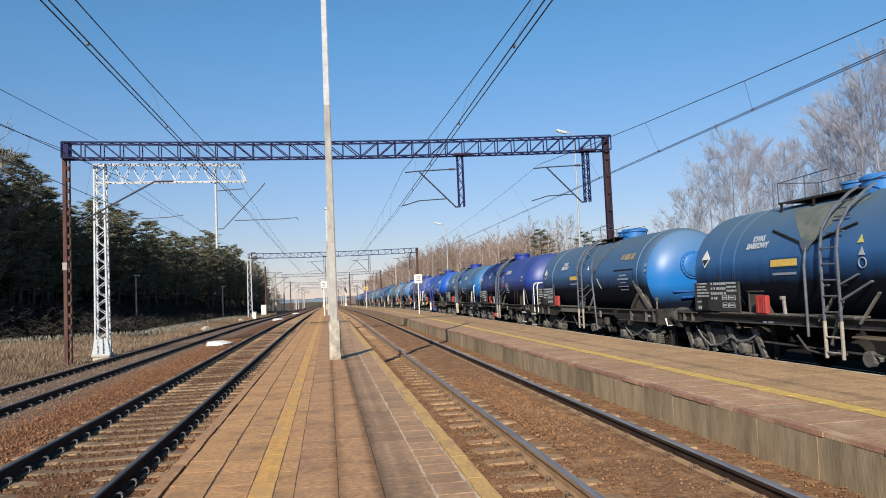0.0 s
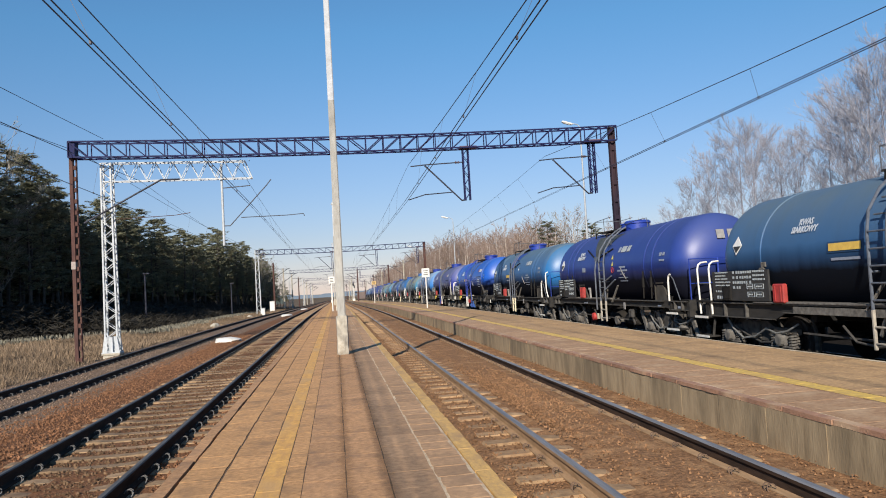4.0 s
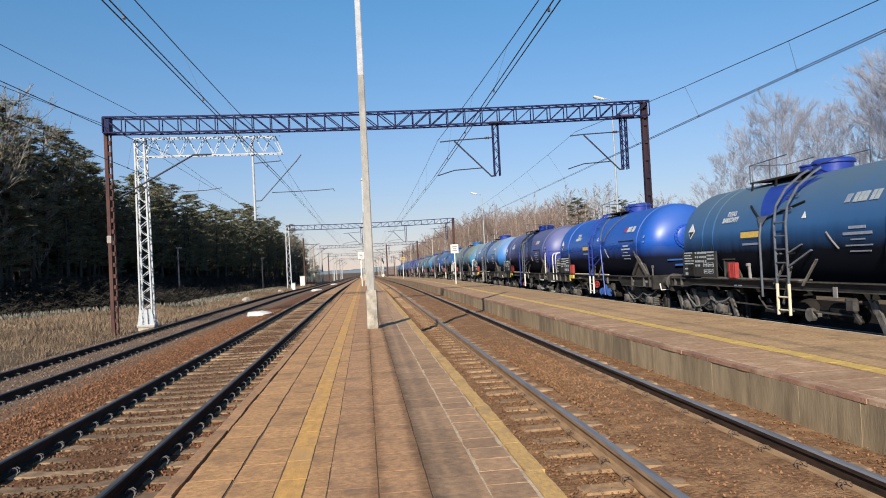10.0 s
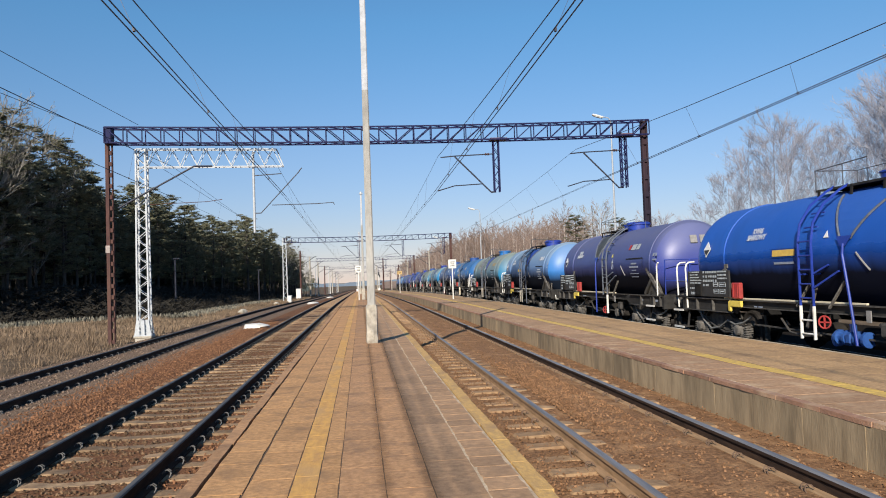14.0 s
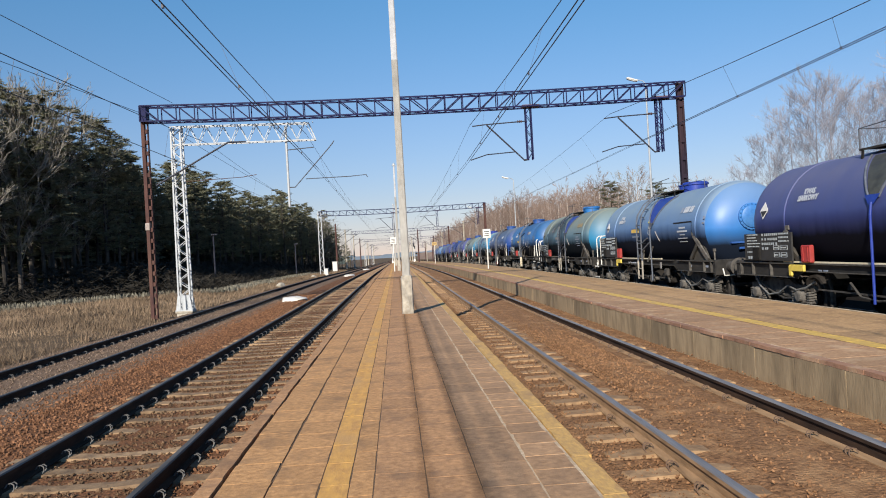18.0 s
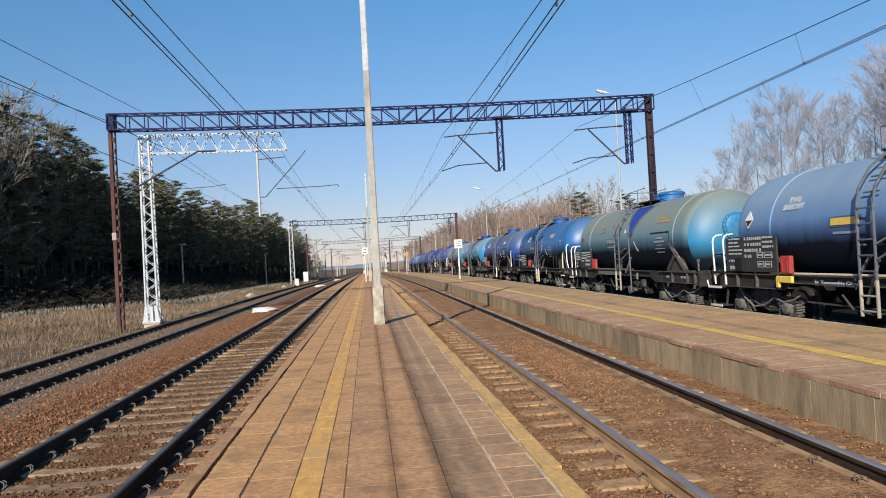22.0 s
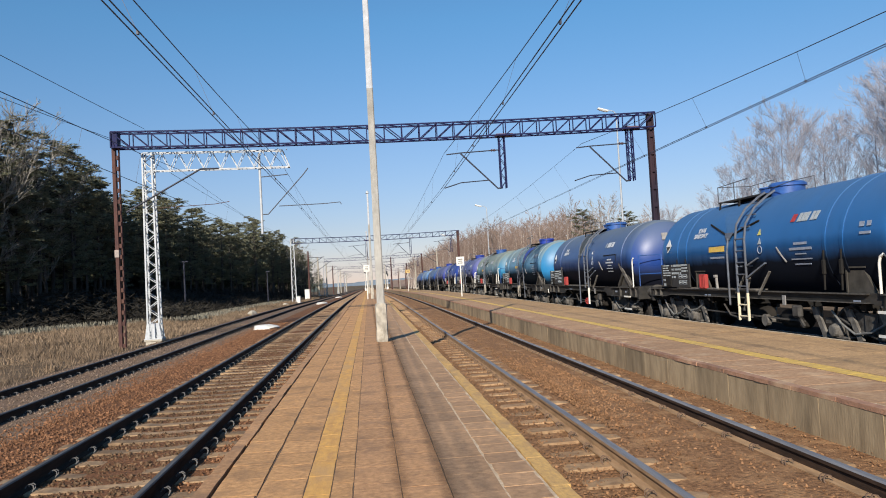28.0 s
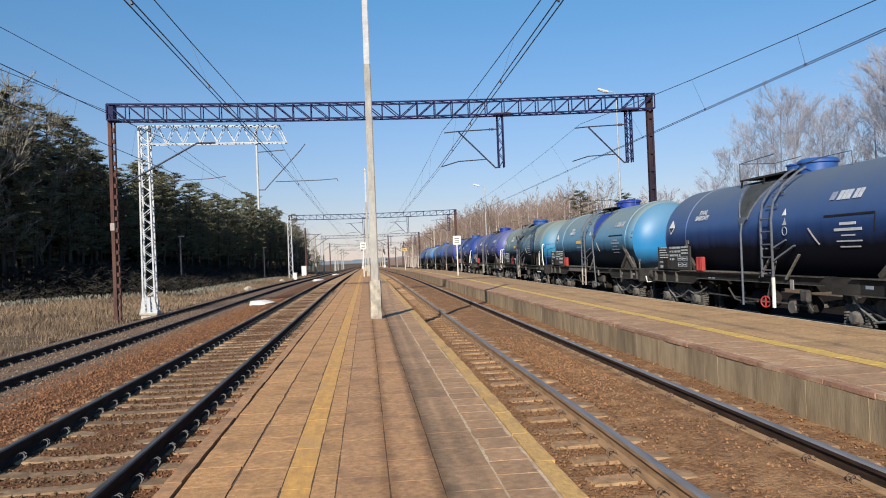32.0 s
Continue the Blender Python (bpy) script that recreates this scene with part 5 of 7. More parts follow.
    r.lathe([(-0.42, 0.02), (-0.40, 0.14), (-0.34, 0.19), (0.34, 0.19), (0.40, 0.14), (0.42, 0.02)], 16, "y")
    g["air_reservoir"] = r.mesh("air_reservoir", M_frame, 40)
    # hatch and walkway on the crown
    g["hatch_profile"] = [(0, 0.42), (0.05, 0.42), (0.06, 0.38), (0.34, 0.38), (0.35, 0.42), (0.42, 0.42), (0.48, 0.36), (0.50, 0.05)]
    g["walkway"] = Shape().box((-0.30, 0.1, 0), (0.62, 2.2, 0.022), 0.005).box((-0.62, 0.1, -0.01), (0.025, 2.2, 0.042)).mesh("walkway", M_sill)
    g["walkway_leg"] = Shape().bar((-0.62, 0, 0), (-0.66, 0, -0.36), 0.03, 0.05).mesh("walkway_leg", M_frame)
    g["rails"] = [Shape().pipe(q, r, 6).mesh("railing", M_rail_grey, 40) for q, r in (
        ([(-0.62, 1.2, 0.0), (-0.62, 1.2, 0.40), (-0.62, 0.35, 0.42), (-0.62, -0.35, 0.44)], 0.012),
        ([(-0.62, 0.35, 0.0), (-0.62, 0.35, 0.42)], 0.011), ([(0.30, 1.2, 0.0), (0.30, 1.2, 0.40), (0.30, 0.1, 0.42)], 0.011),
        ([(-0.45, -1.15, 0.10), (-0.45, -1.9, 0.16), (-0.45, -2.75, 0.16), (-0.45, -2.80, -0.22)], 0.010),
        ([(-0.62, 1.2, 0.40), (0.30, 1.2, 0.40)], 0.011))]
    # ladder
    ld = Shape()
    low = Shape()
    for dy in (-0.21, 0.21):
        path = [(-1.42, dy, 1.15), (-1.42, dy, 2.35), (-1.36, dy, 2.72), (-1.12, dy, 3.08), (-0.78, dy, 3.34), (-0.6, dy, 3.44)]
        for p, q in zip(path, path[1:]):
            ld.bar(p, q, 0.042, 0.025, (0, 1, 0))
        low.bar((-1.42, dy, 0.52), (-1.42, dy, 1.15), 0.05, 0.03, (0, 1, 0))
    for k in range(8):
        z = 1.30 + 0.27 * k
        x = -1.42 if z < 2.4 else -1.42 + (z - 2.4) * 0.62
        ld.rod((x, -0.21, z), (x, 0.21, z), 0.016, n=6)
    for z in (0.62, 0.88):
        low.rod((-1.42, -0.21, z), (-1.42, 0.21, z), 0.018, n=6)
    ld.rod((-1.42, 0.21, 1.75), (-1.18, 0.21, 1.75), 0.018, n=5).rod((-1.42, -0.21, 1.75), (-1.18, -0.21, 1.75), 0.018, n=5)
    g["ladder"], g["ladder_foot"] = ld, low
    g["ladder_foot_single"] = Shape().bar((-1.42, -0.21, 0.52), (-1.42, -0.21, 1.15), 0.06, 0.035, (0, 1, 0))
    g["ring"] = Shape().pipe([(0.085 * math.cos(k * 0.4488), 0.085 * math.sin(k * 0.4488), 0) for k in range(15)], 0.010, 5)
    wb = Shape()
    ring = [(-0.11, R_TANK - 0.01), (-0.10, R_TANK + 0.022), (0.10, R_TANK + 0.022), (0.11, R_TANK - 0.01)]
    wb.lathe(ring, 48, "y")
    g["weld_band"] = wb
    st = Shape().lathe([(-0.045, R_TANK), (-0.045, R_TANK + 0.018), (0.045, R_TANK + 0.018), (0.045, R_TANK)], 40, "y")
    g["strap"] = st
    tb = Shape().rod((-1.34, 0, 1.25), (-1.33, 0, 1.55), 0.018, n=6).box((-1.335, 0, 1.68), (0.05, 0.09, 0.28), 0.015).rod((-1.33, 0, 1.8), (-1.32, 0, 2.0), 0.018, n=6)
    g["turnbuckle"] = tb.mesh("turnbuckle", M_frame)
    g["board"] = Shape().box((0, 0, 0), (0.04, 1.95, 0.78), 0.006).mesh("board", M_board)
    bars = Shape()
    rnd = random.Random(9)

    def line(y0, y1, z, h):
        """A row of small marks like lettering that cannot be read."""
        y = y0
        while y > y1:
            wd = h * rnd.uniform(0.34, 0.52)
            bars.box((-0.024, y - wd / 2, z), (0.006, wd, h * rnd.uniform(0.7, 0.85)))
            y -= wd + h * (0.26 if rnd.random() < 0.85 else 0.6)
    for k in range(5):
        line(0.62, 0.62 - rnd.uniform(0.28, 0.42), 0.36 - k * 0.085, 0.042)
    for k in range(4):
        line(0.14, 0.14 - (0.46, 0.42, 0.5, 0.2)[k], 0.35 - k * 0.13, 0.085)
    for k in range(3):
        line(-0.36, -0.62, 0.36 - k * 0.10, 0.06)
    line(0.62, 0.40, -0.14, 0.06)
    line(0.6, 0.45, -0.30, 0.10)
    for y, z, wd in ((-0.30, -0.22, 0.16), (-0.50, -0.22, 0.16), (-0.50, -0.02, 0.20), (-0.28, -0.02, 0.14)):
        for q in (-1, 1):
            bars.box((-0.024, y, z + q * 0.06), (0.006, wd, 0.012)).box((-0.024, y + q * wd / 2, z), (0.006, 0.012, 0.12))
        line(y + wd * 0.35, y - wd * 0.3, z, 0.05)
    g["board_lettering"] = bars.mesh("board_lettering", M_mark_faint)
    g["red_box"] = Shape().box((0, 0, 0), (0.10, 0.36, 0.32), 0.02).box((-0.05, 0.09, 0), (0.02, 0.03, 0.26)).box((-0.05, -0.09, 0), (0.02, 0.03, 0.26)).mesh("red_box", M_red)
    fl = Shape().lathe([(0.10, 0.56), (0.02, 0.60), (-0.05, 0.60), (-0.06, 0.52), (-0.10, 0.50), (-0.13, 0.40), (-0.14, 0.05)], 32, "y")
    for k in range(20):
        a = k * math.pi / 10
        fl.box((0.56 * math.cos(a), -0.06, 0.56 * math.sin(a)), (0.05, 0.05, 0.05))
    g["end_flange"] = fl
    vb = Shape()
    vb.pipe([(-0.45, 0, 0), (0.45, 0, 0)], 0.035, 6).pipe([(0, 0, 0), (0, -0.15, -0.2), (0, -0.05, -0.5)], 0.06, 8)
    g["end_valve"] = vb
    hr = Shape()
    hr.pipe([(-1.30, 0, 0.92), (-1.30, 0.05, 1.95), (-1.27, 0.05, 2.06), (-1.20, 0.05, 2.11), (-1.05, 0.05, 2.12)], 0.021, 8)
    g["handrail"] = hr.mesh("handrail", M_white, 40)
    g["handrail_low"] = Shape().pipe([(-1.30, 0, 1.20), (-1.30, 0, 1.72), (-1.30, -0.04, 1.83), (-1.30, -0.12, 1.87)], 0.024, 8).mesh("handrail_low", M_white, 40)
    g["handrail_stay"] = Shape().pipe([(-1.30, -0.12, 1.87), (-1.30, -0.30, 1.74), (-1.30, -0.62, 1.22)], 0.014, 6).mesh("handrail_stay", M_rail_grey, 40)
    g["handrail_tall"] = Shape().pipe([(-1.30, 0, 1.20), (-1.30, 0, 2.02), (-1.30, -0.04, 2.11), (-1.30, -0.12, 2.15)], 0.022, 8).mesh("handrail_tall", M_white, 40)
    g["handrail_bent"] = Shape().pipe([(-1.30, -0.22, 1.20), (-1.30, -0.06, 1.42), (-1.30, 0, 1.56), (-1.30, 0, 2.10), (-1.28, 0, 2.19), (-1.20, 0, 2.23)], 0.024, 8).mesh("handrail_bent", M_white, 40)
    gr = Shape().pipe([(-1.2, 0, 1.2), (-1.2, 0, 2.22), (1.2, 0, 2.22), (1.2, 0, 1.2)], 0.018, 6).pipe([(-1.2, 0, 1.62), (1.2, 0, 1.62)], 0.014, 6).pipe([(-0.45, 0, 1.2), (-0.45, 0, 2.22)], 0.022, 6).pipe([(0.45, 0, 1.2), (0.45, 0, 2.22)], 0.018, 6)
    g["guard_rail"] = gr
    dm = Shape()
    dm.add([(0, -0.33, 0), (0.27, 0, 0), (0, 0.33, 0), (-0.27, 0, 0), (0, -0.33, -0.008), (0.27, 0, -0.008), (0, 0.33, -0.008), (-0.27, 0, -0.008)],
           [(0, 1, 2, 3), (0, 4, 5, 1), (1, 5, 6, 2), (2, 6, 7, 3), (3, 7, 4, 0)])
    g["diamond"], g["diamond_dusty"] = dm.mesh("hazard_diamond", M_mark), dm.mesh("hazard_diamond", M_lug)
    dk = Shape().add([(0, -0.27, 0.003), (0.22, -0.02, 0.003), (-0.22, -0.02, 0.003)], [(0, 1, 2)])
    g["diamond_black"] = dk.mesh("diamond_mark", M_board)
    tri = Shape().add([(-0.13, -0.1, 0), (0.13, -0.1, 0), (0, 0.13, 0), (-0.13, -0.1, -0.006), (0.13, -0.1, -0.006), (0, 0.13, -0.006)],
                      [(0, 1, 2), (0, 3, 4, 1), (1, 4, 5, 2), (2, 5, 3, 0)])
    g["tri_dim"] = tri.mesh("warning_triangle", M_mark_faint)
    g["tri_y"], g["tri_w"] = tri.mesh("warning_triangle", M_tri), tri.mesh("warning_triangle", M_mark)
    return g


G = shared()


def solid(key, mat, smooth=0.0, cache={}):
    if (key, mat.name) not in cache:
        cache[key, mat.name] = G[key].mesh(key, mat, smooth)
    return cache[key, mat.name]


# Where the fittings of the three kinds of wagon stand along it. 'gusset' and 'long' wagons have broad weld bands and gussets under
# their ends, 'strap' wagons thin hold-down straps; 'long' and 'strap' wagons carry the spill tray on the far side of the ladder.
FAMILY = {
    "gusset": dict(bands=(3.38, -4.38), ladder_y=-0.10, hatch_y=-1.30, tray_y=-1.12, tray_join=12, tray_form=((0.85, -0.95), 60), pipe_lean=-0.28,
                   board=(4.08, 1.12), red_y=2.66, plate_y=0.80, acid_y=1.95, logo_y=-3.35, panel_y=-3.50, tri_y=-0.55, uic_y=-4.85, braces=(-4.50, 3.45)),
    "strap": dict(bands=(3.57, 3.02, -3.12, -3.64), ladder_y=-0.17, hatch_y=0.35, tray_y=0.58, tray_join=18, tray_form=((1.25, -1.15), 34), pipe_lean=0.0,
                  board=(3.68, 0.96), red_y=1.95, plate_y=1.20, acid_y=2.20, logo_y=-2.05, panel_y=-2.35, tri_y=-0.76, uic_y=-4.30, braces=(-3.92, 2.30)),
    "long": dict(bands=(3.35, -4.62), ladder_y=-0.95, hatch_y=-0.42, tray_y=0.22, tray_join=14, tray_form=((0.95, -0.55), 62), pipe_lean=0.0,
                 board=(3.98, 1.10), red_y=2.34, plate_y=1.0, acid_y=2.42, logo_y=-2.95, panel_y=-3.45, tri_y=-1.40, uic_y=-5.0, braces=(-4.75, 3.40)),
}


def build_wagon(paint, kind, opts, label, full=True):
    """One four-axle tank wagon; its origin is on the rails at mid length, its far end towards +y. kind is a key of FAMILY."""
    w = thing("tank_wagon", label, "tank wagon", group="wagons of the tank train")
    P = PAINTS[paint]
    at = {**FAMILY[kind], **opts}
    fit = at.get("fittings", M_blue_mid)
    more = at.get("longer", 0.0)    # extra length at the end towards the viewer
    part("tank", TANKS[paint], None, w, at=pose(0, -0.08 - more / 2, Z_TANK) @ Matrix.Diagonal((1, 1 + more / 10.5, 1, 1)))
    for s_ in (-1, 1):
        form = "shallow" if kind == "strap" else "deep"
        part("side_sill", G[form + "_sill_mid"], None, w, at=pose(s_ * 1.24, 0, 0.87) @ Matrix.Diagonal((-s_, 1, 1, 1)))
        part("sill_end", G[form + "_sill_end"], None, w, at=pose(s_ * 1.24, -more, 0.87) @ Matrix.Diagonal((-s_, 1, 1, 1)))
        part("sill_end", G[form + "_sill_far"], None, w, at=pose(s_ * 1.24, 0, 0.87) @ Matrix.Diagonal((-s_, 1, 1, 1)))
        if more:
            part("sill_joint", Shape().box((s_ * 1.24, -3.0 - more / 2, 1.035), (0.05, more + 0.3, 0.32)), M_sill, w)
        part("end_beam", G["end_beam"], None, w, at=pose(0, s_ * 5.6 - (more if s_ < 0 else 0), 1.02))
        for x in (-0.875, 0.875):
            part("buffer", G["buffer"], None, w, at=pose(x, s_ * 5.62 - (more if s_ < 0 else 0), 1.03, 0, 0, 0 if s_ > 0 else 180))
        for y, turn in zip(at["braces"], (1, -1 if kind != "strap" else 1)):
            m = pose(0, y, 1.19) @ Matrix.Diagonal((-s_, turn, 1, 1))
            if kind == "strap":
                part("bracket", G["bracket"], None, w, at=m)
            else:
                part("gusset", G["gusset"], None, w, at=m)
                part("brace_leg", G["brace_leg"], None, w, at=m)
                part("brace_strut", G["brace_strut"], None, w, at=m)
    part("centre_sill", G["centre_sill"], None, w, at=pose(0, 0, 0.98))
    bogies = []
    for t in (-4.0, 4.0):
        b = part("bogie", G["side_frame"], None, w, "dusty four-wheel bogie", pose(0, t - (more * 0.6 if t < 0 else 0), 0))
        for q in (-0.95, 0.95):
            ws = part("wheelset", G["wheelset"], None, b, at=pose(0, q, 0.46))
            bogies.append(ws)
            if full:
                for x in (-1.06, 1.06):
                    part("axle_box", G["axle_box"], None, b, at=pose(x, q, 0.47))
                    for d in (-0.29, 0.29):
                        if x < 0 and kind != "strap":
                            part("spring", G["spring"], None, b, at=pose(x, q + d, 0.42))
        part("brake_gear", G["brake_gear"], None, b)
        if full:
            part("hose", G["hose"], None, b, "hanging grey brake hose")
            for q in (-1.5, -0.5, 0.42, 1.45) if kind == "strap" else ():
                part("brake_hanger", G["plank"], None, b, at=pose(0, q, 0))
    hy = at["hatch_y"]
    ly = at["ladder_y"]
    part("hatch", Shape().lathe(G["hatch_profile"], 24, "z").mesh("hatch", fit, 30), None, w, "round blue filling dome", pose(0, hy - 0.25, 3.30) @ Matrix.Diagonal((1, 1, 0.74, 1)))
    part("walkway", G["walkway"], None, w, at=pose(0, hy + 0.75, 3.42))
    part("ladder", solid("ladder", at.get("ladder", M_ladder)), None, w, at=pose(0, ly, 0))
    foot = {"white": M_white, "cream": M_cream}.get(at.get("foot"), M_foot)
    part("ladder_foot", solid("ladder_foot_single" if kind == "long" else "ladder_foot", foot), None, w, "pale painted ladder foot", pose(0, ly, 0))
    for t in at["bands"]:
        if kind == "strap":
            part("strap", solid("strap", P, 40), None, w, "thin steel hold-down strap", pose(0, t, Z_TANK))
            if full:
                part("turnbuckle", G["turnbuckle"], None, w, at=pose(0, t, 0))
        else:
            part("weld_band", solid("weld_band", P, 60), None, w, at=pose(0, t, Z_TANK))
    if not full:
        part("board", G["board"], None, w, at=pose(-1.34, at["board"][0], 1.60))
        return w, bogies
    for q in G["rails"]:
        part("railing", q, None, w, at=pose(0, hy + 0.75, 3.43))
    for dy in (-0.8, 0.1, 1.1):
        part("walkway_leg", G["walkway_leg"], None, w, at=pose(0, hy + 0.75 + dy, 3.42))
    part("small_dome", Shape().lathe([(0, 0.33), (0.05, 0.33), (0.06, 0.29), (0.32, 0.29), (0.33, 0.32), (0.37, 0.31), (0.39, 0.05)], 16, "z").mesh("small_dome", fit, 30), None, w, at=pose(0.05, hy + 0.48, 3.33) @ Matrix.Diagonal((1, 1, 0.80, 1)))
    # spill tray: a painted sheet between two ribs that meet in a funnel over the drain pipe
    y0, join = at["tray_y"], at["tray_join"]
    wide, top = at["tray_form"]
    for q, s_ in zip(wide, (1, -1)):
        part("spill_rib", rib(y0 + q, top if s_ > 0 or kind != "strap" else 30, y0 + s_ * 0.14, join), M_frame if kind == "strap" else M_ladder, w)
    part("spill_tray", patch((((y0 + 0.12, join), (y0 + wide[0] - 0.1, max(60, top))), ((y0 - 0.12, join), (y0 + wide[1] + 0.1, max(60, top)))), 0.006), at.get("tray", P), w, "spill tray painted on the tank flank")
    part("funnel", patch((((y0 + 0.07, join - 6), (y0 + 0.22, join + 2)), ((y0 - 0.07, join - 6), (y0 - 0.22, join + 2))), 0.05, 2), fit if at.get("blue_pipe") else M_ladder, w, "small sheet-metal funnel")
    foot_y = y0 + at["pipe_lean"]
    part("drain_pipe", Shape().pipe([skin(y0, join - 4, 0.05), skin(y0, 0, 0.06), (-1.36, y0 + at["pipe_lean"] * 0.4, 1.5), (-1.36, foot_y, 0.85 if kind == "strap" else 0.50)], 0.025, 8), fit if at.get("blue_pipe") else M_ladder, w)
    for dy, dz, ln in ((0.45, 1.55, 0.42), (-0.55, 1.62, 0.5)):
        part("stay_bar", Shape().bar((-1.34, ly + dy, dz - ln), (-1.28, ly + dy - ln * 0.8, dz), 0.05, 0.03), M_dusty_iron, w)
    part("ladder_brace", Shape().bar((-1.41, ly - 0.20, 1.48), (-1.31, ly - 0.85, 1.80), 0.05, 0.035).bar((-1.41, ly - 0.20, 1.75), (-1.31, ly - 0.55, 1.92), 0.04, 0.03), at.get("ladder", M_ladder), w)
    part("tank_lug", rib(ly - 1.32, 1, ly - 1.62, -13, 0.05, 0.022), M_lug, w, "pale bare steel bar on the tank")
    mark = Matrix.Diagonal((0.66, 0.60, 1, 1))
    part("hazard_diamond", G["diamond_dusty" if at.get("faded") else "diamond"], None, w, "dusty, hardly legible hazard diamond" if at.get("faded") else "white hazard diamond with a black lower half", on_skin(4.15, 13, 0.02) @ mark)
    part("diamond_mark", G["diamond_black"], None, w, at=on_skin(4.15, 13, 0.022) @ mark)
    part("acid_lettering", T_ACID_DIM if at.get("faded") else T_ACID, None, w, "pale lettering KWAS SIARKOWY", on_skin(at["acid_y"], 24, 0.010) @ Matrix.Diagonal((0.78, 0.95, 1, 1)))
    if at.get("plate", True):
        py = at["plate_y"]
        part("yellow_plate", card(0.80, 0.13), at.get("plate_paint", M_plate), w, "small yellow plate", on_skin(py, 4, 0.02))
        part("plate_frame", card(0.90, 0.19), P, w, "", on_skin(py, 4, 0.008))
        part("plate_caption", card(0.72, 0.045), M_mark_dim, w, "", on_skin(py, -5, 0.014))
    tm = Matrix.Diagonal((0.58, 0.60, 1, 1))
    part("warning_triangle", G["tri_y"] if at.get("tri", "w") == "y" else G["tri_w"], None, w, at=on_skin(at["tri_y"], 17, 0.014) @ tm)
    if at.get("tri"):
        part("warning_triangle", G["tri_y"] if paint == "purple" else G["tri_dim"], None, w, at=on_skin(at["tri_y"] - 0.05, 8, 0.014) @ tm)
        part("warning_ring", solid("ring", M_red if paint == "purple" else M_mark_dim, 30), None, w, "small ring sign", on_skin(at["tri_y"] - 0.07, 0, 0.016))
    lg = at["logo_y"]
    for k, wd in enumerate((0.105, 0.095, 0.12, 0.095, 0.105)):
        part("logo_bar", card(wd, 0.19, 0, 0.02), at.get("logo", M_mark_soft if at.get("clear") else M_mark_faint), w, "", on_skin(lg - 0.15 - 0.125 * (k + (k > 2) * 0.5), 27, 0.014))
    part("logo_mark", card(0.15, 0.17, 0, 0.02), M_red if at.get("logo_red") else at.get("logo", M_mark_dim), w, "", on_skin(lg + 0.06, 27, 0.014))
    ow = at["panel_y"]
    for k, wd in enumerate((0.50, 0.85, 0.42, 0.78, 0.62)):
        part("owner_bar", card(wd * 0.9, 0.05 if k < 2 else 0.024), M_mark_dim if not at.get("clear") else M_mark_soft, w, "", on_skin(ow, 3 - k * 4.6, 0.014))
    if kind != "strap":
        part("panel_line", card(1.40, 0.035), M_frame, w, "", on_skin(ow, 10, 0.014))
        part("panel_edge", rib(ow - 0.70, 10, ow - 0.70, -4, 0.03, 0.010), M_frame, w)
    for dy, da, wd, hh in ((0.10, 3, 0.13, 0.09), (-0.09, 3, 0.11, 0.09), (0, -4, 0.30, 0.045)):
        part("uic_bar", card(wd, hh), M_mark_dim, w, "", on_skin(at["uic_y"] + dy, 11 + da, -0.03 if kind != "strap" else 0.016))
    by, bk = at["board"]
    tall = 1.0 if at.get("home") else 0.81
    bz = 1.24 + 0.39 * tall
    part("board", G["board"], None, w, "black data board with white markings", pose(-1.34, by, bz) @ Matrix.Diagonal((1, bk, tall, 1)))
    tagged(part("board_lettering", G["board_lettering"], None, w, at=pose(-1.34, by, bz) @ Matrix.Diagonal((1, 1.36 * bk, tall, 1))), kind="stuff")
    part("document_box", Shape().box((-1.37, by + 0.42 * bk, 1.40), (0.04, 0.34, 0.30), 0.01).box((-1.392, by + 0.42 * bk, 1.40), (0.01, 0.26, 0.22)), M_frame, w, "dark document box on the board")
    part("red_box", G["red_box"], None, w, "red lamp box", pose(-1.34, at["red_y"], 1.40) @ Matrix.Diagonal((1, 1, 1.15, 1)))
    if kind == "strap":
        part("lamp_post", Shape().bar((-1.30, at["red_y"] - 0.65, 1.2), (-1.30, at["red_y"] - 0.62, 1.50), 0.05, 0.04).box((-1.31, at["red_y"] - 0.61, 1.53), (0.08, 0.09, 0.07), 0.01), M_lug, w, "short pale bracket post")
    part("floor_plank", Shape().box((-1.27, 0.9, 1.22), (0.05, 5.0, 0.035), 0.004) if at.get("yellow") else Shape().box((-1.2, 1.5, 1.215), (0.3, 4.2, 0.03), 0.005), M_cream if at.get("yellow") else M_dusty_iron, w)
    if at.get("yellow"):
        part("warning_lug", Shape().box((-1.36, 2.7, 1.10), (0.06, 0.5, 0.14), 0.01).box((-1.36, 2.98, 1.04), (0.06, 0.14, 0.26), 0.03), M_yellowpaint, w, "yellow warning lug")
    if kind == "gusset" and not at.get("yellow"):
        part("sill_plate", Shape().box((-1.338, 1.05, 1.085), (0.012, 2.5, 0.13), 0.003), M_dusty_iron, w, "grey dusty cover plate on the sill")
    if at.get("home"):
        part("home_lettering", T_HOME, None, w, "white lettering St. Tarnowskie Góry", Matrix.Translation((-1.262, 1.25, 1.045)) @ Matrix(((0, 0, -1), (-1, 0, 0), (0, 1, 0))).to_4x4())
    for yy, ww in (() if at.get("home") else ((2.05, 0.12), (1.85, 0.16))) + ((-3.9, 0.2), (-4.85, 0.12), (-5.05, 0.16)):
        part("sill_mark", Shape().box((-1.262, yy, 1.04), (0.006, ww, 0.06)), M_mark_dim, w)
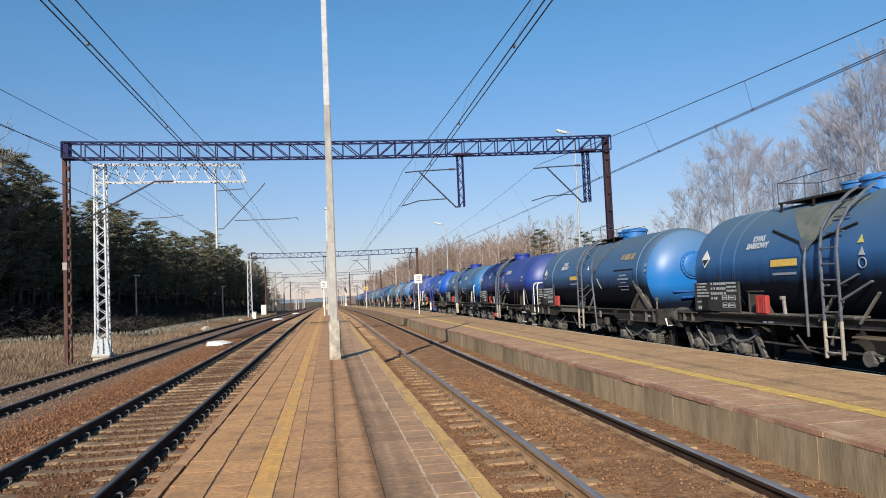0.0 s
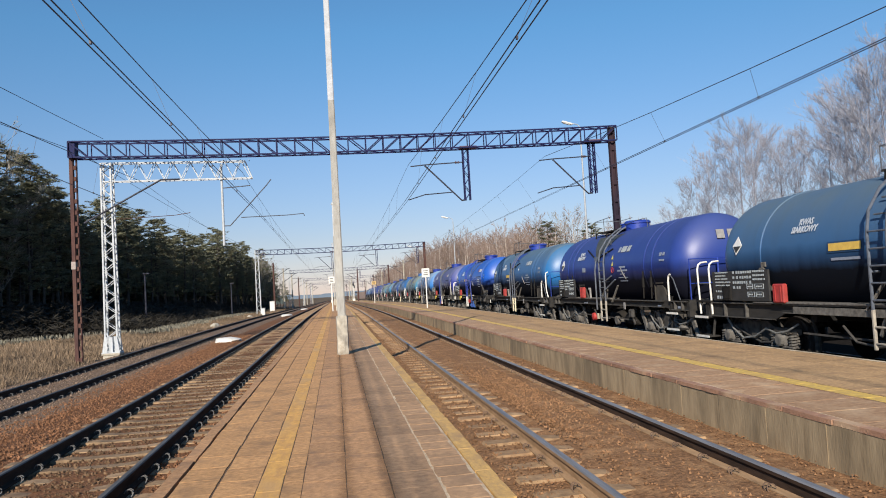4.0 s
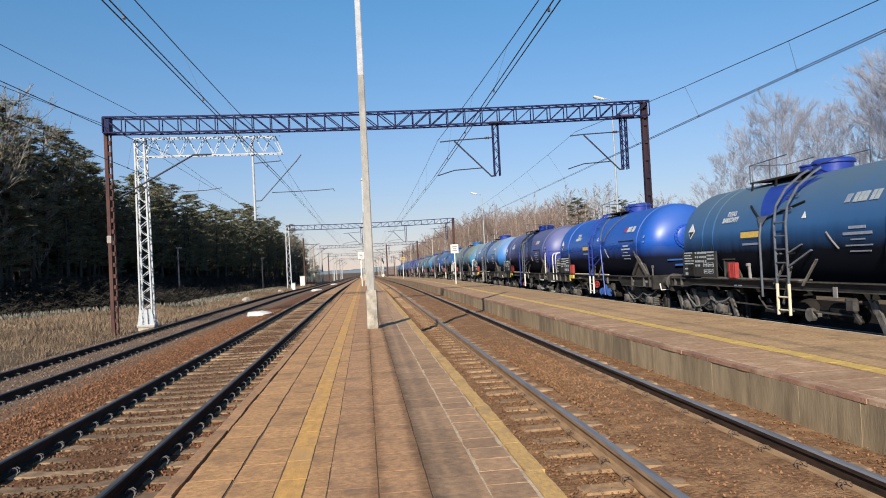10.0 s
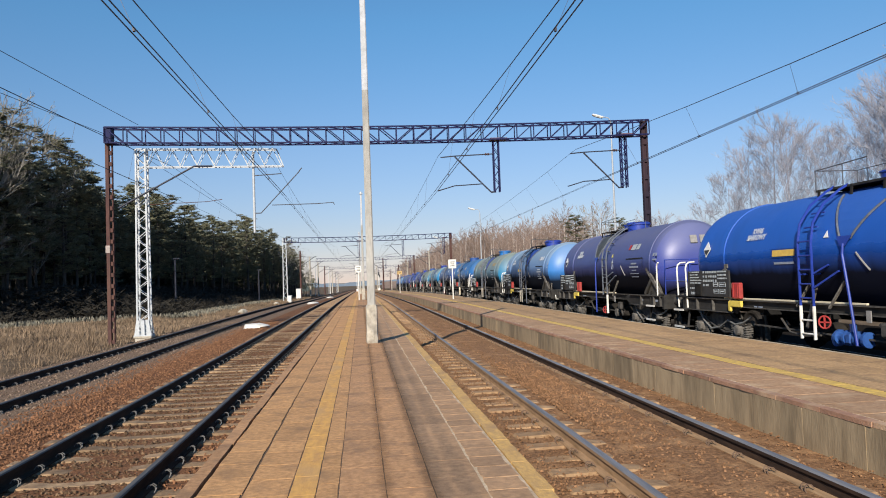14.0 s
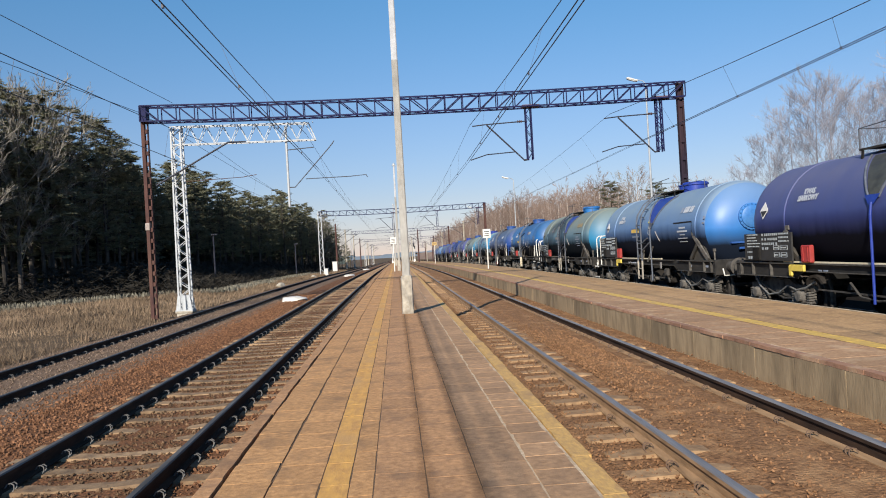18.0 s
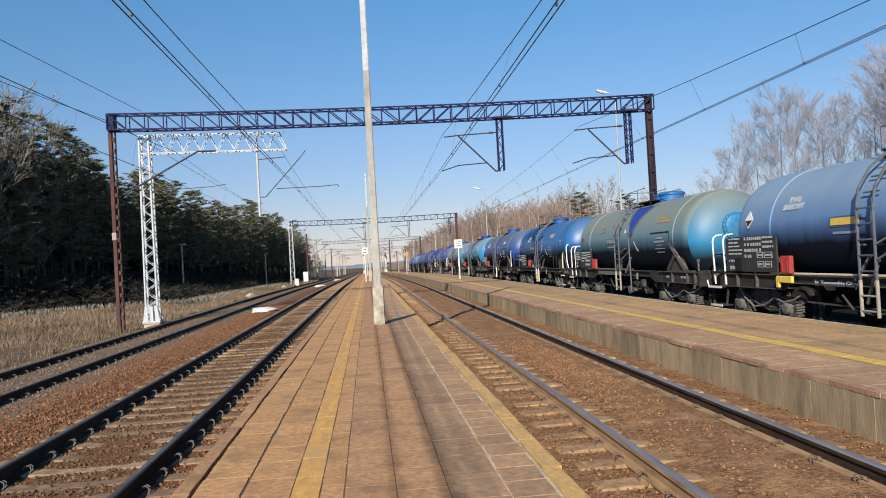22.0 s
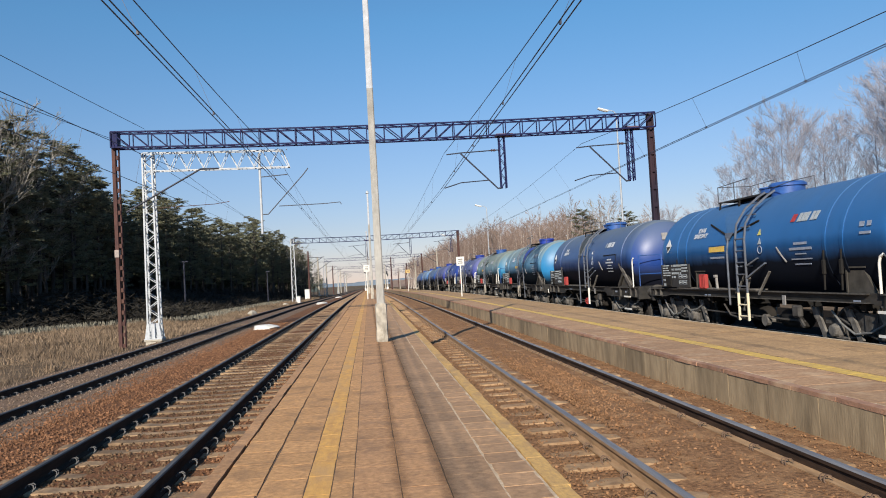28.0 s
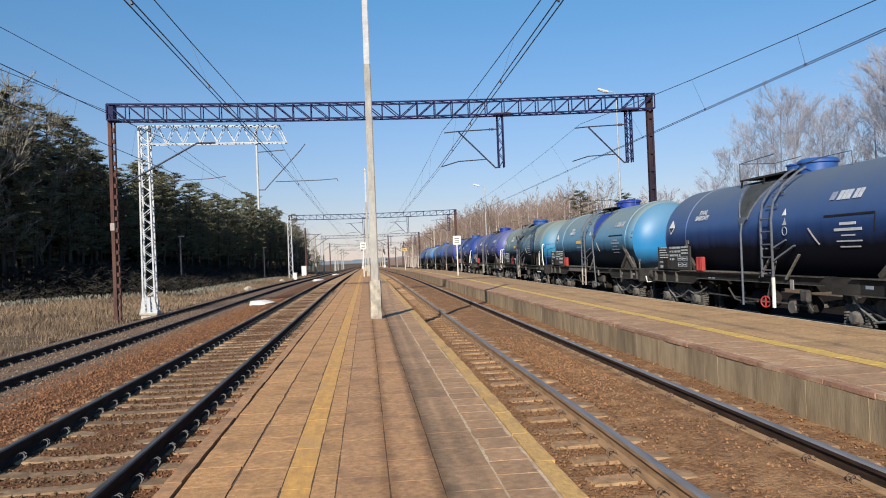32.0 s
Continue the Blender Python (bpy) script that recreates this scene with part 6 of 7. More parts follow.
    for yy in (-5.42, -4.95, -3.95, 3.95, 4.8, 5.4) if kind != "strap" else (-5.3, -4.9, 4.9, 5.3):
        part("sill_rib", Shape().box((-1.295, yy - (more if yy < 0 else 0), 1.045 if kind != "strap" else 1.08), (0.07, 0.03, 0.30 if kind != "strap" else 0.19)), M_sill_rim, w)
    part("air_reservoir", G["air_reservoir"], None, w, at=pose(-0.75, 0.3, 0.62))
    part("air_reservoir", G["air_reservoir"], None, w, at=pose(-0.95, -1.5, 0.60))
    part("outlet_valve", Shape().rod((0, 0, 0.55), (0, 0, 0.95), 0.11, n=12).pipe([(0, 0, 0.6), (-0.6, 0, 0.55), (-1.15, 0, 0.55)], 0.07, 8).lathe([(-0.05, 0.13), (0.05, 0.13)], 12, "x", (-1.2, 0, 0.55)),
         at.get("valve", M_dusty_iron), w, "bottom outlet pipe and valve", pose(0, ly - 0.55, 0))
    part("brake_lever", Shape().bar((-1.28, ly + 0.25, 0.72), (-1.30, ly - 0.12, 1.50), 0.035, 0.06), M_dusty_iron, w)
    part("brake_rod", Shape().bar((-1.28, -1.9, 0.9), (-1.30, -2.3, 0.5), 0.04, 0.06).bar((-1.22, 2.2, 0.66), (-1.22, -2.2, 0.60), 0.03, 0.03), M_bogie, w)
    part("brake_box", Shape().box((-1.3, -2.1, 0.80), (0.12, 0.26, 0.26), 0.04), M_bogie, w)
    part("brake_tag", Shape().box((-1.37, -1.75, 1.02), (0.02, 0.12, 0.20), 0.004), M_lug, w, "small pale tag")
    part("brake_pipe", Shape().pipe([(-1.3, 1.0, 0.85), (-1.3, 0.7, 0.6), (-1.3, 0.2, 0.55), (-1.3, -0.3, 0.6)], 0.022, 6), M_bogie, w)
    if at.get("valve") or kind == "long":
        hw = ly + (0.22 if kind == "long" else -0.42)
        part("handwheel", Shape().pipe([(0, 0.115 * math.cos(k * 0.4488), 0.115 * math.sin(k * 0.4488)) for k in range(15)], 0.016, 6).bar((0, -0.11, 0), (0, 0.11, 0), 0.026, 0.026).bar((0, 0, -0.11), (0, 0, 0.11), 0.026, 0.026), M_red, w, "red valve handwheel", pose(-1.36, hw, 0.62 if kind == "long" else 0.86, 0, 0, 25))
    if at.get("tag"):
        part("tag_plate", card(0.30, 0.15), M_mark_dim, w, "small grey plate", on_skin(1.8, 3, 0.016))
        part("valve_cap", Shape().lathe([(-0.10, 0.05), (-0.08, 0.12), (0.03, 0.13), (0.06, 0.09), (0.07, 0.02)], 14, "x", (-1.30, ly + 1.15, 0.62)), M_red, w, "red valve cap", smooth=40)
        for dy in (0.82, 0.52):
            part("valve_tag", Shape().box((-1.32, ly + dy, 0.64), (0.02, 0.15, 0.18), 0.004), M_cream, w, "small pale tag")
    if at.get("valve"):
        vb = Shape().rod((-1.22, -1.5, 0.60), (-1.22, -0.75, 0.60), 0.085, n=12)
        for yy in (-1.5, -1.28, -0.98, -0.75):
            vb.rod((-1.22, yy - 0.03, 0.60), (-1.22, yy + 0.03, 0.60), 0.14, n=14)
        vb.rod((-1.22, -1.12, 0.6), (-1.22, -1.12, 0.86), 0.06, n=10).box((-1.22, -1.12, 0.60), (0.26, 0.2, 0.24), 0.05)
        part("valve_body", vb, at["valve"], w, "flanged blue valve body")
    for s_ in (-1, 1):
        part("coupling", G["coupling"], None, w, at=pose(0, s_ * 5.68 - (more if s_ < 0 else 0), 1.03, 0, 0, 0 if s_ > 0 else 180))
        part("brake_hose", G["brake_hose"], None, w, at=pose(0, s_ * 5.68 - (more if s_ < 0 else 0), 0.98, 0, 0, 0 if s_ > 0 else 180))
    end = at.get("end", "plain")
    if end == "flange":
        part("end_flange", solid("end_flange", at.get("flange", fit), 30), None, w, "bolted manhole flange on the tank end", pose(-0.05, -5.33 - more, 2.36) @ Matrix.Diagonal((0.62, 0.9, 0.62, 1)))
        part("end_shelf", Shape().box((-0.1, -5.22, 1.66), (1.1, 0.22, 0.05), 0.01).bar((-0.55, -5.2, 1.64), (-0.40, -5.0, 1.40), 0.06, 0.05).bar((0.35, -5.2, 1.64), (0.2, -5.0, 1.40), 0.06, 0.05), M_blue_mid, w, "blue shelf under the flange", pose(0, -more, 0))
        part("end_valve", solid("end_valve", M_blue_mid), None, w, at=pose(0, -5.35 - more, 1.50))
    if end == "plates":
        for x in (-0.27, 0.03):
            part("end_plate", Shape().box((0, 0, 0), (0.21, 0.02, 0.24), 0.006), M_lug, w, "small worn plate", pose(x + 0.12, -5.285 - more, 2.82, -16))
    if kind != "gusset":
        part("guard_rail", solid("guard_rail", fit, 40), None, w, "bent guard rail round the end platform", pose(0, -5.60 - more, 0))
        part("end_platform", Shape().box((0, -5.45, 1.21), (2.6, 0.45, 0.05), 0.006), M_frame, w, "", pose(0, -more, 0))
        if kind == "strap":
            part("handrail_low", G["handrail_low"], None, w, "white handrail", pose(0, -4.60, 0))
            part("handrail_stay", G["handrail_stay"], None, w, "", pose(0, -4.60, 0))
            if at.get("bent", True):
                part("handrail_bent", G["handrail_bent"], None, w, "white handrail", pose(0, -5.30, 0))
        else:
            part("handrail_tall", G["handrail_tall"], None, w, "white handrail", pose(0, -5.25 - more, 0))
        for z, ww in ((0.90, 0.62), (0.50, 0.66)):
            part("step", Shape().box((-1.30, -4.98, z), (0.26, ww, 0.035), 0.008).bar((-1.34, -4.70, z), (-1.26, -4.70, z + 0.42), 0.03, 0.04), M_frame, w, "", pose(0, -more, 0))
            part("step_edge", Shape().box((-1.435, -4.98, z), (0.014, ww, 0.05)), M_white, w, "white step edge", pose(0, -more, 0))
    else:
        part("signal_lamp_bracket", Shape().rod((-1.2, -5.45, 1.2), (-1.2, -5.45, 1.46), 0.022, n=6).box((-1.2, -5.45, 1.49), (0.07, 0.07, 0.08), 0.01), M_dusty_iron, w, "grey lamp bracket", pose(0, -more, 0))
        part("step_handle", Shape().pipe([(-1.1, -5.7, 0.98), (-1.1, -5.78, 0.8), (-0.7, -5.78, 0.8), (-0.7, -5.7, 0.98)], 0.02, 6), M_white, w, "white shunter handle", pose(0, -more, 0))
    if at.get("rails"):
        # shunter's stand at the far end: two white rails over a pair of white-edged steps
        for yy in (5.36, 5.90):
            part("handrail", G["handrail"], None, w, "white handrail", pose(0, yy, 0))
        part("stand", Shape().box((-1.15, 5.66, 1.21), (0.4, 0.62, 0.05), 0.006), M_frame, w)
        part("tie_bar", Shape().pipe([(-1.30, 5.36, 1.62), (-1.30, 5.90, 1.62)], 0.014, 6), M_rail_grey, w)
        for z, ww in ((0.86, 0.60), (0.42, 0.58)):
            part("step", Shape().box((-1.28, 5.66, z), (0.28, ww, 0.035), 0.008).bar((-1.30, 5.40, z), (-1.24, 5.38, z + 0.42), 0.04, 0.05), M_sill, w)
            part("step_edge", Shape().box((-1.425, 5.66, z), (0.014, ww, 0.05)), M_white, w, "white step edge")
    return w, bogies


# distance of each wagon's hazard diamond along the line when the film begins; the diamond sits 4.15 m before the wagon's middle
DIAMONDS = [3.2, 15.59, 28.02, 40.15, 51.99, 64.55, 77.13, 89.72, 102.54, 114.55, 127.45]
TRAIN = [
    ("teal", "strap", {}, "blue tank wagon with a dusty crown on the side track"),
    ("teal", "strap", {"tri": "y", "fittings": M_flange_light, "tray": M_tray_dusty, "plate_y": 1.25}, "teal-blue acid tank wagon with a long side ladder"),
    ("dusty", "gusset", {"rails": True, "end": "flange", "flange": M_flange_azure, "fittings": M_flange_azure, "logo": M_logo_faded}, "azure tank wagon, faded yellow logo and bolted end flange"),
    ("purple", "strap", {"end": "plates", "tri": "y", "fittings": M_blue_bright, "tray": M_tray_dark, "bent": False, "logo_y": -1.25, "panel_y": -1.6, "plate": False, "tag": True}, "violet-blue tank wagon with white end handrails"),
    ("teal", "strap", {"foot": "cream", "end": "plates", "tray": M_blue_bright, "fittings": M_blue_bright, "tray_y": 0.72, "tray_form": ((0.75, -1.35), 34)}, "teal tank wagon with a bright blue spill tray"),
    ("royal", "gusset", {"rails": True, "end": "flange", "flange": M_flange_royal, "logo_red": True, "clear": True, "ladder": M_blue_bright, "foot": "white", "yellow": True, "blue_pipe": True, "fittings": M_blue_bright, "valve": M_blue_mid}, "clean glossy royal-blue tank wagon with a blue ladder"),
    ("plum", "long", {"end": "plates", "tri": "y", "logo_red": True, "foot": "white", "yellow": True, "blue_pipe": True, "fittings": M_blue_bright, "plate": False, "tray": M_tray_dark}, "deep violet-blue tank wagon with a yellow warning lug"),
    ("light", "gusset", {"rails": True, "home": True, "end": "flange", "flange": M_flange_light, "tray": M_blue_bright, "fittings": M_blue_bright, "tri": "y", "tray_y": -0.85, "ladder_y": 0.1, "acid_y": 2.5, "clear": True, "yellow": True, "pipe_lean": -0.05}, "light blue tank wagon, dusty flank and bright blue dome"),
    ("mossy", "gusset", {"rails": True, "end": "flange", "flange": M_flange_teal, "fittings": M_flange_azure, "tray": M_blue_bright, "logo": M_logo_faded, "plate_paint": M_lug, "faded": True, "longer": 0.35, "pipe_lean": -0.05}, "weathered turquoise tank wagon with a mossy grey crown"),
    ("azure", "strap", {"end": "plates", "tri": "y", "foot": "cream", "logo_red": True}, "azure-blue tank wagon with white end handrails"),
    ("navy", "long", {"end": "plates", "tri": "pale", "foot": "white", "tray": M_tray_dark, "plate": False, "clear": True, "longer": 0.5}, "dark navy tank wagon with guard rails on its end"),
]
MORE = ["sky", "mossy", "plum", "purple", "plum", "navy", "light", "navy"]


def build_train():
    made = []
    for (paint, kind, opts, label), y in zip(TRAIN, DIAMONDS):
        w, wheels = build_wagon(paint, kind, opts, label)
        made.append((w, wheels, y - 4.15))
    y = made[-1][2]
    for i, paint in enumerate(MORE):
        y += 12.4
        w, wheels = build_wagon(paint, "gusset" if i % 2 == 0 else "strap", {"rails": i % 3 == 1, "tray": M_blue_bright if i % 2 == 0 else PAINTS[paint], "fittings": M_blue_bright if i % 2 == 0 else M_blue_mid},
                                "distant %s tank wagon in the moving train" % {"sky": "turquoise", "mossy": "weathered grey-green", "plum": "dusty violet", "purple": "violet-blue", "light": "light blue"}.get(paint, paint), full=i < 4)
        made.append((w, wheels if i < 2 else [], y))
    return made


WAGONS = build_train()


def motions():
    """The train rolls past towards the camera at a steady speed; its wheels turn."""
    for w, wheels, y0 in WAGONS:
        rows = []
        for t in range(0, 33):
            y = y0 - SPEED * t
            tip = math.degrees(math.atan((lie(y + 4) - lie(y - 4)) / 8))
            rows.append((t, pose(X_TRAIN, y, Z_TRAIN + (lie(y + 4) + lie(y - 4)) / 2, tip, 0, 0)))
        walk(w, rows)
        for ws in wheels:
            p = ws.location.copy()
            walk(ws, [(k / 6, pose(p.x, p.y, p.z, math.degrees(SPEED * k / 6 / 0.46), 0, 0)) for k in range(0, 193)])

# ---- trees ----


def tuft(vs, fs, c, r, n, rnd, flat=0.55):
    """A spray of needle blades round c."""
    for _ in range(n):
        w, u = rnd.uniform(0, 6.283), rnd.uniform(-0.5, 0.9)
        d = Vector((math.cos(w), math.sin(w), u * flat)).normalized()
        side = d.cross(Vector((rnd.uniform(-1, 1), rnd.uniform(-1, 1), rnd.uniform(-1, 1)))).normalized()
        ln = r * rnd.uniform(0.6, 1.25)
        wd = r * rnd.uniform(0.06, 0.115)
        k = len(vs)
        vs += [c - side * wd, c + side * wd, c + d * ln]
        fs.append((k, k + 1, k + 2))


def pine_meshes(seed, h, r, tufts):
    rnd = random.Random(seed)
    t = Shape()
    lean = Vector((rnd.uniform(-0.3, 0.3), rnd.uniform(-0.3, 0.3), 0))
    pts = [Vector((0, 0, -0.3)) + lean * (i / 6) + Vector((rnd.uniform(-0.06, 0.06), rnd.uniform(-0.06, 0.06), (h + 0.2) * i / 6)) for i in range(7)]
    for i in range(6):
        t.rod(pts[i], pts[i + 1], 0.17 * (1 - i / 6.6), 0.17 * (1 - (i + 1) / 6.6), 7, False)
    vs, fs = [], []

    def trunk_at(z):
        q = min(5.999, max(0, (z + 0.3) / (h + 0.2) * 6))
        return pts[int(q)].lerp(pts[int(q) + 1], q - int(q))
    n = 46
    per = tufts // n
    for i in range(n):
        f = 0.30 + 0.70 * (i / n) ** 0.9
        z = h * f
        prof = (1 - ((f - 0.62) / 0.42) ** 2) if f > 0.62 else 0.45 + 0.55 * ((f - 0.3) / 0.32)
        ln = r * max(0.16, prof) * rnd.uniform(0.6, 1.15)
        w = rnd.uniform(0, 6.283)
        base = trunk_at(z)
        tip = base + Vector((math.cos(w) * ln, math.sin(w) * ln, ln * rnd.uniform(-0.05, 0.45)))
        t.rod(base, tip, 0.035, 0.01, 4, False)
        hubs = [(q + rnd.uniform(-0.06, 0.06), rnd.gauss(0, 0.16), rnd.gauss(0, 0.16)) for q in (0.42, 0.62, 0.82, 1.0)]
        for k in range(per):
            q, ox, oy = hubs[min(3, int(4 * rnd.random() ** 0.75))]
            c = base.lerp(tip, q) + Vector((ox + rnd.gauss(0, 0.15), oy + rnd.gauss(0, 0.15), rnd.gauss(0.06, 0.07)))
            tuft(vs, fs, c, rnd.uniform(0.24, 0.42), 15, rnd)
    for i in range(7):
        z = h * rnd.uniform(0.12, 0.4)
        w = rnd.uniform(0, 6.283)
        ln = rnd.uniform(0.5, 1.4)
        base = trunk_at(z)
        t.rod(base, base + Vector((math.cos(w) * ln, math.sin(w) * ln, rnd.uniform(-0.1, 0.2))), 0.02, 0.006, 4, False)
    me = bpy.data.meshes.new("crown")
    me.from_pydata([tuple(v) for v in vs], [], fs)
    me.materials.append(M_needle)
    return t.mesh("trunk", M_bark, 40), me


def upright_meshes(seed, h, wide, limbs, subs, twigs, ends, fine, twig_mat, bark_mat, girth=0.10, low=0.22):
    """A leafless tree: a slim stem with rising limbs, each bearing fine straight twigs under a rounded top."""
    rnd = random.Random(seed)
    t, c = Shape(), Shape()

    def off(d, k, up=0.25):
        w = Vector((rnd.gauss(0, 1), rnd.gauss(0, 1), rnd.gauss(0, 1)))
        w = (w - w.dot(d) * d).normalized()
        return (d + w * k + Vector((0, 0, up))).normalized()
    pts = [Vector((0, 0, -0.3))]
    d = Vector((rnd.gauss(0, 0.03), rnd.gauss(0, 0.03), 1)).normalized()
    n = 8
    for i in range(n):
        pts.append(pts[-1] + d * (h / n) + Vector((rnd.gauss(0, 0.04), rnd.gauss(0, 0.04), 0)))
        t.rod(pts[i], pts[i + 1], girth * (1 - i / n) + 0.012, girth * (1 - (i + 1) / n) + 0.012, 6, False)
    for i in range(limbs):
        f = low + (0.96 - low) * (i + rnd.random()) / limbs
        q = f * n
        p = pts[int(q)].lerp(pts[int(q) + 1], q - int(q))
        w = i * 2.4 + rnd.uniform(-0.5, 0.5)
        ln = h * wide * (0.5 + 0.5 * math.sin(math.pi * min(1, (1 - f) * 1.25 + 0.05))) * rnd.uniform(0.8, 1.15)
        u = Vector((math.cos(w), math.sin(w), rnd.uniform(0.75, 1.5))).normalized()
        tip = p + u * ln + Vector((0, 0, ln * 0.12))
        c.rod(p, tip, girth * 0.26 * (1.15 - f), 0.006, 3, False)
        for _ in range(subs):
            g = rnd.uniform(0.2, 1.0)
            p1 = p.lerp(tip, g)
            u1 = off(u, rnd.uniform(0.35, 0.7))
            l1 = ln * rnd.uniform(0.28, 0.5) * (1.15 - 0.5 * g)
            c.twig(p1, p1 + u1 * l1, fine * 1.6, rnd)
            for _ in range(twigs):
                p2 = p1 + u1 * l1 * rnd.uniform(0.25, 1.0)
                u2 = off(u1, rnd.uniform(0.3, 0.7))
                l2 = l1 * rnd.uniform(0.3, 0.55)
                c.twig(p2, p2 + u2 * l2, fine, rnd)
                for _ in range(ends):
                    p3 = p2 + u2 * l2 * rnd.uniform(0.3, 1.0)
                    c.twig(p3, p3 + off(u2, 0.5) * l2 * rnd.uniform(0.3, 0.6), fine * 0.8, rnd)
    return t.mesh("trunk", bark_mat, 40), c.mesh("crown", twig_mat)


def plant(name, meshes, x, y, z, k, turn, label, category, group):
    tr = thing(name, label, category, pose(x, y, z, 0, 0, turn) @ Matrix.Diagonal((k, k, k, 1)), group)
    part("trunk", meshes[0], None, tr)
    part("crown", meshes[1], None, tr)


def verge(y):
    """Where the open grass beside the outer track ends and the brush before the forest begins."""
    return np.interp(y, [43, 49, 51, 53, 107, 170], [-22.2, -18.5, -15.0, -12.7, -13.4, -13.4])


def build_trees():
    rnd = random.Random(21)
    pines = [pine_meshes(40 + i, h, r, n) for i, (h, r, n) in enumerate(((12.5, 2.3, 600), (11.5, 2.0, 560), (13.2, 2.5, 640), (10.4, 2.2, 560), (12.0, 1.8, 520)))]

    def edge(y):
        return -25.0 + 9.5 * min(1, max(0, (y - 40) / 120))
    def taper(y):
        return 1.0 if y < 150 else 1.0 - 0.2 * (y - 150) / 40 if y < 190 else 0.8 - 0.35 * (y - 190) / 45
    inner = Shape()
    y = 14.0
    while y < 238:
        step = 2.1 if y < 90 else (3.2 if y < 180 else 6.0)
        for row in range(2):
            x = edge(y) - row * 2.5 + rnd.uniform(-1.1, 1.1)
            yy = y + rnd.uniform(-1.1, 1.1)
            if yy < -x * 1.62:
                continue
            k = 1.06 * taper(yy) * rnd.uniform(0.84, 1.08) * (1.08 if yy < 45 else 1.05 if yy < 70 else 1.0) * (0.92 if row == 0 else 1.0)
            plant("pine_tree", rnd.choice(pines), x, yy, hill(x, yy), k, rnd.uniform(0, 360),
                  "dark green pine with a bare lower trunk at the forest edge", "tree", "pines along the forest edge")
        y += step
    for x, y, k in ((-24.5, 58.0, 1.10), (-23.6, 62.0, 1.07), (-22.9, 66.0, 1.02), (-25.4, 50.0, 1.16), (-24.0, 50.5, 1.12), (-23.4, 52.0, 1.08), (-23.0, 54.5, 1.0)):
        plant("pine_tree", pines[int(y) % 5], x, y, hill(x, y), k, y * 31, "tall dark green pine rising over the forest edge", "tree", "pines along the forest edge")
    vs, fs = [], []
    y = 8.0
    while y < 238:
        for row in range(2, 9):
            x = edge(y) - row * 2.6 + rnd.uniform(-1.2, 1.2)
            yy = y + rnd.uniform(-1.2, 1.2)
            if yy < -x * 1.62:
                continue
            z, h = hill(x, yy), rnd.uniform(10.5, 13.2) * taper(yy) * (1.2 if yy < 45 else 1.08 if yy < 70 else 1.0)
            inner.rod((x, yy, z), (x + rnd.uniform(-0.3, 0.3), yy, z + h), 0.16, 0.05, 5, False)
            for q in range(34):
                f = rnd.uniform(0.28, 1.0)
                w, rr = rnd.uniform(0, 6.283), 2.2 * (1.05 - f) ** 0.5 * rnd.uniform(0.3, 1.0)
                tuft(vs, fs, Vector((x + rr * math.cos(w), yy + rr * math.sin(w), z + h * f)), 0.95, 14, rnd)
            for q in range(30 if row > 2 else 17):
                tuft(vs, fs, Vector((x + rnd.uniform(-1.4, 1.4), yy + rnd.uniform(-1.4, 1.4), z + rnd.uniform(0.1, 4.2))), 1.0, 14, rnd)
        y += 2.2 if y < 110 else 4.2
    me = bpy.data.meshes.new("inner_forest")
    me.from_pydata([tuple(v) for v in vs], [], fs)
    me.materials.append(M_inner_shaded)
    wood = thing("inner_forest", "dense pine wood and undergrowth behind the edge, shade painted into its needles", "forest", kind="stuff", data=me)
    tagged(part("inner_trunks", inner, M_bark, wood), kind="stuff")
    # brambles and low growth under the trees, right up to the open verge; shade is in their colour
    vs, fs = [], []
    for _ in range(9500):
        yy = 38 + 130 * rnd.random() ** 1.4
        near = float(verge(yy))
        x = near - 10.5 * rnd.random() ** 1.2
        top = 0.45 + 0.3 * (near - x)
        tuft(vs, fs, Vector((x, yy, hill(x, yy) + rnd.uniform(0.0, min(2.4, top)))), rnd.uniform(0.3, 0.65), 12, rnd, 1.0)
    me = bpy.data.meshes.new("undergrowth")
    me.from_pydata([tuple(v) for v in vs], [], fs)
    me.materials.append(M_bramble_shaded)
    thing("undergrowth", "dense brambles and saplings under the forest edge, coloured near black as shade", "undergrowth", kind="stuff", data=me)
    grey = [upright_meshes(95 + i, h, 0.30, 24, 8, 5, 2, 0.008, M_twig_grey, M_bark, 0.11, 0.2) for i, h in enumerate((11.2, 10.0))]
    for x, y, k in ((-23.2, 43.0, 1.2), (-23.4, 47.5, 1.3), (-23.2, 51.5, 1.36), (-23.3, 56.5, 1.24), (-14.6, 150.0, 0.9), (-14.2, 162.0, 0.9), (-14.0, 176.0, 0.75), (-13.8, 190.0, 0.66), (-13.6, 202.0, 0.5)):
        plant("bare_tree", grey[int(y) % 2], x, y, hill(x, y), k, y * 37, "leafless grey tree in front of the pines", "tree", "leafless trees at the forest edge")
    birch = [upright_meshes(60 + i, h, 0.23, 22, 6, 4, 1, 0.0085, M_twig, M_birch, 0.12, 0.36) for i, h in enumerate((10.6, 9.8, 11.2, 10.0))]
    pale = [upright_meshes(80 + i, h, 0.27, 40, 11, 8, 3, 0.0040, M_twig_pale, M_twig_pale, 0.10, 0.12) for i, h in enumerate((11.6, 10.8, 11.2))]
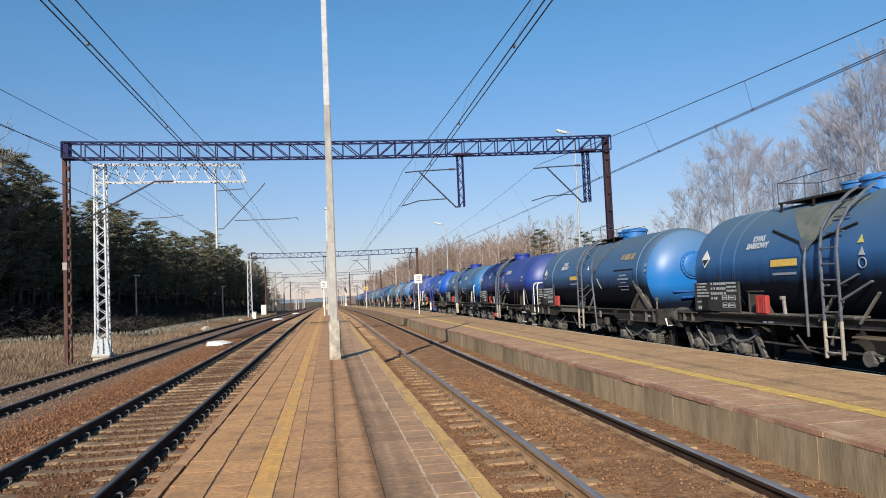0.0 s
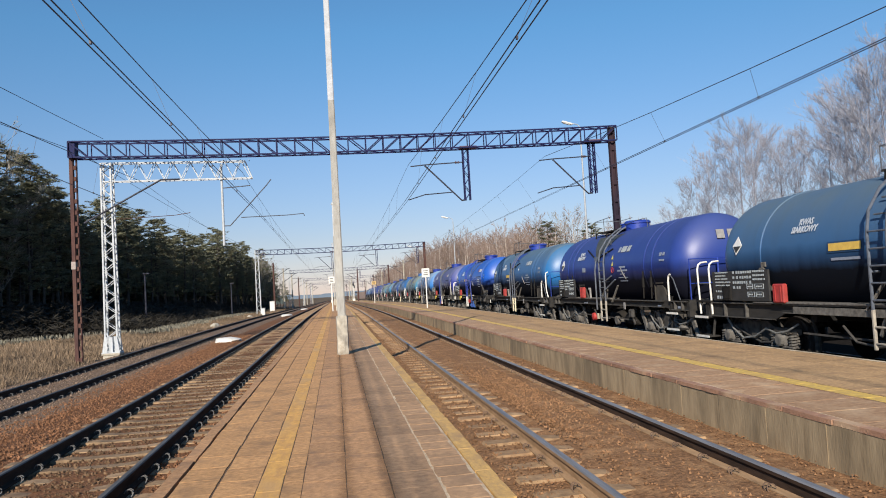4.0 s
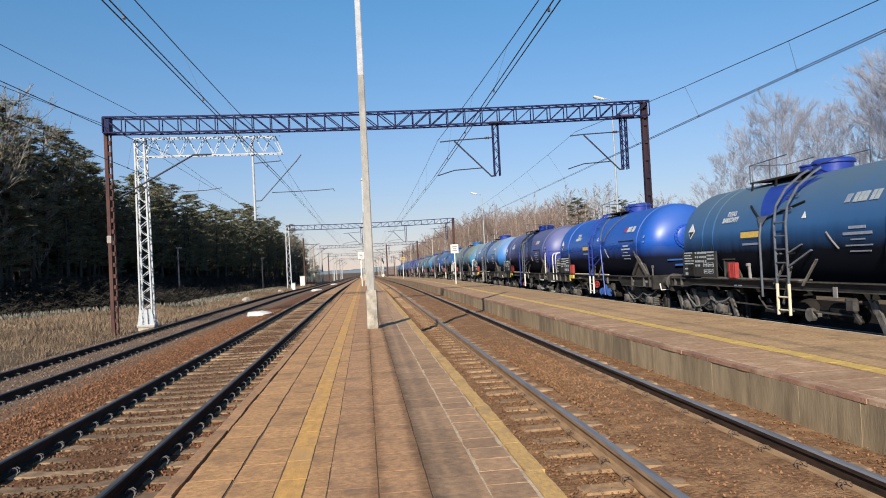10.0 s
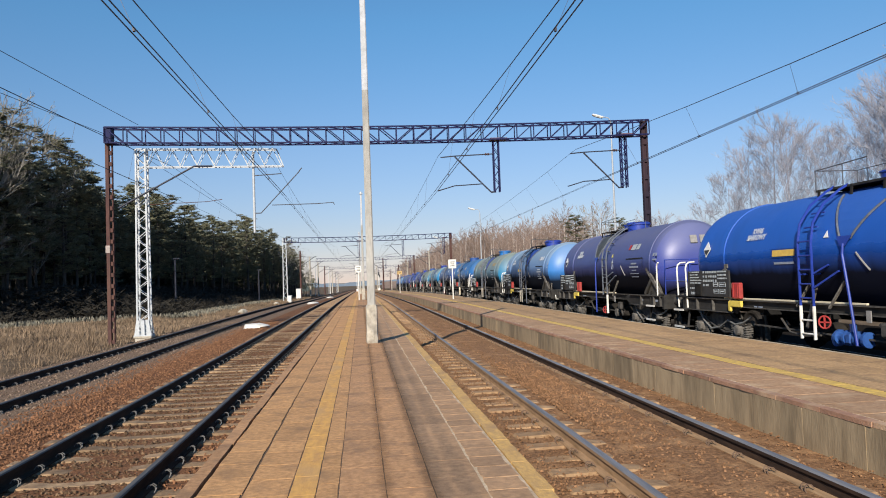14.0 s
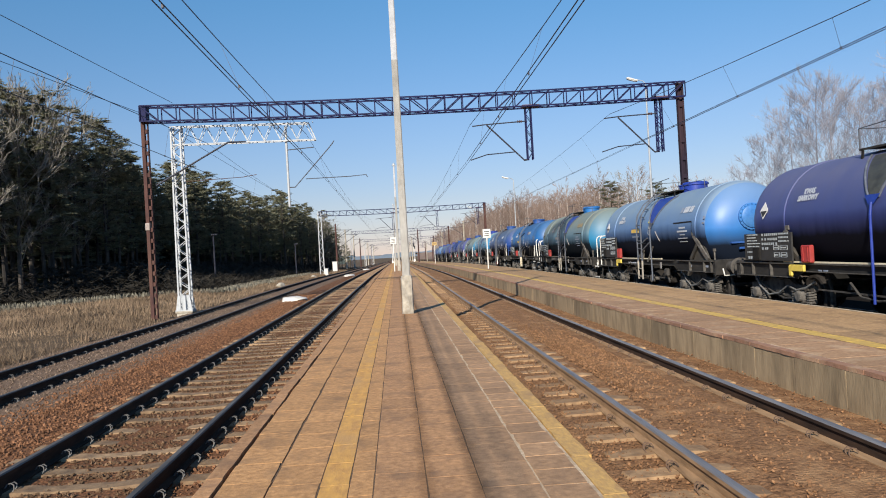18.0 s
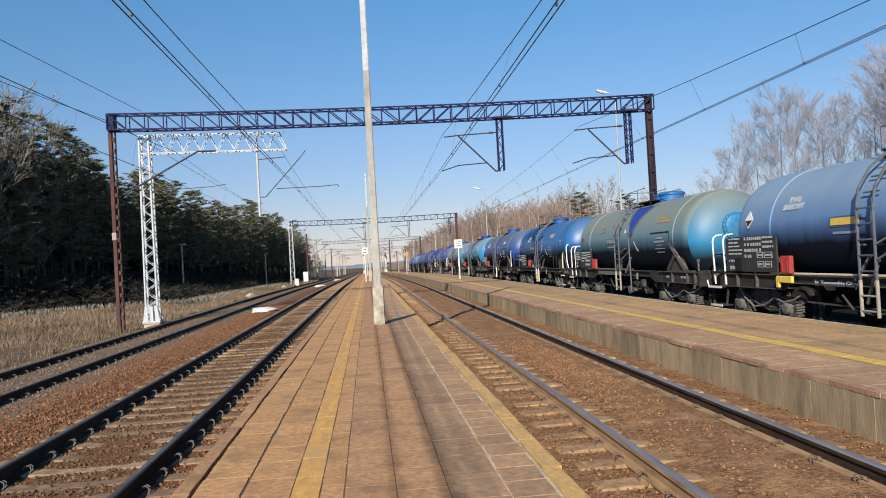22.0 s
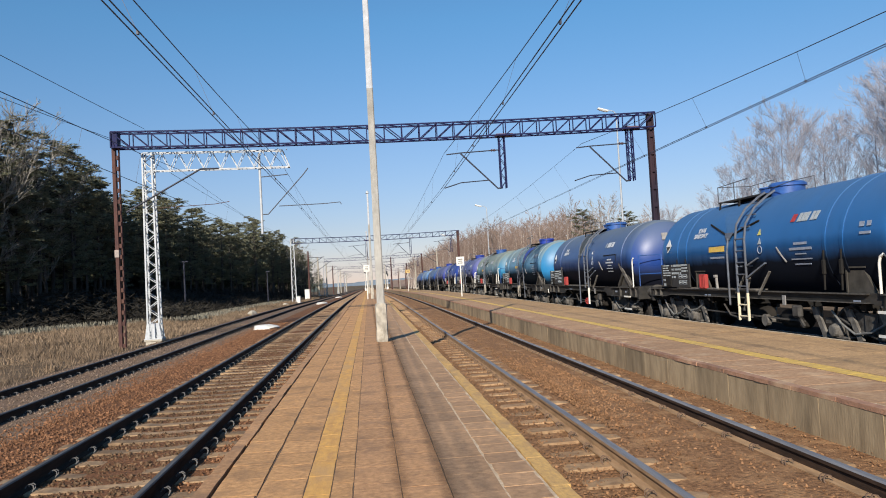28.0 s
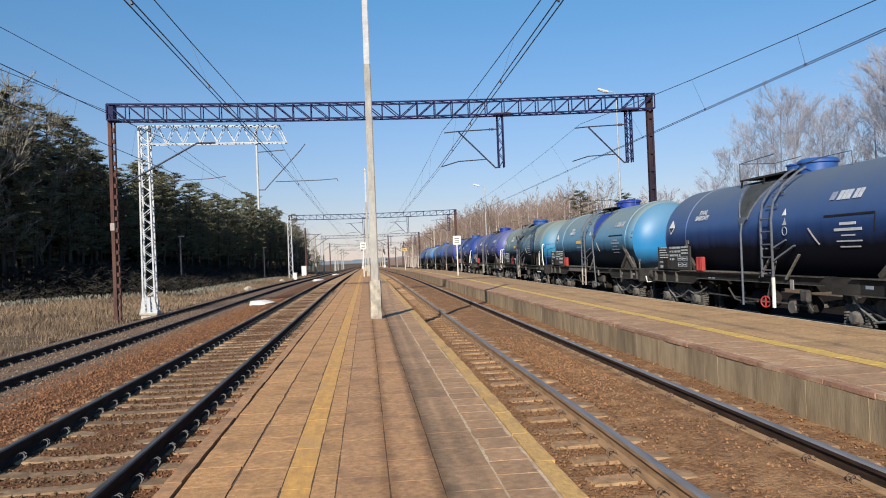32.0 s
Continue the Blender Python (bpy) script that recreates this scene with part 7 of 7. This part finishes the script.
    for i, (az, far, k) in enumerate(((26.0, 47, 0.44), (27.6, 46, 0.60), (29.2, 45, 0.68), (30.6, 44, 0.74), (31.9, 43, 0.75), (33.3, 45, 0.72), (34.6, 42, 0.62), (36.0, 41, 0.70),
                                      (37.4, 40, 0.78), (38.8, 39, 0.84), (40.4, 38, 0.90), (42.0, 38, 0.9), (38.0, 45, 0.8), (24.4, 60, 0.46), (22.6, 66, 0.50))):
        x, y = far * math.sin(radians(az)), far * math.cos(radians(az))
        plant("bare_shrub_tree", pale[i % 3], x, y, hill(x, y), k * 1.07, 70 * i, "tall leafless tree with a dome of fine grey twigs", "tree", "leafless trees behind the train")
    twv, twf, trv, trf = [], [], [], []
    y = 64.0
    while y < 330:
        for row in range(6):
            x = 17.5 + row * 2.4 + rnd.uniform(-1, 1) + (0 if y > 110 else (110 - y) * 0.10)
            yy = y + rnd.uniform(-1.5, 1.5)
            k, turn, pair = rnd.uniform(0.85, 1.15) * min(0.97, max(0.76, 0.76 + 0.21 * (yy - 95) / 60)), rnd.uniform(0, 360), rnd.choice(birch)
            if math.atan2(x, yy) > radians(17.5):
                k *= 0.82
                if rnd.random() < 0.55:
                    continue
            if row < 2:
                plant("birch_tree", pair, x, yy, hill(x, yy) - 0.1, k, turn, "leafless birch with a pale trunk and brown twigs", "tree", "birches beyond the train")
                continue
            m = np.array(pose(x, yy, hill(x, yy) - 0.1, 0, 0, turn) @ Matrix.Diagonal((k, k, k, 1)))
            for me, av, af in ((pair[0], trv, trf), (pair[1], twv, twf)):
                co = np.empty(len(me.vertices) * 3)
                me.vertices.foreach_get("co", co)
                n0 = sum(len(q) for q in av)
                av.append(co.reshape(-1, 3) @ m[:3, :3].T + m[:3, 3])
                idx = np.empty(len(me.loops), int)
                me.loops.foreach_get("vertex_index", idx)
                af.append(idx.reshape(-1, 4) + n0)
        y += 2.3 if y < 130 else (3.4 if y < 200 else 5.0)
    mesh_t, mesh_c = bpy.data.meshes.new("birch_wood"), bpy.data.meshes.new("twigs")
    for me, av, af, mt in ((mesh_t, trv, trf, M_birch), (mesh_c, twv, twf, M_twig)):
        me.from_pydata(np.concatenate(av).tolist(), [], np.concatenate(af).tolist())
        me.materials.append(mt)
    wood = thing("birch_wood", "dense leafless birch wood beyond the train", "forest", kind="stuff", data=mesh_t)
    tagged(part("twigs", mesh_c, None, wood), kind="stuff")
    for x, y, k in ((21.2, 70.6, 0.72), (24.5, 67.4, 0.66)):
        plant("pine_tree", pines[3], x, y, hill(x, y), k, 40, "dark pine standing among leafless trees", "tree", "pines beyond the train")
    plant("bare_tree", grey[1], 22.9, 69.5, hill(22.9, 69.5), 0.78, 15, "leafless tree standing between two pines", "tree", "leafless trees behind the train")


def build_undergrowth():
    """Dry grass on the verges and grey weeds along the forest's foot."""
    rs = np.random.RandomState(8)
    for name, mat, label, n, h0, h1, zone in (
            ("dry_grass", M_drygrass, "withered straw-coloured grass on the verge", 105000, 0.07, 0.33, 0),
            ("weed_fringe", M_weed, "pale grey dead weeds along the forest edge", 12000, 0.08, 0.34, 1)):
        vs, fs = [], []
        y = 16 + 150 * rs.rand(n) ** 1.6 if zone == 0 else 34 + 80 * rs.rand(n) ** 1.3
        e = verge(y)
        x = (e + (-9.4 - e) * rs.rand(n) ** 0.9) if zone == 0 else e + rs.normal(0.3, 0.5, n)
        hh = rs.uniform(h0, h1, n)
        if zone == 0:
            # the grass stands in tufts and patches
            lush = np.array([noise.noise((a * 0.35, b * 0.22, 1.7)) + 0.7 * noise.noise((a * 1.4, b * 0.8, 5.1)) for a, b in zip(x, y)])
            hh = hh * np.clip(0.85 + 0.9 * lush, 0.5, 1.6)
        w = 0.005 + 0.0004 * y
        an = rs.rand(n) * 6.28
        ln = rs.normal(0, 0.45, (n, 2))
        for i in range(n):
            z = hill(x[i], y[i]) - 0.03
            dx, dy = math.cos(an[i]) * w[i], math.sin(an[i]) * w[i]
            k = len(vs)
            lx, ly = ln[i] * hh[i]
            if zone == 0:
                vs += [(x[i] - dx, y[i] - dy, z), (x[i] + dx, y[i] + dy, z), (x[i] + lx, y[i] + ly, z + hh[i])]
                fs.append((k, k + 1, k + 2))
            else:
                t = z + hh[i]
                vs += [(x[i] - 0.012, y[i], z), (x[i] + 0.012, y[i], z), (x[i] + lx, y[i] + ly, t),
                       (x[i] + lx - dx * 2.2, y[i] + ly - dy * 2.2, t - 0.05), (x[i] + lx + dx * 2.2, y[i] + ly + dy * 2.2, t - 0.08), (x[i] + lx, y[i] + ly, t + 0.12)]
                fs += [(k, k + 1, k + 2), (k + 3, k + 4, k + 5)]
        me = bpy.data.meshes.new(name)
        me.from_pydata([tuple(map(float, v)) for v in vs], [], fs)
        me.materials.append(mat)
        tagged(new(name, me), label, "grass" if zone == 0 else "weeds", "", "stuff")


def build_backdrop():
    """Low wooded hills at the end of the line."""
    rnd = random.Random(31)
    for name, y, z0, h, x0, x1, mat, label in (("far_wood", 640, -6.0, 9.0, -420, -44, M_farwood, "distant dark pine wood"), ("far_wood", 700, -6.0, 8.0, 20, 420, M_farbirch, "distant brown leafless wood"),
                                             ("far_hill", 1500, -14, 18, -900, 900, M_farhill, "wooded hill on the horizon, blue haze put into its colour")):
        s = Shape()
        n = 160
        v, f = [], []
        for i in range(n + 1):
            x = x0 + (x1 - x0) * i / n
            t = h * (0.8 + 0.25 * noise.noise((x * 0.01, y, 0)) + 0.18 * noise.noise((x * 0.08, y, 3)) + rnd.uniform(-0.05, 0.05))
            v += [(x, y, z0), (x, y + 15, z0 + t), (x, y + 120, z0 + t * 0.8)]
        for i in range(n):
            f += [(3 * i, 3 * i + 3, 3 * i + 4, 3 * i + 1), (3 * i + 1, 3 * i + 4, 3 * i + 5, 3 * i + 2)]
        s.add(v, f)
        tagged(new(name, s.mesh(name, mat)), label, "woodland", "", "structure")


build_trees()
build_undergrowth()
build_backdrop()


# ---- poles, signs and small things ----


def build_lamp_pole(x, y, h):
    """A tapered square concrete pole in a rough plinth, limewashed near the top, with a metal cap."""
    p = thing("concrete_pole", "tapered concrete pole in a rough pale plinth on the platform", "pole", pose(x, y, lie(y)), "concrete poles on the platform")

    def width(z):
        return 0.196 - 0.068 * z / 9.0

    def length(z0, z1, n=4):
        s = Shape()
        v, f = [], []
        for i in range(n + 1):
            z = z0 + (z1 - z0) * i / n
            w = width(z) / 2
            c = w * 0.72
            v += [(w, c, z), (c, w, z), (-c, w, z), (-w, c, z), (-w, -c, z), (-c, -w, z), (c, -w, z), (w, -c, z)]
        for i in range(n):
            f += [(8 * i + k, 8 * i + (k + 1) % 8, 8 * i + 8 + (k + 1) % 8, 8 * i + 8 + k) for k in range(8)]
        f += [tuple(range(8))[::-1], tuple(range(8 * n, 8 * n + 8))]
        return s.add(v, f)
    part("shaft", length(0.0, 6.0), M_concrete, p, "grey-beige concrete shaft")
    part("upper_shaft", length(6.0, h - 0.15), M_lime, p, "whitewashed upper shaft")
    pl = Shape()
    v, f = [], []
    rnd = random.Random(int(y))
    prof = [(0.0, 0.137), (0.06, 0.142), (0.30, 0.136), (0.62, 0.134), (0.83, 0.138), (0.89, 0.130), (0.905, 0.095)]
    for z, w in prof:
        for k in range(12):
            a = 2 * math.pi * (k + 0.5) / 12
            q = w * (1.0 + rnd.uniform(-0.05, 0.05)) * (1.0 / max(abs(math.cos(a)), abs(math.sin(a)))) ** 0.55
            v.append((q * math.cos(a), q * math.sin(a), z))
    for i in range(len(prof) - 1):
        f += [(12 * i + k, 12 * i + (k + 1) % 12, 12 * i + 12 + (k + 1) % 12, 12 * i + 12 + k) for k in range(12)]
    f += [tuple(range(12))[::-1], tuple(range(12 * (len(prof) - 1), 12 * len(prof)))]
    part("plinth", pl.add(v, f), M_conc_light, p, "crumbling limewashed plinth")
    part("collar", Shape().box((0, 0, h - 0.15), (0.30, 0.26, 0.045), 0.008), M_galv, p)
    part("cap", Shape().lathe([(h - 0.13, 0.11), (h - 0.02, 0.10), (h + 0.03, 0.05), (h + 0.06, 0.02)], 14, "z"), M_galv, p, "pale metal cap", smooth=40)


def build_sign(x, y, w, h, z, mat, bars, name, label, post=True):
    p = thing(name, label, "sign", pose(x, y, lie(y)))
    if post:
        part("post", Shape().rod((0, 0.03, -0.02), (0, 0.03, z + h * 0.9), 0.045, n=10), M_white, p, "white round post", smooth=40)
    part("panel", Shape().box((0, 0, z + h / 2), (w, 0.03, h), 0.006), mat, p)
    for k, (bx, bz, bw, bh) in enumerate(bars):
        part("sign_bar", Shape().box((bx * w, -0.019, z + bz * h), (bw * w, 0.006, bh * h)), M_sign_black, p)


def build_street_lamp(x, y, h, out):
    p = thing("street_lamp", "tall pale lamp post with a white flat lantern", "street lamp", pose(x, y, hill(x, y)), "lamps behind the train")
    part("post", Shape().rod((0, 0, -0.2), (0, 0, h - 0.6), 0.11, 0.06, 10), M_post_grey, p, smooth=40)
    part("arm", Shape().pipe([(0, 0, h - 0.7), (0, 0, h - 0.35), (out * 0.25, -0.05, h - 0.1), (out * 0.8, -0.1, h)], 0.04, 8), M_galv, p, smooth=40)
    ln = Shape().box((out * 1.15, -0.12, h + 0.03), (0.95, 0.34, 0.16), 0.05, Euler((0, radians(16), 0)).to_matrix())
    part("lantern", ln, M_white, p, "white flat lantern")
    part("lens", Shape().box((out * 1.2, -0.12, h - 0.05), (0.6, 0.24, 0.05), 0.02, Euler((0, radians(16), 0)).to_matrix()), M_lamp_glass, p)


def build_small_things():
    build_lamp_pole(0.175, 17.55, 8.95)
    build_lamp_pole(0.15, 60.0, 8.7)
    build_lamp_pole(-0.1, 104.0, 8.7)
    rows = ((0, 0.72, 0.62, 0.09), (0, 0.50, 0.5, 0.08), (0, 0.28, 0.6, 0.08))
    build_sign(-0.22, 60.0, 0.48, 0.55, 2.2, M_white, rows, "platform_sign", "white square notice on a white post on the platform")
    build_sign(6.35, 51.5, 0.55, 0.62, 2.15, M_white, rows, "platform_sign", "white square notice on a white post on the platform")
    build_sign(5.4, 104.0, 0.62, 0.45, 2.6, M_sign_yellow, ((0, 0.6, 0.6, 0.1), (0, 0.35, 0.5, 0.1)), "yellow_sign", "yellow notice board beside the tracks")
    build_street_lamp(21.3, 60.0, 14.9, -1)
    build_street_lamp(16.6, 101.0, 12.0, -1)
    build_street_lamp(17.5, 160.0, 12.0, -1)
    rnd = random.Random(77)
    for x, y in ((-4.95, 35.3), (-4.9, 76.0), (-5.1, 122.0)):
        s = Shape()
        s.lathe([(0.0, 0.5), (0.10, 0.52), (0.20, 0.40), (0.24, 0.1)], 11, "z")
        s.v = [(a * 1.15 + rnd.uniform(-0.05, 0.05), b * 1.3 + rnd.uniform(-0.08, 0.08), c + rnd.uniform(-0.02, 0.03)) for a, b, c in s.v]
        thing("lime_mound", "low mound of white lime between the tracks", "lime mound", pose(x, y, Z_LEFT - 0.22 + lie(y)), "white heaps between the tracks", data=s.mesh("lime_mound", M_white, 50))
    for x, y, h in ((-15.2, 63.0, 4.4), (-12.9, 96.0, 4.2)):
        p = thing("lamp_post", "dark thin post at the forest edge", "post", pose(x, y, hill(x, y)), "dark posts at the forest edge")
        part("shaft", Shape().rod((0, 0, -0.2), (0, 0, h), 0.085, 0.06, 8), M_steel_grey, p, smooth=40)
        part("head", Shape().box((0.1, 0, h + 0.05), (0.5, 0.2, 0.12), 0.03), M_steel_grey, p)
    for x, y, w, h in ((-10.6, 128.0, 0.8, 1.9), (-9.3, 98.0, 0.5, 1.0)):
        p = thing("relay_cabinet", "white relay cabinet beside the outer track", "cabinet", pose(x, y, -0.8 + lie(y)), "white cabinets beside the line")
        part("body", Shape().box((0, 0, h / 2), (w, 0.6, h), 0.02), M_white, p)
        part("door", Shape().box((0, -0.31, h / 2), (w * 0.86, 0.03, h * 0.84), 0.008), M_white, p)
        part("roof", Shape().box((0, 0, h + 0.03), (w + 0.12, 0.72, 0.06), 0.015), M_galv, p)
    for x, y in ((-9.9, 88.0), (-9.4, 60.0)):
        s = Shape().lathe([(0, 0.34), (0.18, 0.36), (0.34, 0.2), (0.38, 0.05)], 9, "z")
        s.v = [(a + rnd.uniform(-0.05, 0.05), b + rnd.uniform(-0.05, 0.05), c) for a, b, c in s.v]
        thing("marker_stone", "whitewashed marker stone on the verge", "stone", pose(x, y, -0.75 + lie(y)), "whitewashed stones", data=s.mesh("marker_stone", M_conc_light, 50))
    # far masts of the station throat
    for i in range(16):
        y = 128 + i * 16 + rnd.uniform(-4, 4)
        x = (-10.4, 13.6, -10.8, 5.3)[i % 4] + rnd.uniform(-0.4, 0.4)
        p = thing("catenary_mast", "distant pale concrete catenary mast", "catenary mast", pose(x, y, lie(y) - 0.8), "distant masts")
        part("shaft", Shape().rod((0, 0, 0), (0, 0, 8.6), 0.19, 0.13, 8), M_conc_light if i % 3 else M_rust, p, smooth=40)
        d = 1 if x < 0 else -1
        part("bracket", Shape().pipe([(0, 0, 5.8), (d * 2.4, 0, 7.4), (d * 2.8, 0, 7.5)], 0.05, 6).pipe([(0, 0, 7.5), (d * 2.4, 0, 7.4)], 0.04, 6), M_steel_grey, p)
    # signals and lineside huts far along the line
    for x, y, h in ((-1.0, 190.0, 5.0), (4.9, 205.0, 4.6), (13.0, 180, 4.8), (6.0, 240, 4.5)):
        p = thing("signal", "distant light signal on a white mast", "signal", pose(x, y, lie(y) - 0.3), "distant signals")
        part("mast", Shape().rod((0, 0, 0), (0, 0, h), 0.08, n=8), M_white, p, smooth=40)
        part("head", Shape().box((0, -0.1, h + 0.3), (0.45, 0.2, 0.9), 0.03), M_sign_black, p)
        part("base_plate", Shape().box((0, 0, 0.5), (0.4, 0.3, 0.9), 0.03), M_white, p)


build_small_things()


motions()
